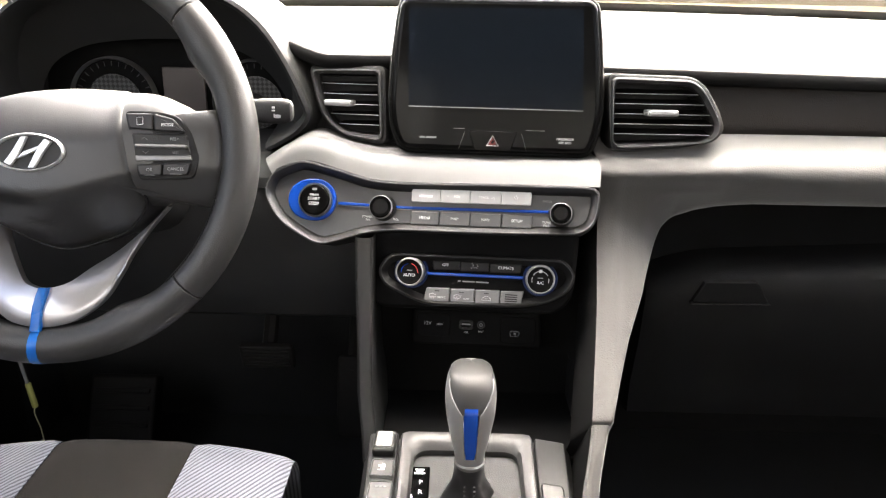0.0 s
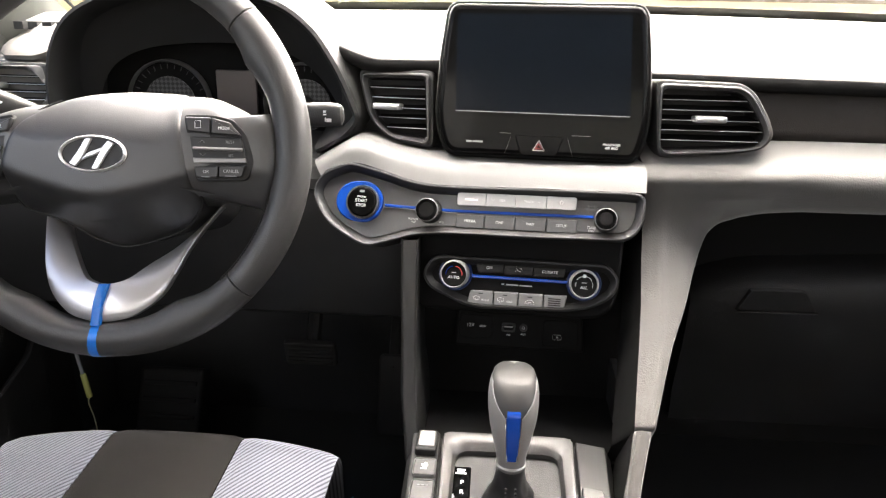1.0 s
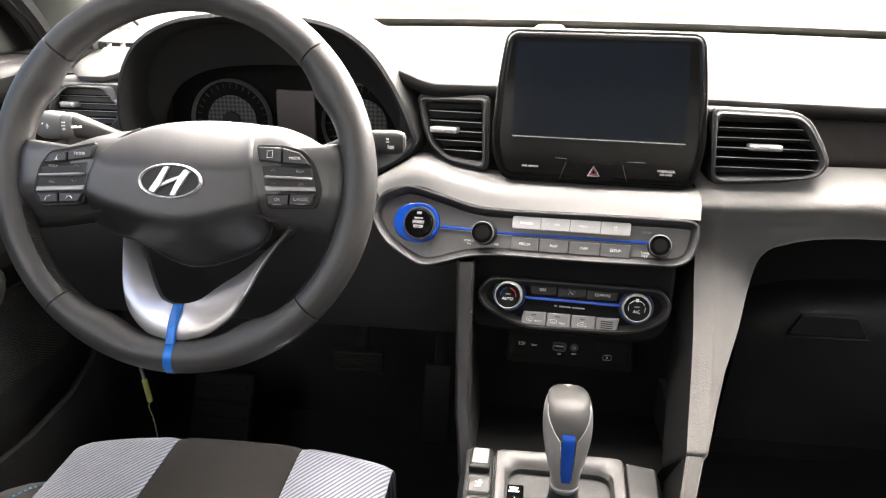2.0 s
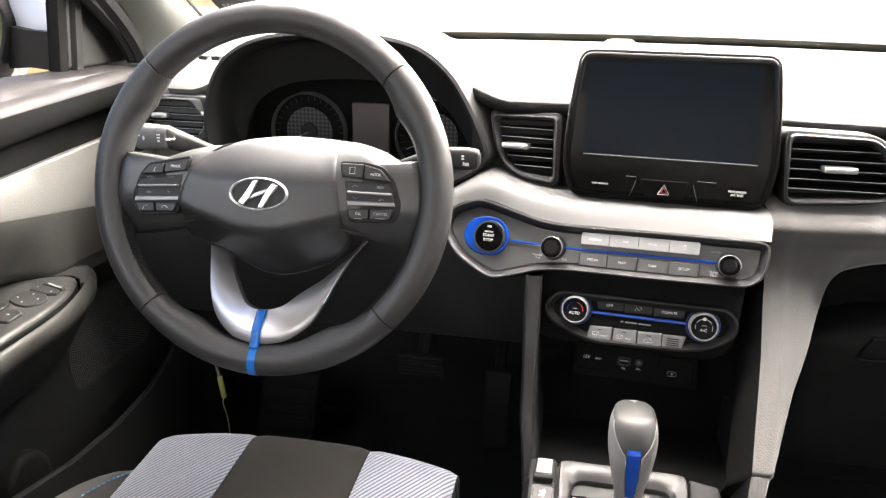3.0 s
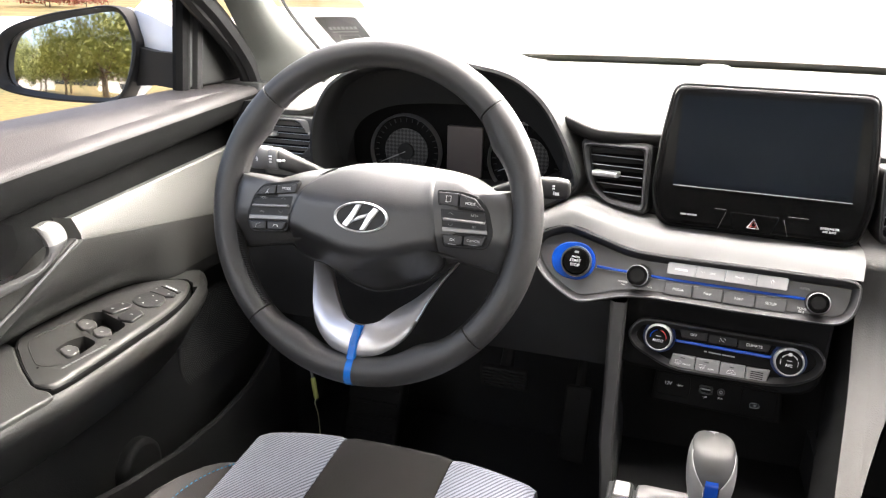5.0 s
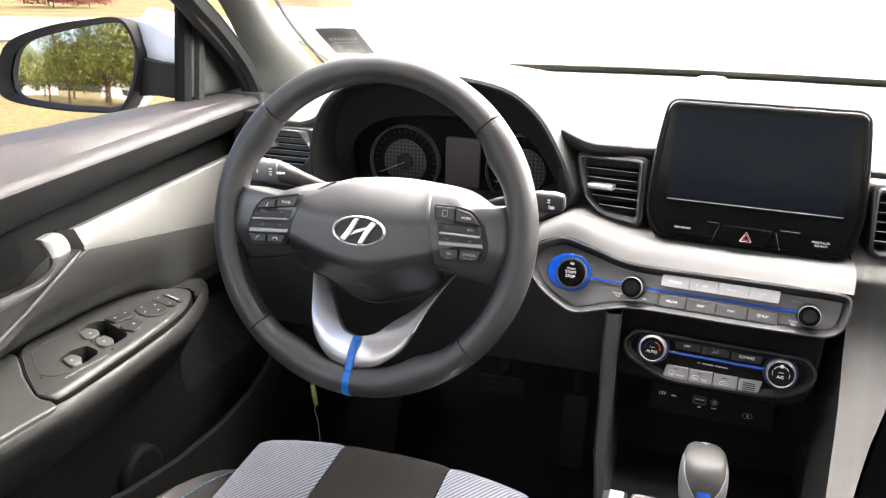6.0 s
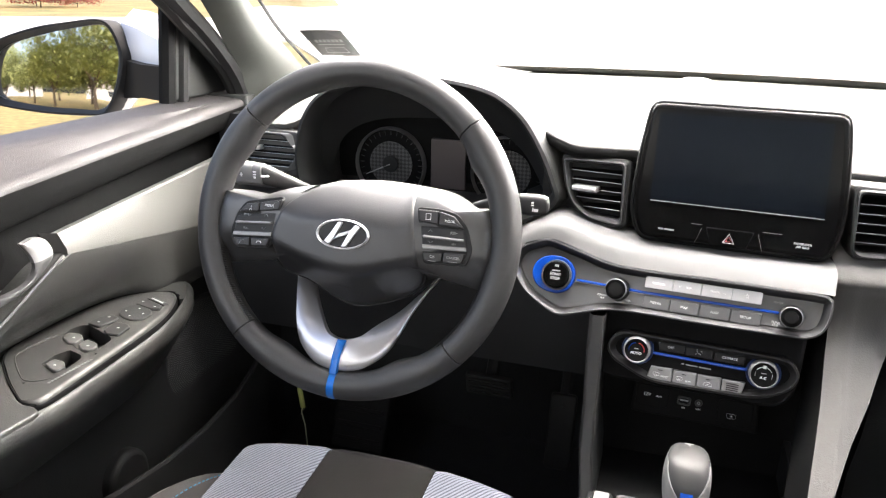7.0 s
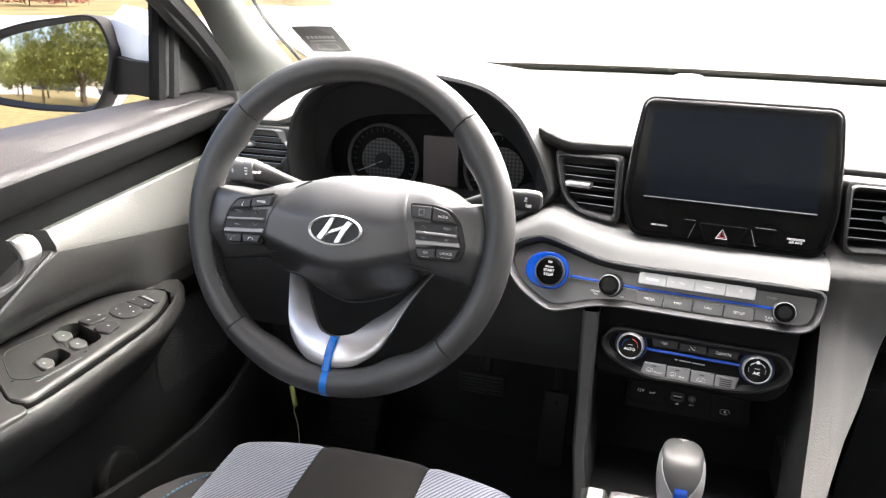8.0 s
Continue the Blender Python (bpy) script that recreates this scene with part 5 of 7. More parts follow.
# key pads
WK = W @ Matrix.Translation((0.002, 0.003, 0.0072))
PADS = {
    1: dict(pad=[(74, 26), (100, 26), (118, 22), (130, 9), (137, -14), (131, -30), (86, -32), (79, 0)],
            inner=[(76.4, 23.5), (98.4, 23.5), (98.8, 9.6), (79, 11)], outer=[(99.4, 23.3), (115, 19.5), (125.5, 8.4), (99.8, 9.4)],
            rocker=[(79.7, 7.2), (125.7, 6.6), (131, -15), (84, -16.3)], bar=[(84.5, -4.8), (127, -5.2), (127, -2.4), (84.5, -2.0)], shelf=[(83.4, -11.4), (129.6, -10.6), (130.8, -14.8), (84.4, -16.1)],
            left=[(84.4, -19), (106.2, -18.2), (105.8, -28), (87.4, -28.4)], right=[(107.2, -18.1), (130, -17), (127, -27), (106.8, -28)]),
    -1: dict(pad=[(-137, -18), (-131, 1), (-121, 14), (-76, 23), (-80, 2), (-88, -35), (-128, -39), (-136, -31)],
             inner=[(-102, 14), (-76.5, 19.7), (-80.2, 7.8), (-102.6, 4.4)], outer=[(-126.5, 1.8), (-119, 11.2), (-103, 13.8), (-103.6, 4.2)],
             rocker=[(-128.8, -2.1), (-83.1, 4.5), (-86.9, -22), (-133.8, -25)], bar=[(-128.5, -11.0), (-86.5, -8.4), (-86.5, -5.6), (-128.5, -8.2)], shelf=[(-132.6, -20.0), (-86.4, -17.2), (-87.2, -21.8), (-133.5, -24.8)],
             left=[(-132.5, -26), (-112, -25), (-111, -34), (-127.6, -35.3)], right=[(-110.8, -25), (-88, -24), (-91.4, -33), (-109.8, -34)])}


def ccw(q):
    return q if area2(q) > 0 else q[::-1]


for sd in (1, -1):
    P = PADS[sd]
    pad = part("key_pad", slab(ccw(rounded(P["pad"], 5, 4)), WK, -0.012, -0.0030, 0.001), BLACK, wheel, "gloss black key pad")
    mid = lambda pts: sum((Vector(p) for p in pts), Vector((0, 0))) / len(pts)

    def key(pts, mat, nm, lab, z1=0.0004, bev=0.0012, r=1.6, parent=None):
        return part(nm, slab(ccw(rounded(pts, r)), WK, -0.006, z1, bev), mat, parent or pad, lab)
    k1 = key(P["inner"], BTN, "key", "dark grey key")
    k2 = key(P["outer"], BTN, "key", "dark grey key")
    rk = key(P["rocker"], DARK, "rocker", "dark rocker with a silver bar", -0.0018)
    key(P["bar"], SILVER, "silver_bar", "bright silver toggle bar", 0.0036, 0.0012, 1.2, rk)
    key(P["shelf"], SILVER, "silver_shelf", "bright silver foot of the rocker", -0.0006, 0.0008, 1.0, rk)
    k3 = key(P["left"], BTN, "key", "dark grey key")
    k4 = key(P["right"], BTN, "key", "dark grey key")
    zk, zr = 0.0009, -0.0013
    c1, c2, c3, c4 = mid(P["inner"]), mid(P["outer"]), mid(P["left"]), mid(P["right"])
    if sd > 0:
        print_text("OK", WK, c3.x, c3.y, 2.7, SYMBOL, k3, zk)
        print_text("CANCEL", WK, c4.x, c4.y, 2.6, SYMBOL, k4, zk)
        print_text("MODE", WK, c2.x + 1, c2.y - 1, 2.6, WHITE, k2, zk)
        print_text("RES+", WK, 116, 2.6, 2.6, DIM, rk, zr)
        print_text("SET-", WK, 117, -8.9, 2.0, DIM, rk, zr)
        stroke(WK, [(88.5, 1.8), (91, 3.8), (93.5, 1.8)], 0.7, DIM, rk, zr)
        stroke(WK, [(89.5, -7.6), (92, -9.6), (94.5, -7.6)], 0.7, DIM, rk, zr)
        stroke(WK, [(c1.x - 2.5, c1.y - 3), (c1.x + 2.5, c1.y - 2.6), (c1.x + 2.5, c1.y + 3.4), (c1.x - 2.5, c1.y + 3)], 0.9, WHITE, k1, zk, closed=True)
        bars(WK, [(c3.x - 4, c3.y - 4.6, c3.x + 4, c3.y - 4.0)], DIM, k3, zk)
        bars(WK, [(c4.x - 5, c4.y - 4.4, c4.x + 5, c4.y - 3.8)], DIM, k4, zk)
    else:
        print_text("MODE", WK, c1.x, c1.y, 2.6, WHITE, k1, zk)
        print_text("VOL+", WK, -117, -0.6, 2.6, DIM, rk, zr)
        print_text("VOL-", WK, -118, -15.4, 2.0, DIM, rk, zr)
        stroke(WK, [(-97, -0.4), (-94.5, 1.6), (-92, -0.4)], 0.7, DIM, rk, zr)
        stroke(WK, [(-99, -12.6), (-96.5, -14.6), (-94, -12.6)], 0.7, DIM, rk, zr)
        stroke(WK, [(c3.x - 2.5, c3.y - 2.6), (c3.x - 1.5, c3.y + 0.6), (c3.x + 2.6, c3.y + 2.2)], 1.3, WHITE, k3, zk)
        stroke(WK, [(c4.x - 3, c4.y - 1.4), (c4.x - 1.6, c4.y + 1), (c4.x + 1.6, c4.y + 1.2), (c4.x + 3, c4.y - 1)], 1.3, WHITE, k4, zk)
        stroke(WK, [(c2.x - 1, c2.y - 3), (c2.x + 1.6, c2.y + 1.6)], 0.8, WHITE, k2, zk)
        stroke(WK, [(c2.x + 1.6, c2.y - 3), (c2.x + 0.2, c2.y - 1)], 0.8, WHITE, k2, zk)

# lower spoke: silver U that runs back under the cover
ST = [((-84, -40, -66), (-70, -43, -66)), ((-78, -60, -54), (-62, -64, -50)), ((-67, -92, -33), (-46, -88, -29)), ((-60, -112, -22), (-34, -104, -19)), ((-49, -133, -14), (-20, -117, -12)),
      ((-30, -149, -7), (-8, -121.5, -8)), ((-12, -154.5, -5), (-3, -122.3, -7.5)), ((0, -155.5, -5), (0, -122.5, -7.5))]
ST += [((-a[0], a[1], a[2]), (-b[0], b[1], b[2])) for a, b in ST[-2:2:-1]]
# the other arm narrows to a slim blade: its dark reflection is put into the shape
ST += [((67, -92, -33), (54, -88, -30)), ((78, -68, -50), (71, -67, -49)), ((89, -50, -63), (85, -50, -63))]
oc = curve([Vector(a) * 0.001 for a, b in ST], 4, False)
ic = curve([Vector(b) * 0.001 for a, b in ST], 4, False)
rows = []
for a, b in zip(oc, ic):
    back = Vector((0, 0, -0.010))
    lift = Vector((0, 0, 0.0035))
    arm = min(1.0, max(0.0, (abs(b.x) - 0.012) / 0.03))
    b = b - Vector((0, 0, 0.011 * arm * arm * (3 - 2 * arm)))
    rows.append([W @ q for q in (a + back, a, a.lerp(b, 0.06) + lift * 0.6, a.lerp(b, 0.22) + lift, a.lerp(b, 0.5) + lift * 0.9, a.lerp(b, 0.8) + lift * 0.2, b - lift * 0.6, b + back)])
part("lower_spoke", loft(rows, True, True, True), SPOKE, wheel, "satin silver U-shaped lower spoke")
# bar added for the highlight along that arm's outer edge
part("spoke_edge", tube([W @ (q + Vector((0, 0, 0.0016))) for q in oc[-13:]], 0.0012, 6), SPOKE, wheel, "thin bar that puts in the highlight of the arm's edge")
rows = []
for (xa, y, z) in ((2.2, -121.4, -5.5), (1.2, -128, -2.8), (-0.6, -138, -0.6), (-1.4, -147, 0.2), (-1.8, -153, 0.8), (-2.0, -158, 1.6)):
    rows.append([W @ (Vector((xa + dx, y, z + dz)) * 0.001) for dx, dz in ((-4.5, -4), (-4.3, 0), (-3.4, 0.9), (0, 1.3), (3.4, 0.9), (4.3, 0), (4.5, -4))])
part("blue_stripe", loft(rows, False), AZURE, wheel, "glossy blue stripe across the silver spoke")
# column behind
col = thing("steering_column", (-0.384, 0.75, 0.80), "black plastic steering column cowl with stalks", "steering column")
rows = []
for d, rx, ry, dy in ((-0.045, 50, 46, -8), (-0.06, 62, 56, -10), (-0.16, 66, 60, -14), (-0.30, 70, 62, -22)):
    rows.append([W @ Vector((rx * 0.001 * math.copysign(abs(math.cos(t)) ** 0.75, math.cos(t)), dy * 0.001 + ry * 0.001 * math.copysign(abs(math.sin(t)) ** 0.75, math.sin(t)), d)) for t in [2 * math.pi * k / 28 for k in range(28)]])
part("cowl", loft(rows, True, True, True), DARK, col, "dark column cowl")


def stalk(x0, x1, y, z, mat, marks, girth=1.0):
    """A control stalk: a slim arm that bends back to the column and a thicker switch end."""
    m = Matrix(((1, 0, 0, 0), (0, 0, -1, y), (0, 1, 0, z), (0, 0, 0, 1)))
    s = 1 if x1 > x0 else -1
    L = abs(x1 - x0)

    def skin(sections):
        rings = []
        for f, hw, hd in sections:
            hw, hd = hw * girth, hd * girth
            x = x0 + s * L * f
            bend = max(0.0, 0.62 - f)
            rings.append([m @ Vector((x, hw * 0.001 * math.copysign(abs(math.cos(t)) ** 0.6, math.cos(t)) - 0.050 * bend, hd * 0.001 * math.copysign(abs(math.sin(t)) ** 0.6, math.sin(t)) - 0.05 * bend)) for t in [2 * math.pi * k / 20 for k in range(20)]])
        return loft(rings, True, True, True)

    st = part("stalk", skin(((-0.1, 5, 5), (0.2, 7, 6), (0.4, 9.5, 7), (0.60, 12, 8.4), (0.62, 12, 8.4))), DARK, col, "black control stalk with white symbols")
    part("switch_end", skin(((0.625, 11.0, 7.6), (0.635, 12.8, 9), (0.72, 13.4, 9.3), (0.735, 12.6, 8.8), (0.75, 13.8, 9.4), (0.88, 14.4, 9.4), (0.95, 13.6, 9), (0.985, 11.5, 8), (1.0, 7, 5))), mat, st, "turning switch end of the stalk")
    bm = bmesh.new()
    mm = m @ Matrix.Translation((x1 - s * 0.014, 0, 0.0093 * girth))
    for x, yy, w, h in marks:
        slab(rect(x - w, yy - h, x + w, yy + h, 0.5), mm, -0.002, 0.0006, bm=bm)
    part("symbols", bm, WHITE, st)


stalk(-0.322, -0.1945, 0.704, 0.955, DARK, [(-3, 4.2, 1.4, 1.0), (-3, 1.4, 1.6, 0.6), (1, -4, 2.4, 1.6), (-2.4, -3.4, 0.5, 2)], 0.82)
stalk(-0.47, -0.584, 0.700, 0.960, STALKGREY, [(2, 0, 1.6, 0.7), (2, 0, 0.7, 2.6), (-3, 2.6, 0.8, 0.8), (20, 4.5, 2.0, 0.7), (20, 1.2, 2.0, 0.7), (20, -2.4, 1.4, 1.2), (31, 0, 2.4, 1.2), (37, 0.4, 1.6, 0.9)])


# ---- centre console ----
con = thing("centre_console", (-0.02, 0.45, 0.30), "dark plastic centre console between the front seats", "console")
part("body", loft([[(-0.128, y, 0.285), (-0.126, y, z - 0.02), (-0.118, y, z - 0.006), (0.078, y, z - 0.006), (0.086, y, z - 0.02), (0.088, y, 0.285)] for y, z in ((0.10, 0.605), (0.40, 0.585), (0.56, 0.610), (0.664, 0.630))], True, True, True), DARK, con, "dark grained console body")
rail = leg_rows(LEG2)
part("side_rail", loft([r[1:] for r in rail], False), GREYPAD, con, "grey grained rail along the console side")
# the rail's shaded flank, split off to carry a near-black colour
part("rail_flank", loft([[r[0] + Vector((-0.0006, 0, 0)), r[1] + Vector((-0.0006, 0, 0))] for r in rail], False), TRAY, con, "inner flank of the rail, its shade put into near-black")
# the deep shade in the tray is put into its colour
part("tray", box(-0.125, 0.664, 0.56, 0.112, 0.84, 0.606, 0.006), TRAY, con, "open storage tray, its deep shade put into near-black")
part("tray_back", box(-0.125, 0.800, 0.60, 0.115, 0.84, 0.765), TRAY, con)
part("side_skin", box(-0.128, 0.66, 0.285, -0.120, 1.25, 0.60), BLACK, con)
part("side_skin", box(0.100, 0.62, 0.285, 0.108, 1.25, 0.66), BLACK, con)
# left leg beside the tray
rows = []
for xl, xr, y, z in ((-0.143, -0.1245, 0.735, 0.82), (-0.142, -0.124, 0.72, 0.776), (-0.139, -0.123, 0.70, 0.721), (-0.137, -0.121, 0.68, 0.666), (-0.131, -0.115, 0.660, 0.631), (-0.128, -0.113, 0.645, 0.605)):
    rows.append([(xl, y + 0.12, z), (xl, y + 0.006, z), (xl + 0.003, y + 0.001, z), (xl + 0.008, y, z), (xr - 0.002, y + 0.001, z), (xr, y + 0.004, z), (xr, y + 0.13, z)])
part("left_leg", loft(rows, False), BLACK, con, "dark grey upright edge of the console")

G = Matrix.Translation((-0.0215, 0.600, 0.6205)) @ Euler((radians(11.3), 0, 0)).to_matrix().to_4x4()
gout = rounded([(-67, 63), (66, 63), (63, -150), (-66, -150)], [6, 6, 3, 3])
ginn = rounded([(-53, 43), (51, 43), (53, -140), (-56, -140)], [16, 16, 8, 8], 6)
part("gate_surround", ring_plate(gout, ginn, G, [(0, -0.012), (0, 0.002), (0.08, 0.0045), (0.3, 0.005), (0.8, 0.002), (1, -0.003), (1, -0.024)], 120), GATE, con, "satin silver gear gate surround")
part("gate_floor", slab(ginn, G, -0.03, -0.021), GATEFLOOR, con, "black leather skirt at the bottom of the gate")
pr = part("gear_legend", slab(rounded([(-57, 26), (-36, 27), (-36, -70), (-57, -70)], 3), G, -0.022, -0.008, 0.002), PIANO, con, "gloss black gear position legend")
bars(G, [(-51, 20.6, -42, 22.2), (-50, 18.2, -43, 19.8), (-52, 15.8, -41, 17.4)], WHITE, pr, -0.0076)
for k, ch in enumerate("PRND"):
    print_text(ch, G, -45, 5.0 - 12 * k, 5.2, WHITE, pr, -0.0076)
bars(G, [(-54, -16, -52.5, -10), (-55, -13.6, -51.6, -12.6)], WHITE, pr, -0.0076)
# key column at the driver's side
part("key_column", slab(rounded([(-99, 60), (-70, 62), (-68, -150), (-96, -150)], 4), G, -0.02, 0.0025, 0.002), BLACK, con, "black key column")
pb = part("parking_brake_key", slab(rounded([(-94.5, 28), (-72.5, 28), (-71.5, 57), (-92.5, 57)], 3.5), G, 0, 0.010, 0.002), BLACK, con, "parking brake key with a bright silver face")
part("silver_face", slab(rounded([(-92, 33), (-74.5, 33), (-74, 54.5), (-90.5, 54.5)], 2.5), G, 0.004, 0.0115, 0.0015), SILVER, pb, "bright silver face")
for y0, y1 in ((0, 21), (-32, -7)):
    k = part("flat_key", slab(rounded([(-93.5, y0), (-72, y0), (-71.5, y1), (-92.5, y1)], 2.5), G, 0, 0.0055, 0.0012), BTN, con, "grey flat console key")
    part("outline", ring_plate(rounded([(-94.5, y0 - 1), (-71, y0 - 1), (-70.5, y1 + 1), (-93.5, y1 + 1)], 3), rounded([(-93.3, y0 + 0.2), (-72.2, y0 + 0.2), (-71.7, y1 - 0.2), (-92.3, y1 - 0.2)], 2.5), G, [(0, 0.0025), (0.5, 0.006), (1, 0.0055)], 60), SILVER, k)
    if y0 == 0:
        bars(G, [(-86, 11.6, -79, 13.4), (-84, 8.6, -80, 10.6), (-86.5, 7, -80, 8), (-82.6, 13, -80, 15.6)], WHITE, k, 0.0059)
    else:
        bars(G, [(-87, -14, -84.4, -13), (-83, -14, -80.4, -13), (-79, -14, -76.4, -13)], DIM, k, 0.0059)
part("side_panel", slab(rounded([(69, 60), (99, 54), (93, -150), (66, -150)], 3), G, -0.02, 0.001, 0.0015), SIDEGREY, con, "dark grey satin side panel")
part("heater_key", slab(rounded([(70, -60), (90, -60), (91, -6), (70, -2)], 4), G, 0, 0.004, 0.0015), BTN, con)

# ---- gear selector ----
sel = thing("gear_selector", (-0.0205, 0.60, 0.600), "satin silver gear selector with a dark cap and blue release button", "gear lever")
KR = [(0.630, 13.5, 14, 0.612), (0.645, 15.0, 16, 0.613), (0.660, 18.0, 19, 0.616), (0.675, 21.0, 22, 0.619), (0.690, 23.4, 24.5, 0.622), (0.705, 24.5, 26, 0.626), (0.716, 24.2, 26, 0.630), (0.725, 22.8, 24.5, 0.634), (0.7315, 20.0, 22, 0.638), (0.735, 15.0, 17, 0.641), (0.7368, 6.0, 7, 0.643)]
LEAN = Vector((0, -0.021, 0.0125))
KR = [(0.637 + (v[0] - 0.630) * 0.80, v[1], v[2], v[3]) for v in curve([Vector(k) for k in KR], 3, False)]


def knob_ring(k, grow, a0=-180.0, a1=180.0, n=32, whole=True):
    z, rx, ry, yc = k
    out = []
    m = n if whole else n + 1
    for i in range(m):
        t = radians(a0 + (a1 - a0) * i / n - 90)
        c, s = math.cos(t), math.sin(t)
        out.append(Vector((-0.0205 + (rx * 0.00097 + grow) * math.copysign(abs(c) ** 0.85, c), yc + LEAN.y + (ry * 0.00097 + grow) * math.copysign(abs(s) ** 0.85, s), z + LEAN.z)))
    return out


part("body", loft([knob_ring(k, 0) for k in KR], True, True, True), SILVER, sel, "satin silver lever body")
CAP_FOOT, CAP_TOP = 0.691, 0.7172


def cap_half(z):
    f = min(1.0, max(0.0, (z - CAP_FOOT) / 0.026))
    w = 12 + 50 * f
    return min(178.0, w + max(0.0, z - CAP_TOP) * 22000)


rows = [knob_ring(k, 0.0014, -cap_half(k[0]), cap_half(k[0]), 28, False) for k in KR if k[0] >= CAP_FOOT]
rows.append([Vector((-0.0205 + 0.0003 * math.cos(i), 0.646 + LEAN.y + 0.0003 * math.sin(i), KR[-1][0] + LEAN.z + 0.0012)) for i in range(29)])
part("satin_cap", loft(rows, False), CAP, sel, "dark satin cap with a rounded top")
for sd in (-1, 1):
    part("bright_edge", tube([knob_ring(k, 0.0016, sd * cap_half(k[0]), sd * 190, 2, False)[0] for k in KR if CAP_FOOT <= k[0] <= CAP_TOP], 0.0006, 6), SILVER, sel)
half = lambda z: 11.8 - 1.6 * (z - 0.648) / 0.05
rows = [knob_ring(k, 0.0024 if 0.653 < k[0] < 0.697 else 0.0010, -half(k[0]), half(k[0]), 8, False) for k in KR if 0.647 < k[0] < 0.701]
part("blue_button", loft(rows, False), BLUE, sel, "blue thumb release button")
for sd in (-1, 1):
    part("button_edge", tube([knob_ring(k, 0.0010, sd * (half(k[0]) + 2.2), sd * 190, 2, False)[0] for k in KR if 0.647 < k[0] < 0.694], 0.0008, 6), CHROME, sel)
part("collar", loft([[Vector((-0.0205 + r * math.cos(t), 0.611 + LEAN.y + r * 1.08 * math.sin(t), z + LEAN.z)) for t in [2 * math.pi * k / 28 for k in range(28)]] for z, r in ((0.633, 0.0130), (0.634, 0.0142), (0.6395, 0.0146), (0.6405, 0.0136))], True, True, True), SILVER, sel, "satin silver collar")
rows = []
for j in range(20):
    f = j / 19
    z = 0.592 + (0.045 + LEAN.z) * f
    rr = 0.0140 + 0.036 * (1 - f) ** 3.4
    fold = 0.10 * math.sin(math.pi * min(1.0, f * 1.1))
    rows.append([Vector((-0.0205 + rr * (1 + fold * math.sin(4 * t + 0.5)) * math.cos(t), 0.602 + (0.009 + LEAN.y) * f + rr * 1.2 * (1 + fold * math.sin(4 * t + 0.5 + f)) * math.sin(t), z + 0.0016 * math.sin(9 * t + 6 * f) * (1 - f))) for t in [2 * math.pi * k / 56 for k in range(56)]])
part("boot", loft(rows, True), SELCAP, sel, "folded black leather boot")
bm = bmesh.new()
for j in range(9):
    for sd in (-1, 1):
        box(-0.0205 + sd * 0.0045 - 0.0008, 0.5655 - 0.0026 * j, 0.637 - 0.0028 * j, -0.0205 + sd * 0.0045 + 0.0008, 0.5673 - 0.0026 * j, 0.639 - 0.0028 * j, bm=bm)
part("stitching", bm, DARK, sel)

# ---- pedals, wire ----
ped = thing("brake_pedal", (-0.33, 1.06, 0.40), "black rubber brake pedal under the dashboard", "pedal")
pm = panel((-0.330, 1.05, 0.516), 0, -0.35)
part("pad", slab(rect(-42, -24, 42, 24, 6), pm, -0.01, 0.0, 0.003), PEDAL, ped, "ribbed rubber pad")
for k in range(5):
    part("rib", slab(rect(-36, -17 + k * 8, 36, -13 + k * 8, 1), pm, 0, 0.003, 0.001), PEDAL, ped)
part("arm", tube([(-0.33, 1.062, 0.516), (-0.33, 1.12, 0.60), (-0.33, 1.17, 0.75)], 0.012, 8), PEDAL, ped)
fr = thing("foot_rest", (-0.58, 1.06, 0.30), "dark moulded foot rest beside the pedals", "foot rest")
part("pad", slab(rect(-55, -70, 55, 62, 8), panel((-0.580, 1.06, 0.405), 0, 0.5), -0.03, 0.0, 0.006), DOORLOW, fr, "black moulded pad")
for k in range(4):
    part("ridge", slab(rect(-46, -52 + 28 * k, 46, -44 + 28 * k, 2), panel((-0.580, 1.06, 0.405), 0, 0.5), 0.0, 0.004, 0.0015), DOORLOW, fr)
acc = thing("accelerator_pedal", (-0.20, 1.10, 0.40), "black accelerator pedal under the dashboard", "pedal")
part("pad", slab(rect(-24, -70, 24, 70, 8), panel((-0.205, 1.10, 0.42), 0, 0.3), -0.012, 0.0, 0.004), PEDAL, acc)
part("arm", tube([(-0.205, 1.12, 0.46), (-0.205, 1.19, 0.56), (-0.205, 1.25, 0.70)], 0.010, 8), PEDAL, acc)

wire = thing("hanging_wire", (-0.60, 0.862, 0.58), "thin grey wire with yellow tape hanging below the dashboard", "wire")
part("lead", tube(curve([Vector(p) for p in ((-0.606, 0.862, 0.612), (-0.604, 0.862, 0.598), (-0.602, 0.862, 0.584), (-0.599, 0.862, 0.566))], 4, False), 0.0024, 6), KEYGREY, wire, "pale grey sleeve")
part("tape", slab(circle(0, 0, 4.0, n=12), Matrix.Translation((-0.5965, 0.862, 0.550)) @ pose(0, 0, 0, 0, -8, 0), -0.018, 0.018, 0.002), YELLOW, wire, "wrap of yellow tape")
part("strand", tube(curve([Vector(p) for p in ((-0.594, 0.862, 0.532), (-0.597, 0.862, 0.522), (-0.592, 0.862, 0.500), (-0.590, 0.862, 0.470), (-0.589, 0.862, 0.435))], 4, False), 0.0009, 5), WIRE, wire)


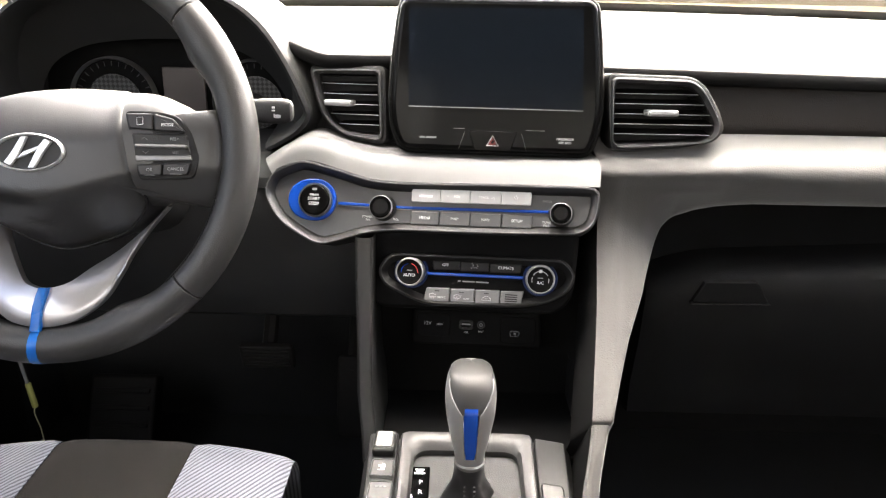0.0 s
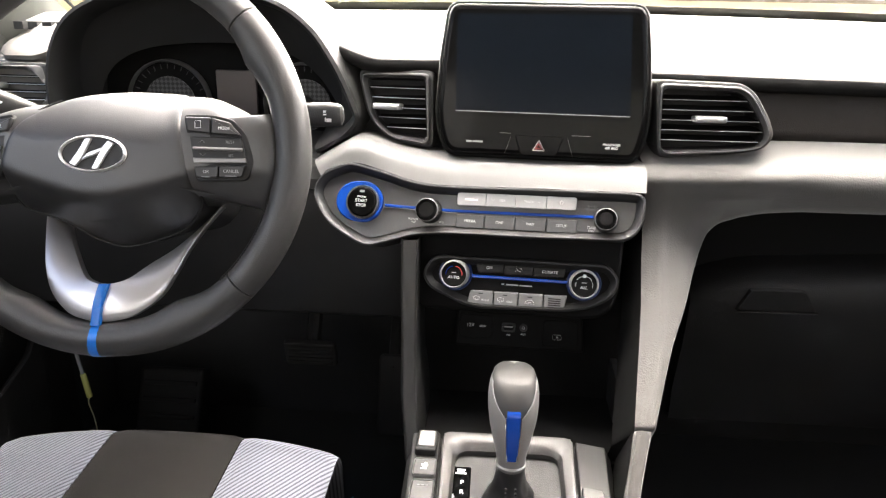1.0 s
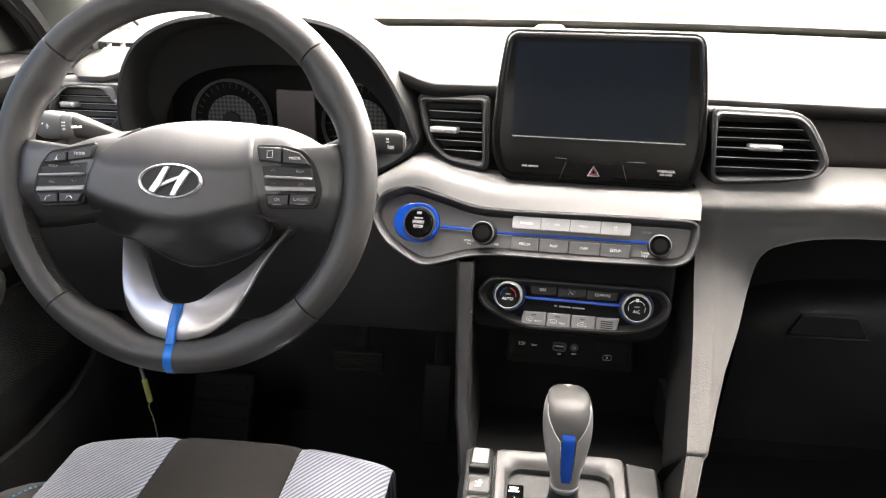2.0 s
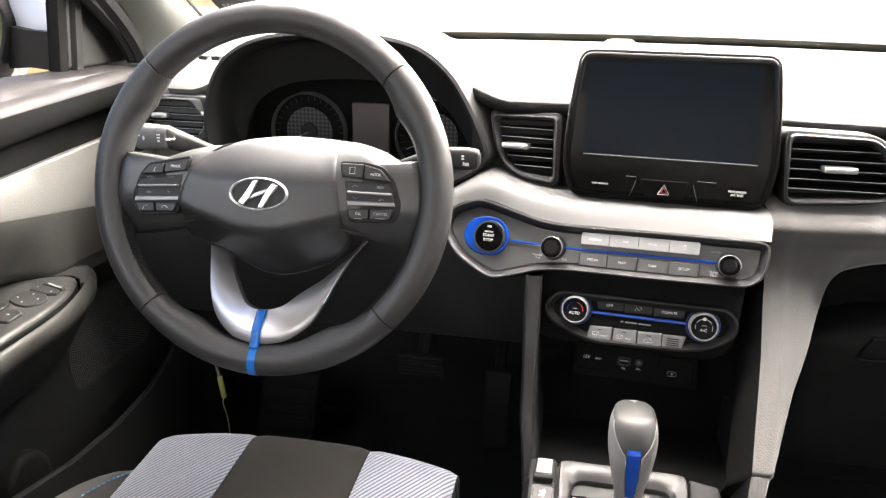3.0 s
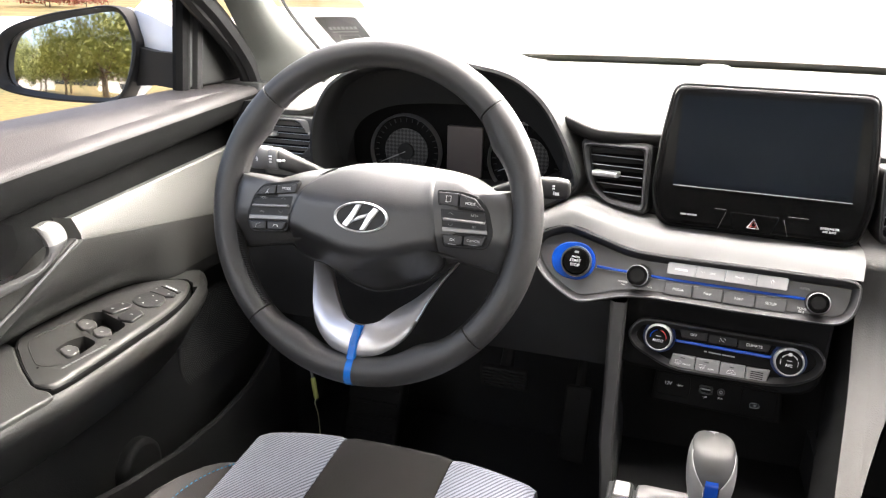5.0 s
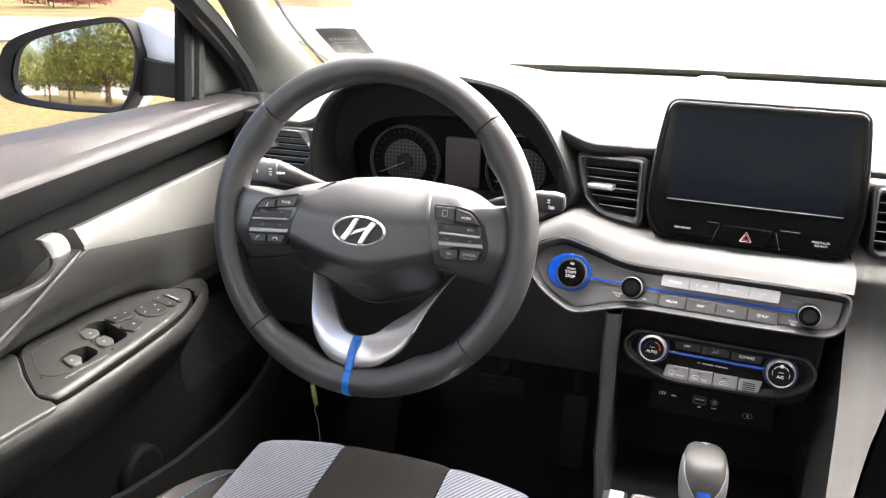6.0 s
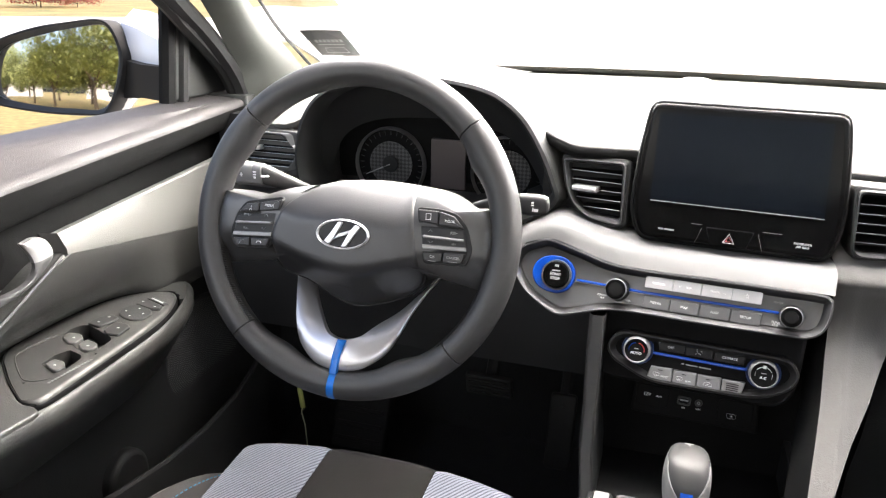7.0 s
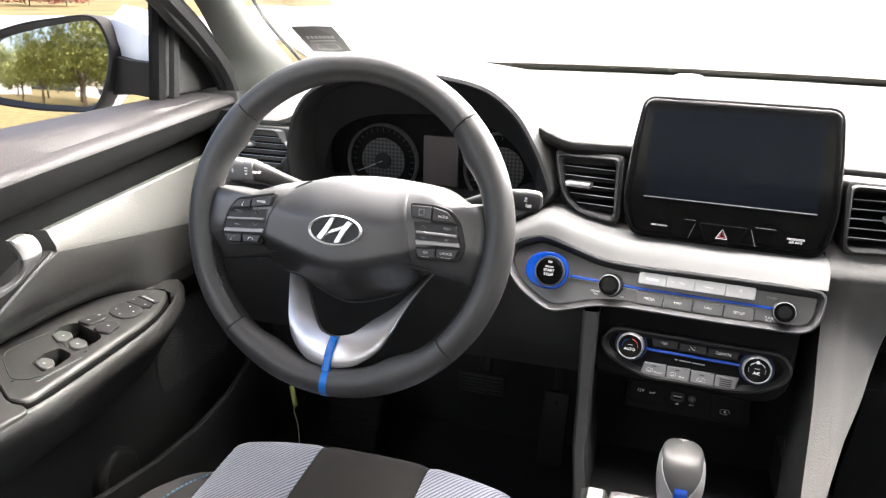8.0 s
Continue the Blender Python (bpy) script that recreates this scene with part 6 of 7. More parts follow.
# ---- driver's door ----
door = thing("car_door", (-0.79, 0.45, 0.30), "closed driver's door with grey insert, armrest switches and pocket", "door")
YS = [-0.26 + 1.36 * i / 40 for i in range(41)]
R_ = lambda y: 0.973 + (y - 0.518) * 0.0633
S_ = lambda y: 0.920 + (y - 0.521) * 0.0885
T_ = lambda y: 0.892 + (y - 0.605) * 0.0695
V_ = lambda y: 0.869 - (y - 0.595) * 0.158
xc_ = lambda y: -0.786 + 0.030 * min(1.0, max(0.0, (y - 0.42) / 0.45))
part("sill", loft([[(-0.845, y, 0.985), (-0.838, y, 1.000), (-0.832, y, 1.0035), (-0.82, y, 1.0045), (xc_(y) - 0.014, y, 1.0035), (xc_(y) - 0.006, y, 1.0018), (min(xc_(y) + 0.004, -0.7615), y, max(0.9965, min(R_(y) + 0.004, 1.0015))), (-0.757, y, min(R_(y) + 0.0030, 1.0032)), (-0.749, y, min(R_(y) + 0.0010, 1.0015)), (-0.7440, y, min(R_(y) - 0.0028, 0.9995)), (-0.7415, y, min(R_(y) - 0.0070, 0.997)), (-0.7410, y, min(R_(y) - 0.0105, 0.994))] for y in YS], False), SILL, door, "grey grained window sill trim")
# shoulder and recess: shade below the sill is put into a near-black colour
part("shoulder", loft([[(-0.7410, y, min(R_(y) - 0.0105, 0.994)), (-0.745, y, (R_(y) + S_(y)) / 2), (-0.752, y, S_(y) + 0.006), (-0.757, y, S_(y) + 0.001), (-0.765, y, S_(y) - 0.003), (-0.785, y, S_(y) - 0.006)] for y in YS], False), SHOULDER, door, "shoulder below the sill, its shade put into the colour")
part("recess", loft([[(-0.79, y, S_(y) + 0.01), (-0.79, y, T_(y) + 0.004), (-0.79, y, T_(y) - 0.03), (-0.79, y, 0.84)] for y in YS], False), SHOULDER, door, "recess band, its shade put into near-black")
ys = [0.597 + 0.40 * i / 20 for i in range(21)]
ins = [[(-0.782, y, T_(y) - 0.004), (-0.7685, y, T_(y) - 0.0015), (-0.766, y, T_(y) - 0.004), (-0.762, y, (T_(y) + V_(y)) / 2), (-0.757, y, V_(y) + 0.003), (-0.757, y, V_(y) - 0.004)] for y in ys]
ins.insert(0, [(x - 0.022, 0.590, z) for x, y, z in ins[0]])
part("insert", loft(ins, False), DOORGREY, door, "light grey tapering door insert")


def lower_top(y):
    """Upper edge of the lower panel: under the insert, then falling away behind the handle."""
    if y > 0.595:
        return V_(y) - 0.002
    return 0.869 - (0.595 - y) * 0.49 if y > 0.46 else 0.803 - (0.46 - y) * 0.10


ARM_EDGE = [(-0.30, -0.811), (0.62, -0.811), (0.664, -0.8065), (0.685, -0.802), (0.703, -0.7965), (0.718, -0.788), (0.731, -0.7765), (0.741, -0.766), (0.755, -0.760), (0.775, -0.757), (1.2, -0.757)]


def arm_edge(y):
    """Where the door panel meets the armrest; past its tip the panel drops straight down."""
    for (a, u), (b, v) in zip(ARM_EDGE, ARM_EDGE[1:]):
        if y <= b:
            return u + (v - u) * (y - a) / (b - a)


def panel_row(y):
    top = lower_top(y)
    z0 = min(0.820, top - 0.016)
    e = arm_edge(y)
    row = [(-0.790, y, top + 0.004), (-0.764, y, top + 0.002), (-0.757, y, top - 0.003), (-0.757, y, top - 0.012)]
    # undercut below the insert, then a flange that turns out to the armrest
    for fx, fz in ((0.22, 0.20), (0.40, 0.40), (0.50, 0.57), (0.56, 0.71), (0.63, 0.80), (0.73, 0.875), (0.86, 0.945), (1.0, 1.0)):
        row.append((-0.757 + (e + 0.757) * fx, y, z0 - (z0 - 0.7586) * fz))
    return row + [(e - 0.0006, y, 0.7575), (e - 0.001, y, 0.740)]


YP = [-0.26 + 0.86 * i / 20 for i in range(20)] + [0.60 + 0.010 * i for i in range(22)] + [0.83 + 0.027 * i for i in range(11)]
part("lower_panel", loft([panel_row(y) for y in YP], False), DOORDARK, door, "dark grey grained lower door panel")
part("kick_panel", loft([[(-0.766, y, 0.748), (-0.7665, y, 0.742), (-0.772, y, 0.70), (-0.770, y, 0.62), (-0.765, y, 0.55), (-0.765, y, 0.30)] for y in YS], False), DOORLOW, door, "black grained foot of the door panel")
part("panel_edge", tube([(-0.756, y, lower_top(y)) for y in (0.40, 0.45, 0.50, 0.55, 0.588)], 0.003, 6), DOORDARK, door)
part("outer_skin", box(-0.90, -0.30, 0.28, -0.836, 1.10, 0.985), PAINT, door, "white painted outer skin")
# pull handle: a tip whose highlight is put into silver, narrowing into a thin bar
GRIP = [((0.533, 0.898), (0.548, 0.9005)), ((0.535, 0.893), (0.558, 0.899)), ((0.5375, 0.886), (0.5655, 0.893)), ((0.5385, 0.879), (0.5685, 0.882)), ((0.5375, 0.871), (0.5645, 0.8735)), ((0.533, 0.863), (0.552, 0.8645)),
        ((0.525, 0.857), (0.537, 0.856)), ((0.513, 0.8535), (0.520, 0.848)), ((0.497, 0.8525), (0.501, 0.8435)), ((0.475, 0.852), (0.477, 0.841)), ((0.44, 0.852), (0.44, 0.840))]
gi = curve([Vector(a) for a, b in GRIP], 4, False)
go = curve([Vector(b) for a, b in GRIP], 4, False)


def grip(k0, k1):
    """A stretch of the handle: rounded front face, closed back."""
    rows = []
    for k in range(k0, k1 + 1):
        a, b = gi[k], go[k]
        f = k / (len(gi) - 1)
        x = -0.7535 + 0.0105 * min(1.0, f * 2.6) - 0.006 * max(0.0, f - 0.5)
        row = []
        for s_, dx in ((0.0, -0.008), (0.0, -0.003), (0.10, -0.0006), (0.3, 0.0003), (0.55, 0.0003), (0.8, -0.0004), (0.95, -0.0025), (1.0, -0.005), (1.0, -0.008)):
            p = a.lerp(b, s_)
            row.append((x + dx, p.x, p.y))
        rows.append(row)
    return loft(rows, True, True, True)


# plate that paints the hollow's shade behind the handle
part("handle_pocket", slab([Vector(p) for p in ((0.30, 0.846), (0.50, 0.850), (0.528, 0.860), (0.5365, 0.874), (0.533, 0.897), (0.515, 0.906), (0.30, 0.906))], Matrix(((0, 0, 1, 0), (1, 0, 0, 0), (0, 1, 0, 0), (0, 0, 0, 1))), -0.80, -0.7880), TRAY, door, "near-black plate painting the shade behind the pull handle")
hd = part("pull_handle", grip(14, len(gi) - 1), GUN, door, "slim satin grey door pull handle")
part("handle_tip", grip(0, 14), SILVER, hd, "handle tip, its highlight put into a silver colour")
# armrest
ARM = [(-0.748, 0.803), (-0.714, 0.771), (-0.697, 0.743), (-0.677, 0.692), (-0.665, 0.642), (-0.659, 0.57), (-0.656, 0.50), (-0.656, 0.45), (-0.664, 0.40), (-0.672, 0.2), (-0.675, -0.2), (-0.83, -0.2), (-0.83, 0.4), (-0.827, 0.62), (-0.80, 0.74)]
oa = [Vector((p.x, p.y)) for p in curve([Vector(p) for p in ARM], 6)]
A0 = Matrix.Translation((0, 0, 0))
rings = []
# the side runs in under the rim, towards the door
for z, d in ((0.650, 0.066), (0.675, 0.046), (0.700, 0.027), (0.718, 0.013), (0.731, 0.0045)):
    rings.append([Vector((-0.80 + (p.x + 0.80) * (1 - d / 0.14), p.y - max(0.0, p.y - 0.45) * d * 1.2, z)) for p in oa])
for z, d in ((0.740, 0.0), (0.746, 0.0008), (0.7520, 0.0036), (0.7555, 0.0072), (0.7568, 0.0092), (0.7568, 0.0101), (0.7550, 0.0110), (0.7350, 0.0114)):
    rings.append([Vector((p.x, p.y, z)) for p in inset(oa, d)])
arm = part("armrest", loft(rings, True, True, True), ARMSKIN, door, "dark grey padded armrest with a satin edge")
part("rear_pad", slab([Vector((p.x, p.y)) for p in inset(oa, 0.004) if p.y < 0.432] + [Vector(p) for p in ((-0.826, 0.50), (-0.824, 0.516), (-0.812, 0.5130), (-0.800, 0.5120), (-0.790, 0.5085), (-0.775, 0.4965), (-0.746, 0.4745), (-0.706, 0.4490), (-0.692, 0.4438), (-0.678, 0.4440), (-0.669, 0.4400), (-0.665, 0.4360))], A0, 0.744, 0.7580, 0.003), DOORDARK, arm, "smooth pad behind the switches")
# switch panel: foot of its side and edge of its flat top, pair by pair
SWP = [((-0.789, 0.510), (-0.7875, 0.5107)), ((-0.806, 0.534), (-0.8045, 0.5345)), ((-0.810, 0.570), (-0.8085, 0.570)), ((-0.8105, 0.62), (-0.809, 0.62)), ((-0.806, 0.664), (-0.8045, 0.6635)), ((-0.796, 0.703), (-0.7945, 0.702)), ((-0.776, 0.731), (-0.775, 0.7295)),
       ((-0.751, 0.7485), (-0.7505, 0.7465)), ((-0.730, 0.752), (-0.733, 0.7475)), ((-0.716, 0.743), (-0.722, 0.738)), ((-0.692, 0.697), (-0.706, 0.700)), ((-0.680, 0.647), (-0.698, 0.655)), ((-0.6755, 0.589), (-0.694, 0.60)), ((-0.672, 0.537), (-0.691, 0.545)),
       ((-0.670, 0.492), (-0.689, 0.500)), ((-0.669, 0.459), (-0.687, 0.467)), ((-0.675, 0.4485), (-0.690, 0.4535)), ((-0.692, 0.4455), (-0.698, 0.4500)), ((-0.706, 0.4505), (-0.7065, 0.4525)), ((-0.746, 0.476), (-0.746, 0.4785)), ((-0.775, 0.498), (-0.774, 0.5003))]
foot = curve([Vector(a) for a, b in SWP], 5)
osw = curve([Vector(b) for a, b in SWP], 5)


def metres_outline(pts, r):
    q = rounded([(x * 1000, y * 1000) for x, y in pts], r)
    return q if area2(q) > 0 else q[::-1]


WELLS = [metres_outline([(-0.7735, 0.585), (-0.779, 0.604), (-0.775, 0.617), (-0.766, 0.622), (-0.714, 0.602), (-0.7085, 0.594), (-0.708, 0.569), (-0.7135, 0.5565), (-0.736, 0.565)], 4),
         metres_outline([(-0.741, 0.518), (-0.744, 0.540), (-0.737, 0.558), (-0.715, 0.552), (-0.7085, 0.544), (-0.7065, 0.520), (-0.711, 0.505)], 4)]


def switch_plate():
    """Plate whose cabin side rolls over into a steep wall, pierced by the two finger wells."""
    rings = [[Vector((a.x, a.y, 0.7370)) for a in foot]]
    for f, z in ((0.42, 0.7375), (0.47, 0.7420), (0.51, 0.7480), (0.58, 0.7527), (0.69, 0.7555), (0.83, 0.7573), (1.0, 0.7580)):
        rings.append([Vector((*a.lerp(b, f), z)) for a, b in zip(foot, osw)])
    if area2(foot) < 0:
        rings = [r[::-1] for r in rings]
    bm = loft(rings, True, False, False)
    bm.verts.ensure_lookup_table()
    k = len(osw)
    last = bm.verts[-k:]
    edges = [e for e in bm.edges if e.verts[0] in last and e.verts[1] in last]
    for w in WELLS:
        top = [bm.verts.new((p.x, p.y, 0.758)) for p in w]
        low = [bm.verts.new((p.x, p.y, 0.7395)) for p in inset(w, 0.001)]
        for a in range(len(w)):
            b = (a + 1) % len(w)
            edges.append(bm.edges.new((top[a], top[b])))
            bm.faces.new((top[b], top[a], low[a], low[b]))
    bmesh.ops.triangle_fill(bm, edges=edges, use_beauty=True, normal=(0, 0, 1))
    return bm


part("trough", loft([[Vector((a.x, a.y, 0.7405)) for a in foot], *[[Vector((*a.lerp(b, f), z)) for a, b in zip(foot, osw)] for f, z in ((0.40, 0.7395), (0.45, 0.7430), (0.495, 0.7490), (0.55, 0.7524), (0.59, 0.7530))]], True), TRAY, arm, "black trough beside the switches")
tip = sorted([p for p in inset(oa, 0.0095) if p.y > 0.738], key=lambda p: p.x) + sorted([p for p in foot if p.y > 0.728 and (p.y > 0.738 or p.x > -0.74)], key=lambda p: -p.x)
part("rim_tip", slab(tip if area2(tip) > 0 else tip[::-1], A0, 0.740, 0.7562), ARMSKIN, arm)
sp_ = part("switch_panel", switch_plate(), SWITCHPLATE, door, "dark satin panel of window and mirror switches")
# well floors: the shade of the hollow is put into the colour
for w in WELLS:
    part("switch_well", slab(w, A0, 0.7385, 0.7400), TRAY, sp_, "floor of a finger well, its shade put into near-black")
# thin dark gap where the panel meets the door, and the joint of the rear pad
gap = [Vector((a.x, a.y, 0.7574)) for a in foot if a.x < -0.728 or a.y < 0.4475]
turn = max(range(len(gap)), key=lambda i: (gap[i] - gap[i - 1]).length)
part("panel_gap", tube(gap[turn:] + gap[:turn], 0.0008, 6), TRAY, sp_)


def switch(pts, mat, z1, lab, marks=(), r=4.5, bevel=0.0016, size=0.75):
    q = metres_outline(pts, r)
    k = part("switch", slab(q, A0, 0.7400, z1, bevel), mat, sp_, lab)
    for x, y in marks:
        bars(Matrix.Translation((x, y, z1)), [(-2.0 * size, -1.5 * size, 2.0 * size, 1.5 * size)], SYMBOL, k)
    return k


switch([(-0.769, 0.580), (-0.769, 0.594), (-0.753, 0.5945), (-0.7415, 0.586), (-0.741, 0.570), (-0.749, 0.568)], WINKEY, 0.7605, "grey window switch key", [(-0.753, 0.582)])
switch([(-0.7355, 0.570), (-0.735, 0.585), (-0.717, 0.581), (-0.7085, 0.572), (-0.710, 0.5605), (-0.7215, 0.5595)], WINKEY, 0.7605, "grey window switch key", [(-0.721, 0.570)])
switch([(-0.735, 0.5175), (-0.734, 0.531), (-0.719, 0.530), (-0.709, 0.521), (-0.709, 0.508), (-0.718, 0.5085)], WINKEY, 0.7605, "grey window switch key", [(-0.721, 0.518)])
switch([(-0.768, 0.622), (-0.769, 0.640), (-0.757, 0.655), (-0.743, 0.651), (-0.739, 0.639), (-0.747, 0.618)], BTN, 0.7608, "long dark door lock key", [(-0.756, 0.629), (-0.754, 0.646)], 3, size=0.8)
switch([(-0.735, 0.613), (-0.737, 0.638), (-0.719, 0.638), (-0.709, 0.631), (-0.707, 0.606), (-0.724, 0.605)], BTN, 0.7608, "dark window lock key", [(-0.721, 0.623)], 3)
mp_ = switch([(-0.753, 0.661), (-0.759, 0.676), (-0.755, 0.692), (-0.745, 0.694), (-0.722, 0.688), (-0.710, 0.676), (-0.709, 0.658), (-0.721, 0.649), (-0.737, 0.652)], DARK, 0.7600, "rounded mirror adjusting pad", r=5)
for x, y in ((-0.748, 0.671), (-0.721, 0.671), (-0.736, 0.683), (-0.733, 0.659)):
    bars(Matrix.Translation((x, y, 0.7600)), [(-1, -0.8, 1, 0.8)], WHITE, mp_)
switch([(-0.751, 0.694), (-0.749, 0.714), (-0.713, 0.7015), (-0.7095, 0.690), (-0.720, 0.686)], BTN, 0.7608, "dark mirror selector key", [(-0.746, 0.703), (-0.720, 0.694)], 2, size=0.6)
fold = switch([(-0.750, 0.7155), (-0.743, 0.7225), (-0.711, 0.711), (-0.7125, 0.703)], BTN, 0.7604, "narrow mirror folding key", r=2)
bars(Matrix.Translation((-0.7295, 0.7128, 0.7604)) @ Matrix.Rotation(-0.35, 4, "Z"), [(-13 + 5.4 * k, -1.3, -9 + 5.4 * k, 1.3) for k in range(5)], SYMBOL, fold)
bm = bmesh.new()
for k in range(15):
    f = k / 14
    box(-0.7020 + 0.0050 * f, 0.486 + 0.058 * f, 0.7578, -0.6988 + 0.0050 * f, 0.489 + 0.058 * f, 0.7584, bm=bm)
part("warning_print", bm, KEYGREY, sp_, smooth=False)
part("panel_crease", tube(curve([Vector(p) for p in ((-0.779, 0.590, 0.7576), (-0.785, 0.564, 0.7578), (-0.788, 0.541, 0.7578), (-0.787, 0.529, 0.7578), (-0.776, 0.515, 0.7578), (-0.746, 0.492, 0.7578), (-0.730, 0.483, 0.7578), (-0.715, 0.486, 0.7578), (-0.706, 0.497, 0.7576))], 4, False), 0.0008, 6), SWITCHPLATE, sp_)
for x, y in ((-0.726, 0.478), (-0.701, 0.560)):
    part("locating_pin", slab(circle(x * 1000, y * 1000, 1.3, n=10), A0, 0.756, 0.7584), TRAY, sp_)
# speaker
spk = part("speaker_grille", slab(circle(0, 0, 99, 92, n=56), Matrix(((0, 0, 1, -0.768), (1, 0, 0, 0.858), (0, 1, 0, 0.612), (0, 0, 0, 1))), -0.01, 0.0012, 0.001), BLACK, door, "round black perforated speaker grille")
bm = bmesh.new()
mk = Matrix(((0, 0, 1, -0.7668), (1, 0, 0, 0.858), (0, 1, 0, 0.612), (0, 0, 0, 1)))
for k in range(1, 27):
    rr = 0.0030 * k
    m_ = int(5.6 * k)
    for j in range(m_):
        t = 2 * math.pi * (j + 0.5 * (k % 2)) / m_
        if rr * math.sin(t) < -0.056:
            continue
        c = mk @ Vector((rr * 1.22 * math.cos(t), rr * 1.08 * math.sin(t), 0.0))
        v = [bm.verts.new(c + Vector(d)) for d in ((0, 0.0012, 0), (0, 0, 0.0012), (0, -0.0012, 0), (0, 0, -0.0012), (0.0010, 0, 0))]
        for a in range(4):
            bm.faces.new((v[a], v[(a + 1) % 4], v[4]))
tagged(part("grille_studs", bm, STUD, spk), kind="stuff")
# pocket
part("pocket", loft([[(-0.765, y, 0.33), (-0.705, y, 0.34), (-0.697, y, z - 0.02), (-0.697, y, z - 0.004), (-0.700, y, z), (-0.706, y, z - 0.003), (-0.712, y, z - 0.03), (-0.72, y, 0.38)] for y, z in ((-0.2, 0.60), (0.30, 0.592), (0.495, 0.578), (0.558, 0.562), (0.656, 0.545), (0.75, 0.541), (0.837, 0.551), (0.90, 0.575), (0.93, 0.61))], True, True, True), DOORLOW, door, "dark map pocket with a pale upper lip")
part("bottle_rest", slab(circle(0, 0, 40, 44, n=36), Matrix(((0, 0, 1, -0.760), (1, 0, 0, 0.640), (0, 1, 0, 0.512), (0, 0, 0, 1))), -0.01, 0.012, 0.008), DOORLOW, door, "round moulded bottle rest")
# corner panel, weather strip
TP = Matrix(((0, 0.12, 1, -0.932), (1, 0, 0, 0), (0, 1, 0, 0), (0, 0, 0, 1)))
part("corner_panel", slab(rounded([(890, 1006), (1046, 1004), (1036, 1047), (1008, 1082), (968, 1116), (912, 1156), (890, 1172)], [3, 10, 20, 30, 30, 5, 5]), TP, -0.012, 0.006, 0.005), CORNER, door, "grey triangular mirror corner panel")
part("glass_channel", tube([(-0.8155, 0.889, 0.99), (-0.8045, 0.889, 1.09), (-0.7935, 0.888, 1.18)], 0.0125, 8), TRAY, door, "black rubber glass channel")
part("channel_lip", tube([(-0.806, 0.914, 1.0), (-0.795, 0.913, 1.09), (-0.786, 0.911, 1.165)], 0.0100, 8), RUBBER, door)
part("corner_foot", box(-0.815, 0.985, 0.95, -0.735, 1.09, 1.008, 0.006), CORNER, door, "grey foot of the corner panel")
S1 = [(-0.770, 1.012, 0.975), (-0.770, 1.003, 1.010), (-0.770, 0.977, 1.048), (-0.770, 0.937, 1.083), (-0.770, 0.882, 1.124), (-0.767, 0.838, 1.154), (-0.745, 0.68, 1.235), (-0.70, 0.45, 1.315), (-0.675, 0.2, 1.335), (-0.67, -0.3, 1.33)]
S2 = [(-0.758, 1.015, 0.965), (-0.760, 1.009, 1.005), (-0.760, 0.992, 1.038), (-0.760, 0.957, 1.076), (-0.760, 0.911, 1.115), (-0.757, 0.857, 1.151), (-0.732, 0.71, 1.235), (-0.69, 0.48, 1.320), (-0.665, 0.2, 1.345), (-0.66, -0.3, 1.34)]
part("weather_strip", tube(curve([Vector(p) for p in S1], 5, False), 0.0105, 8, flat=1.2), RUBBER, door, "black door opening seal")
part("frame_trim", tube(curve([Vector(p) for p in S2], 5, False), 0.0135, 8, flat=1.2), RUBBER, door, "dark grey frame trim beside the pillar")
part("seal_backing", loft([[Vector(a) + Vector((-0.012, 0.0, 0.0)), Vector(b) + Vector((-0.035, 0.03, 0.01))] for a, b in zip(S1, S2)], False), RUBBER, door)
# the far door, plain
door2 = thing("car_door", (0.79, 0.45, 0.30), "closed dark passenger door of the car", "door")
part("panel", loft([[(0.845, y, 0.985), (0.82, y, 1.003), (0.742, y, R_(y)), (0.755, y, S_(y)), (0.78, y, 0.86), (0.70, y, 0.76), (0.70, y, 0.70), (0.77, y, 0.55), (0.77, y, 0.30), (0.84, y, 0.30)] for y in (-0.26, 0.2, 0.6, 1.1)], True, True, True), DOORDARK, door2)

# ---- wing mirror ----
MIR = panel((-1.02, 0.90, 1.05), 0.26, 0.090)
wm = thing("wing_mirror", (-0.95, 0.93, 0.97), "white door mirror with black inner housing outside the window", "mirror")
ho = [p * 0.001 for p in curve([Vector(p) for p in ((-127, -40), (-117, 7), (-94, 35), (-30, 57), (30, 67), (72, 72), (94, 65), (107, 42), (114, 12), (102, -34), (81, -72), (62, -78), (-29, -76), (-110, -63))], 4)]
gl = [p * 0.001 for p in curve([Vector(p) for p in ((-113, -40), (-110, -6), (-88, 26), (-22, 47), (25, 57), (62, 63), (80, 60), (92, 38), (95, 12), (85, -34), (64, -67), (17, -68), (-28, -66), (-97, -56))], 4)]
part("inner_housing", ring_plate(ho, gl, MIR, [(0, -0.03), (0, 0.008), (0.15, 0.014), (0.4, 0.014), (0.8, 0.002), (1, -0.006)], 100), BLACK, wm, "black mirror bezel")
hr = resample(ho, 60)
part("shell", loft([[MIR @ Vector((p.x, p.y, -0.028)) for p in hr], [MIR @ Vector((p.x * 1.01, p.y * 1.01, -0.05)) for p in hr], [MIR @ Vector((p.x * 0.95 + 0.002, p.y * 0.93, -0.085)) for p in hr], [MIR @ Vector((p.x * 0.75 + 0.004, p.y * 0.7, -0.115)) for p in hr], [MIR @ Vector((p.x * 0.3 + 0.006, p.y * 0.3, -0.13)) for p in hr]], True, False, True), PAINT, wm, "white painted mirror shell")
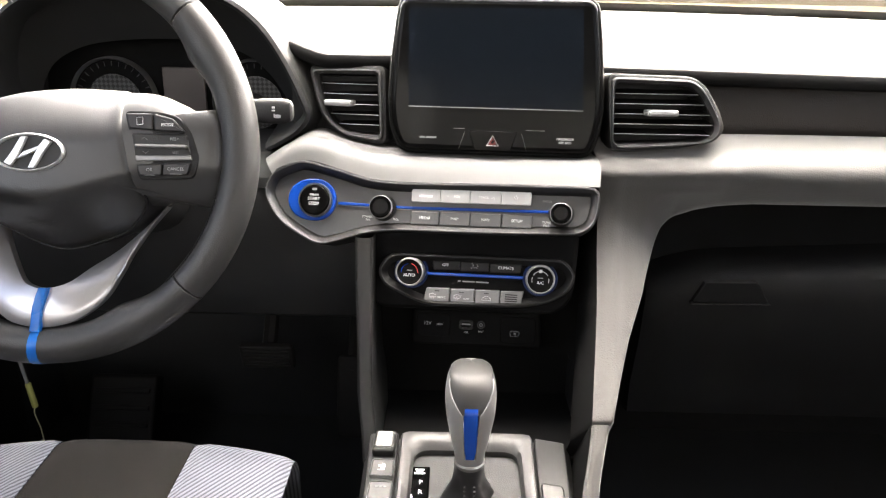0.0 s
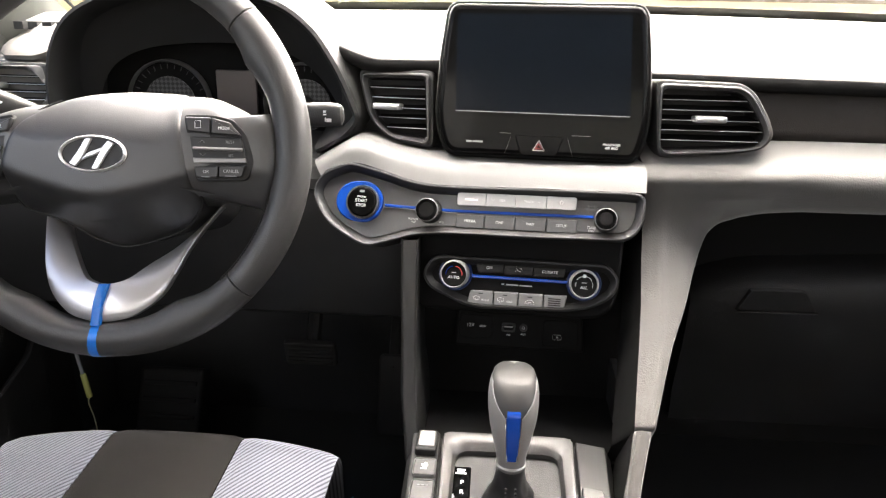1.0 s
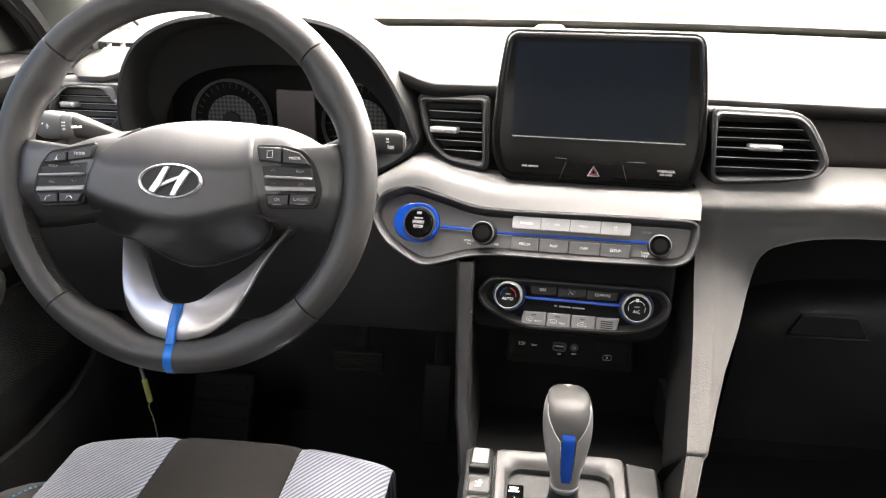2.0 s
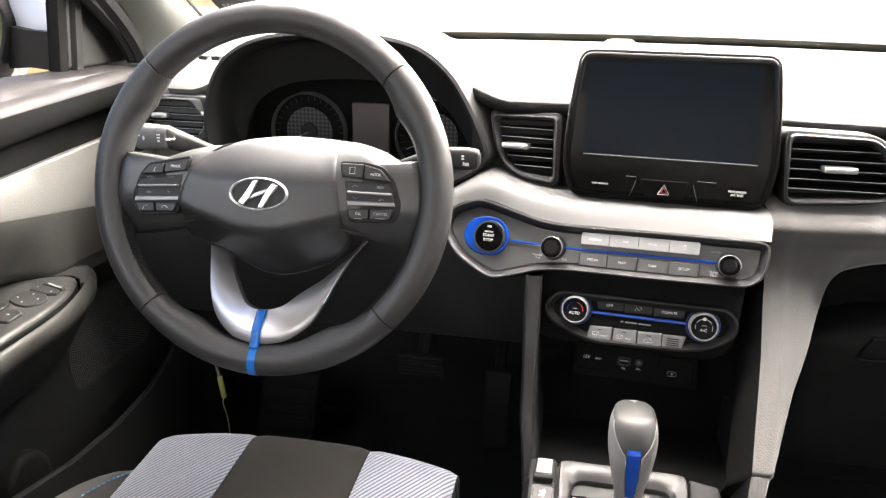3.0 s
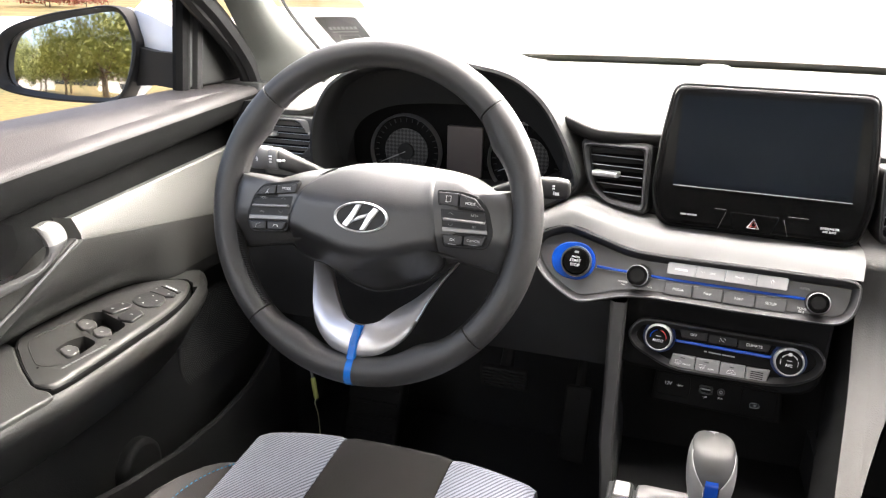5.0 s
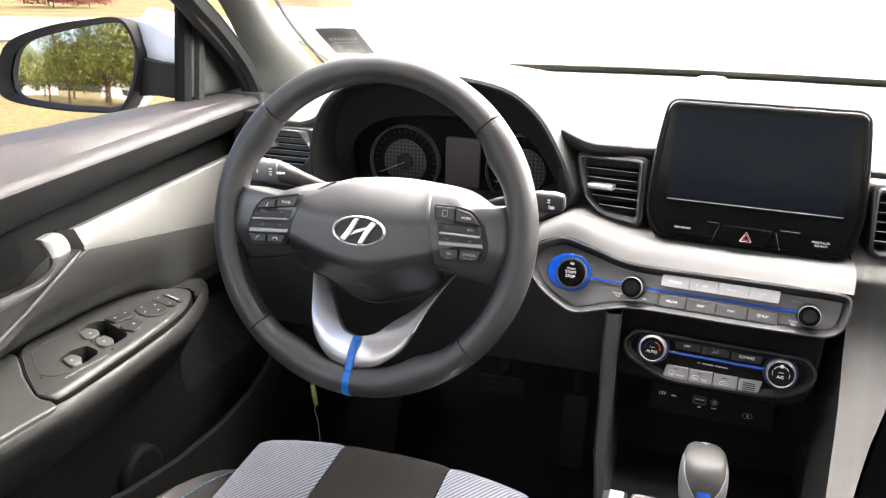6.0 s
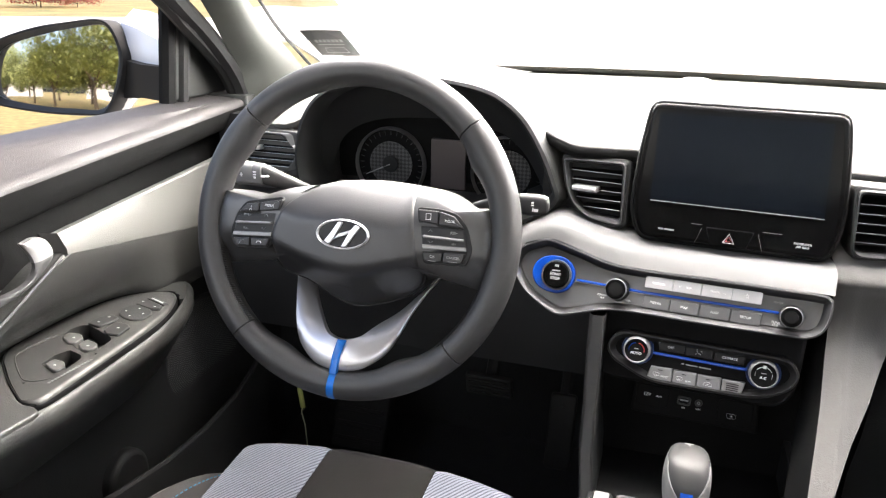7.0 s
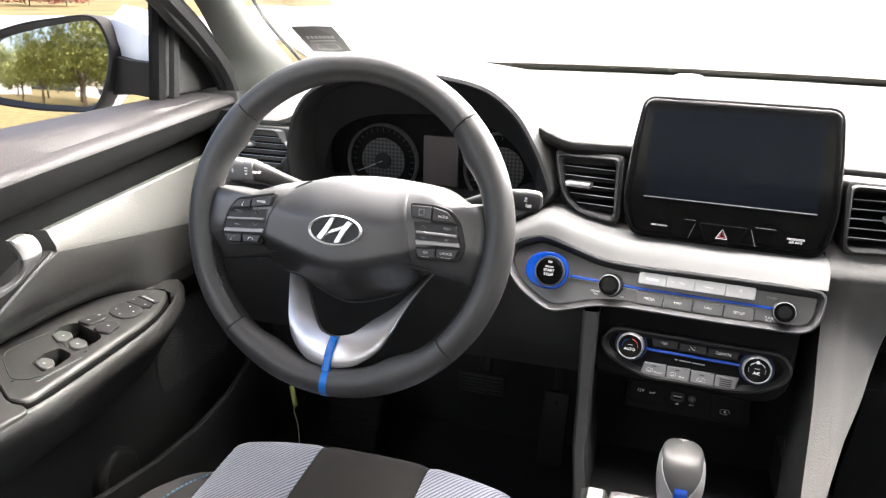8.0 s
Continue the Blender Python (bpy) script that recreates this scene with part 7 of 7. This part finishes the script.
# gently domed mirror glass
RADIUS = 1.4
gr = by_angle(gl, 64)
gc = sum(gr, Vector((0, 0))) / len(gr)
GLM = MIR @ pose(0, 0, 0, -0.8, 0, 0)
rings = []
for f in (1.0, 0.85, 0.7, 0.55, 0.4, 0.25, 0.1):
    rings.append([GLM @ Vector((*(gc + (p - gc) * f), -0.004 - ((p - gc) * f).length_squared / (2 * RADIUS))) for p in gr])
part("mirror_glass", loft(rings, True, False, True), MIRROR, wm, "slightly domed mirror glass")
part("white_arm", loft([[Vector((x, y + dy, z + dz)) for dy, dz in ((-0.02, 0.0), (-0.022, 0.03), (-0.012, 0.060), (0.02, 0.080), (0.06, 0.075), (0.07, 0.0), (0.02, -0.005))] for x, y, z in ((-0.935, 0.965, 1.056), (-0.90, 0.958, 1.048), (-0.875, 0.955, 1.038), (-0.845, 0.955, 1.026))], True, True, True), PAINT, wm, "white painted mirror arm")
part("mirror_foot", loft([[Vector((x, y + dy, z + dz)) for dy, dz in ((-0.018, 0.0), (-0.018, h), (0.05, h), (0.05, 0.0))] for x, y, z, h in ((-0.925, 0.945, 1.000, 0.062), (-0.88, 0.935, 1.004, 0.052), (-0.838, 0.935, 1.000, 0.054))], True, True, True), BLACK, wm, "black mirror foot")


# ---- driver's seat cushion ----
seat = thing("driver_seat", (-0.384, 0.40, 0.30), "driver's seat cushion in striped grey and black cloth", "seat")
SX = -0.384


def seat_z(x, y):
    u = (x - SX) / 0.19
    z = 0.6005 + 0.004 * math.cos(u * 1.5) - 0.006 * abs(u) ** 3
    back = max(0.0, 0.66 - y)
    z -= 0.07 * back - 0.02 * back * back
    return z


def seat_front(x):
    u = (x - SX) / 0.19
    return 0.707 - 0.018 * abs(u) ** 2.4


def seat_strip(x0, x1, nx, lift=0.0):
    rows = []
    for i in range(nx + 1):
        x = x0 + (x1 - x0) * i / nx
        edge = 0.0022 * (1 if i in (0, nx) else 0)
        yf = seat_front(x)
        prof = []
        for k in range(14):
            y = 0.10 + (yf - 0.035 - 0.10) * k / 13
            prof.append((y, seat_z(x, y)))
        zt = seat_z(x, yf - 0.035)
        for k in range(1, 9):
            a = math.pi / 2 * k / 8
            prof.append((yf - 0.035 + 0.035 * math.sin(a), zt - 0.042 * (1 - math.cos(a))))
        prof += [(yf + 0.004, zt - 0.09), (yf - 0.004, zt - 0.16), (yf - 0.02, zt - 0.21)]
        rows.append([(x, y - edge * 0.4, z - edge + lift) for y, z in prof])
    return loft(rows, False)


part("centre_panel", seat_strip(-0.4565, -0.3120, 12), BLACKCLOTH, seat, "black cloth centre panel")
part("striped_panel", seat_strip(-0.572, -0.4575, 10), CLOTH, seat, "grey-blue finely striped cloth panel")
part("striped_panel", seat_strip(-0.3110, -0.203, 10), CLOTH, seat, "grey-blue finely striped cloth panel")


def bolster(sd):
    """Raised side bolster of the cushion, with its seam."""
    rows, seam = [], []
    for k in range(16):
        f = k / 15
        y = 0.665 - 0.545 * f
        xi = SX + sd * (0.186 if sd < 0 else 0.181)
        bulge = 0.028 * min(1, f * 2.2) ** 0.8
        prof = [(0.0, -0.004), (0.006, 0.004), (0.018, 0.010 + bulge * 0.55), (0.038, 0.006 + bulge), (0.058, -0.006 + bulge * 0.9), (0.070, -0.035), (0.074, -0.08), (0.070, -0.16)]
        fall = 0.055 * max(0, 1 - f * 3.2) ** 1.6
        rows.append([(xi + sd * a, y - fall * 0.2, seat_z(xi, y) + b - fall) for a, b in prof])
        seam.append(Vector(rows[-1][2]) + Vector((0, 0, 0.0012)))
    rows.insert(0, [(x - sd * 0.01, y + 0.02, z - 0.04) for x, y, z in rows[0]])
    b = part("side_bolster", loft(rows, False), BOLSTER, seat, "dark leatherette side bolster with blue stitching")
    pts = curve(seam, 8, False)
    bm = bmesh.new()
    for i in range(0, len(pts) - 1, 2):
        tube([pts[i], pts[i].lerp(pts[i + 1], 0.9)], 0.0009, 4, bm)
    part("stitching", bm, THREAD, b, "light blue stitching")
    return b


bolster(-1)
bolster(1)
part("seat_base", box(-0.60, 0.08, 0.285, -0.17, 0.64, 0.53, 0.03), BLACK, seat, "black seat base")

# ---- windscreen sticker ----
tag = thing("windscreen_sticker", (-0.630, 1.07, 1.09), "small dark paper sticker on the windscreen", "sticker")
TG = panel((-0.630, 1.070, 1.091), 0.10, -2.0)
STICK = material("dark_sticker", (0.075, 0.075, 0.075), rough=0.6)
tp_ = part("paper", slab(rounded([(-28, -52), (42, -52), (36, 46), (-32, 46)], 2), TG, -0.0006, 0.0002), STICK, tag, "dark grey printed paper")
bars(TG, [(-20 + 7 * k, 2, -15 + 7 * k, 12) for k in range(7)] + [(-18, -8, 26, -5)], DIM, tp_, 0.0006)
stroke(TG, [(-10, -18), (22, -18), (26, -38), (-14, -38)], 2.0, DIM, tp_, 0.0006, closed=True)


# ---- outside ----
def tree_mesh(name, h, r, leaves, seed, leaf_mat, label, category):
    rnd = random.Random(seed)
    t = thing(name, (0, 0, 0), label, category, "trees round the field" if category == "tree" else "")
    bm = bmesh.new()
    top = h * 0.55
    tube([(0, 0, -0.1), (0.04, 0.02, h * 0.2), (0.1, -0.05, h * 0.4), (0.05, 0.05, top)], [h * 0.024, h * 0.018, h * 0.014, h * 0.008], 9, bm)
    tips = []
    for k in range(11):
        a = k * 2.4 + rnd.uniform(-0.3, 0.3)
        z0 = h * rnd.uniform(0.16, 0.5)
        d = rnd.uniform(0.45, 0.95) * r
        e = Vector((math.cos(a) * d, math.sin(a) * d, z0 + h * rnd.uniform(0.12, 0.42)))
        mid = Vector((math.cos(a) * d * 0.45, math.sin(a) * d * 0.45, z0 + (e.z - z0) * 0.65))
        tube([(0.05, 0, z0), mid, e], [h * 0.012, h * 0.008, h * 0.003], 6, bm)
        tips += [e, mid.lerp(e, 0.6)]
    part("trunk", bm, BARK, t, "brown trunk and limbs")
    clumps = []
    for p in tips:
        for _ in range(3):
            clumps.append((p + Vector((rnd.gauss(0, 0.18) * r, rnd.gauss(0, 0.18) * r, rnd.gauss(0, 0.07) * h)), rnd.uniform(0.16, 0.32) * r))
    for _ in range(26):
        a, q = rnd.uniform(0, 6.28), rnd.uniform(0.1, 0.9) ** 0.6
        clumps.append((Vector((math.cos(a) * q * r, math.sin(a) * q * r, h * (0.56 + rnd.uniform(-0.32, 0.38) * (1 - 0.4 * q)))), rnd.uniform(0.14, 0.30) * r))
    verts, faces = [], []
    for _ in range(leaves):
        c, s = clumps[rnd.randrange(len(clumps))]
        d = Vector((rnd.gauss(0, 1), rnd.gauss(0, 1), rnd.gauss(0, 0.8)))
        p = c + d.normalized() * s * rnd.uniform(0.5, 1.05)
        if p.z < h * 0.12:
            continue
        u = Vector((rnd.gauss(0, 1), rnd.gauss(0, 1), rnd.gauss(0, 1))).normalized()
        v = u.orthogonal().normalized()
        w = rnd.uniform(0.08, 0.18) * (h / 7) ** 0.5
        k = len(verts)
        verts += [p - u * w, p + v * w * 0.6, p + u * w, p - v * w * 0.6]
        faces.append((k, k + 1, k + 2, k + 3))
    me = bpy.data.meshes.new("crown")
    me.from_pydata([tuple(q) for q in verts], [], faces)
    me.materials.append(leaf_mat)
    ob = new("crown", me)
    ob.parent = t
    BASE[ob.name] = Vector((0, 0, 0))
    tagged(ob, "loose leafy crown with gaps")
    return t


tree = tree_mesh("tree", 7.2, 4.0, 6400, 5, LEAF, "broad leafy green tree on the grass", "tree")
tree.location = (-4.6, -23.0, 0)
for x, y, s, a in ((-8.6, -24.5, 0.80, 1.0), (-1.2, -25.0, 1.08, 2.2), (-12.6, -30.0, 0.74, 3.0), (-16.5, -31.0, 0.66, 4.1), (-6.5, -33.0, 1.05, 5.0), (-21.0, -34.0, 0.86, 0.4), (-13.0, -42.0, 1.0, 1.9), (-25.0, -44.0, 1.05, 2.8), (2.5, -31.0, 1.15, 3.4), (-19.5, -46.0, 1.0, 4.6)):
    c = copy_thing(tree, pose(x, y, 0, 0, 0, math.degrees(a)))
    c.scale = (s, s, s)
bush = tree_mesh("flowering_bush", 1.3, 1.6, 2600, 9, REDLEAF, "low bush with deep red blossom beyond the lane", "bush")
bush.location = (-27.4, 27.7, 0)
for x, y, s in ((-28.5, 28.6, 0.8), (-29.6, 24.8, 1.1), (-32, 21.6, 1.2), (-26.4, 28.8, 0.7)):
    c = copy_thing(bush, pose(x, y, 0, 0, 0, x * 40))
    c.scale = (s, s, s * 0.9)


def house(x, y, w, d, h, turn):
    hs = thing("house", (x, y, 0), "small pale plastered house behind the trees", "house", "far houses")
    m = Matrix.Translation((x, y, 0)) @ Euler((0, 0, radians(turn))).to_matrix().to_4x4()
    bm = bmesh.new()
    slab([Vector(p) for p in ((-w / 2, -d / 2), (w / 2, -d / 2), (w / 2, d / 2), (-w / 2, d / 2))], m, -0.1, h, bm=bm)
    part("wall", bm, PLASTER, hs, smooth=False)
    part("roof", loft([[m @ Vector(p) for p in ((-w / 2 - 0.4, -d / 2 - 0.4, h), (w / 2 + 0.4, -d / 2 - 0.4, h), (w / 2 + 0.4, d / 2 + 0.4, h), (-w / 2 - 0.4, d / 2 + 0.4, h))],
                       [m @ Vector(p) for p in ((-w / 2 - 0.2, -0.1, h + 1.2), (w / 2 + 0.2, -0.1, h + 1.2), (w / 2 + 0.2, 0.1, h + 1.2), (-w / 2 - 0.2, 0.1, h + 1.2))]], True, True, True), ROOFTILE, hs, "low grey roof", smooth=False)
    for k in range(3):
        cx_ = -w / 2 + w * (k + 0.5) / 3
        part("window", slab([Vector(p) for p in ((cx_ - 0.6, 0.9), (cx_ + 0.6, 0.9), (cx_ + 0.6, 2.1), (cx_ - 0.6, 2.1))], m @ Matrix(((1, 0, 0, 0), (0, 0, 1, d / 2), (0, 1, 0, 0), (0, 0, 0, 1))), -0.05, 0.03), GLASSY, hs, "dark window", smooth=False)


GLASSY = material("dark_pane", (0.03, 0.035, 0.04), rough=0.1)
house(-30, -62, 13, 6, 2.9, 8)
house(-52, -48, 10, 6, 2.8, 40)
house(-8, -70, 11, 6, 2.8, -5)
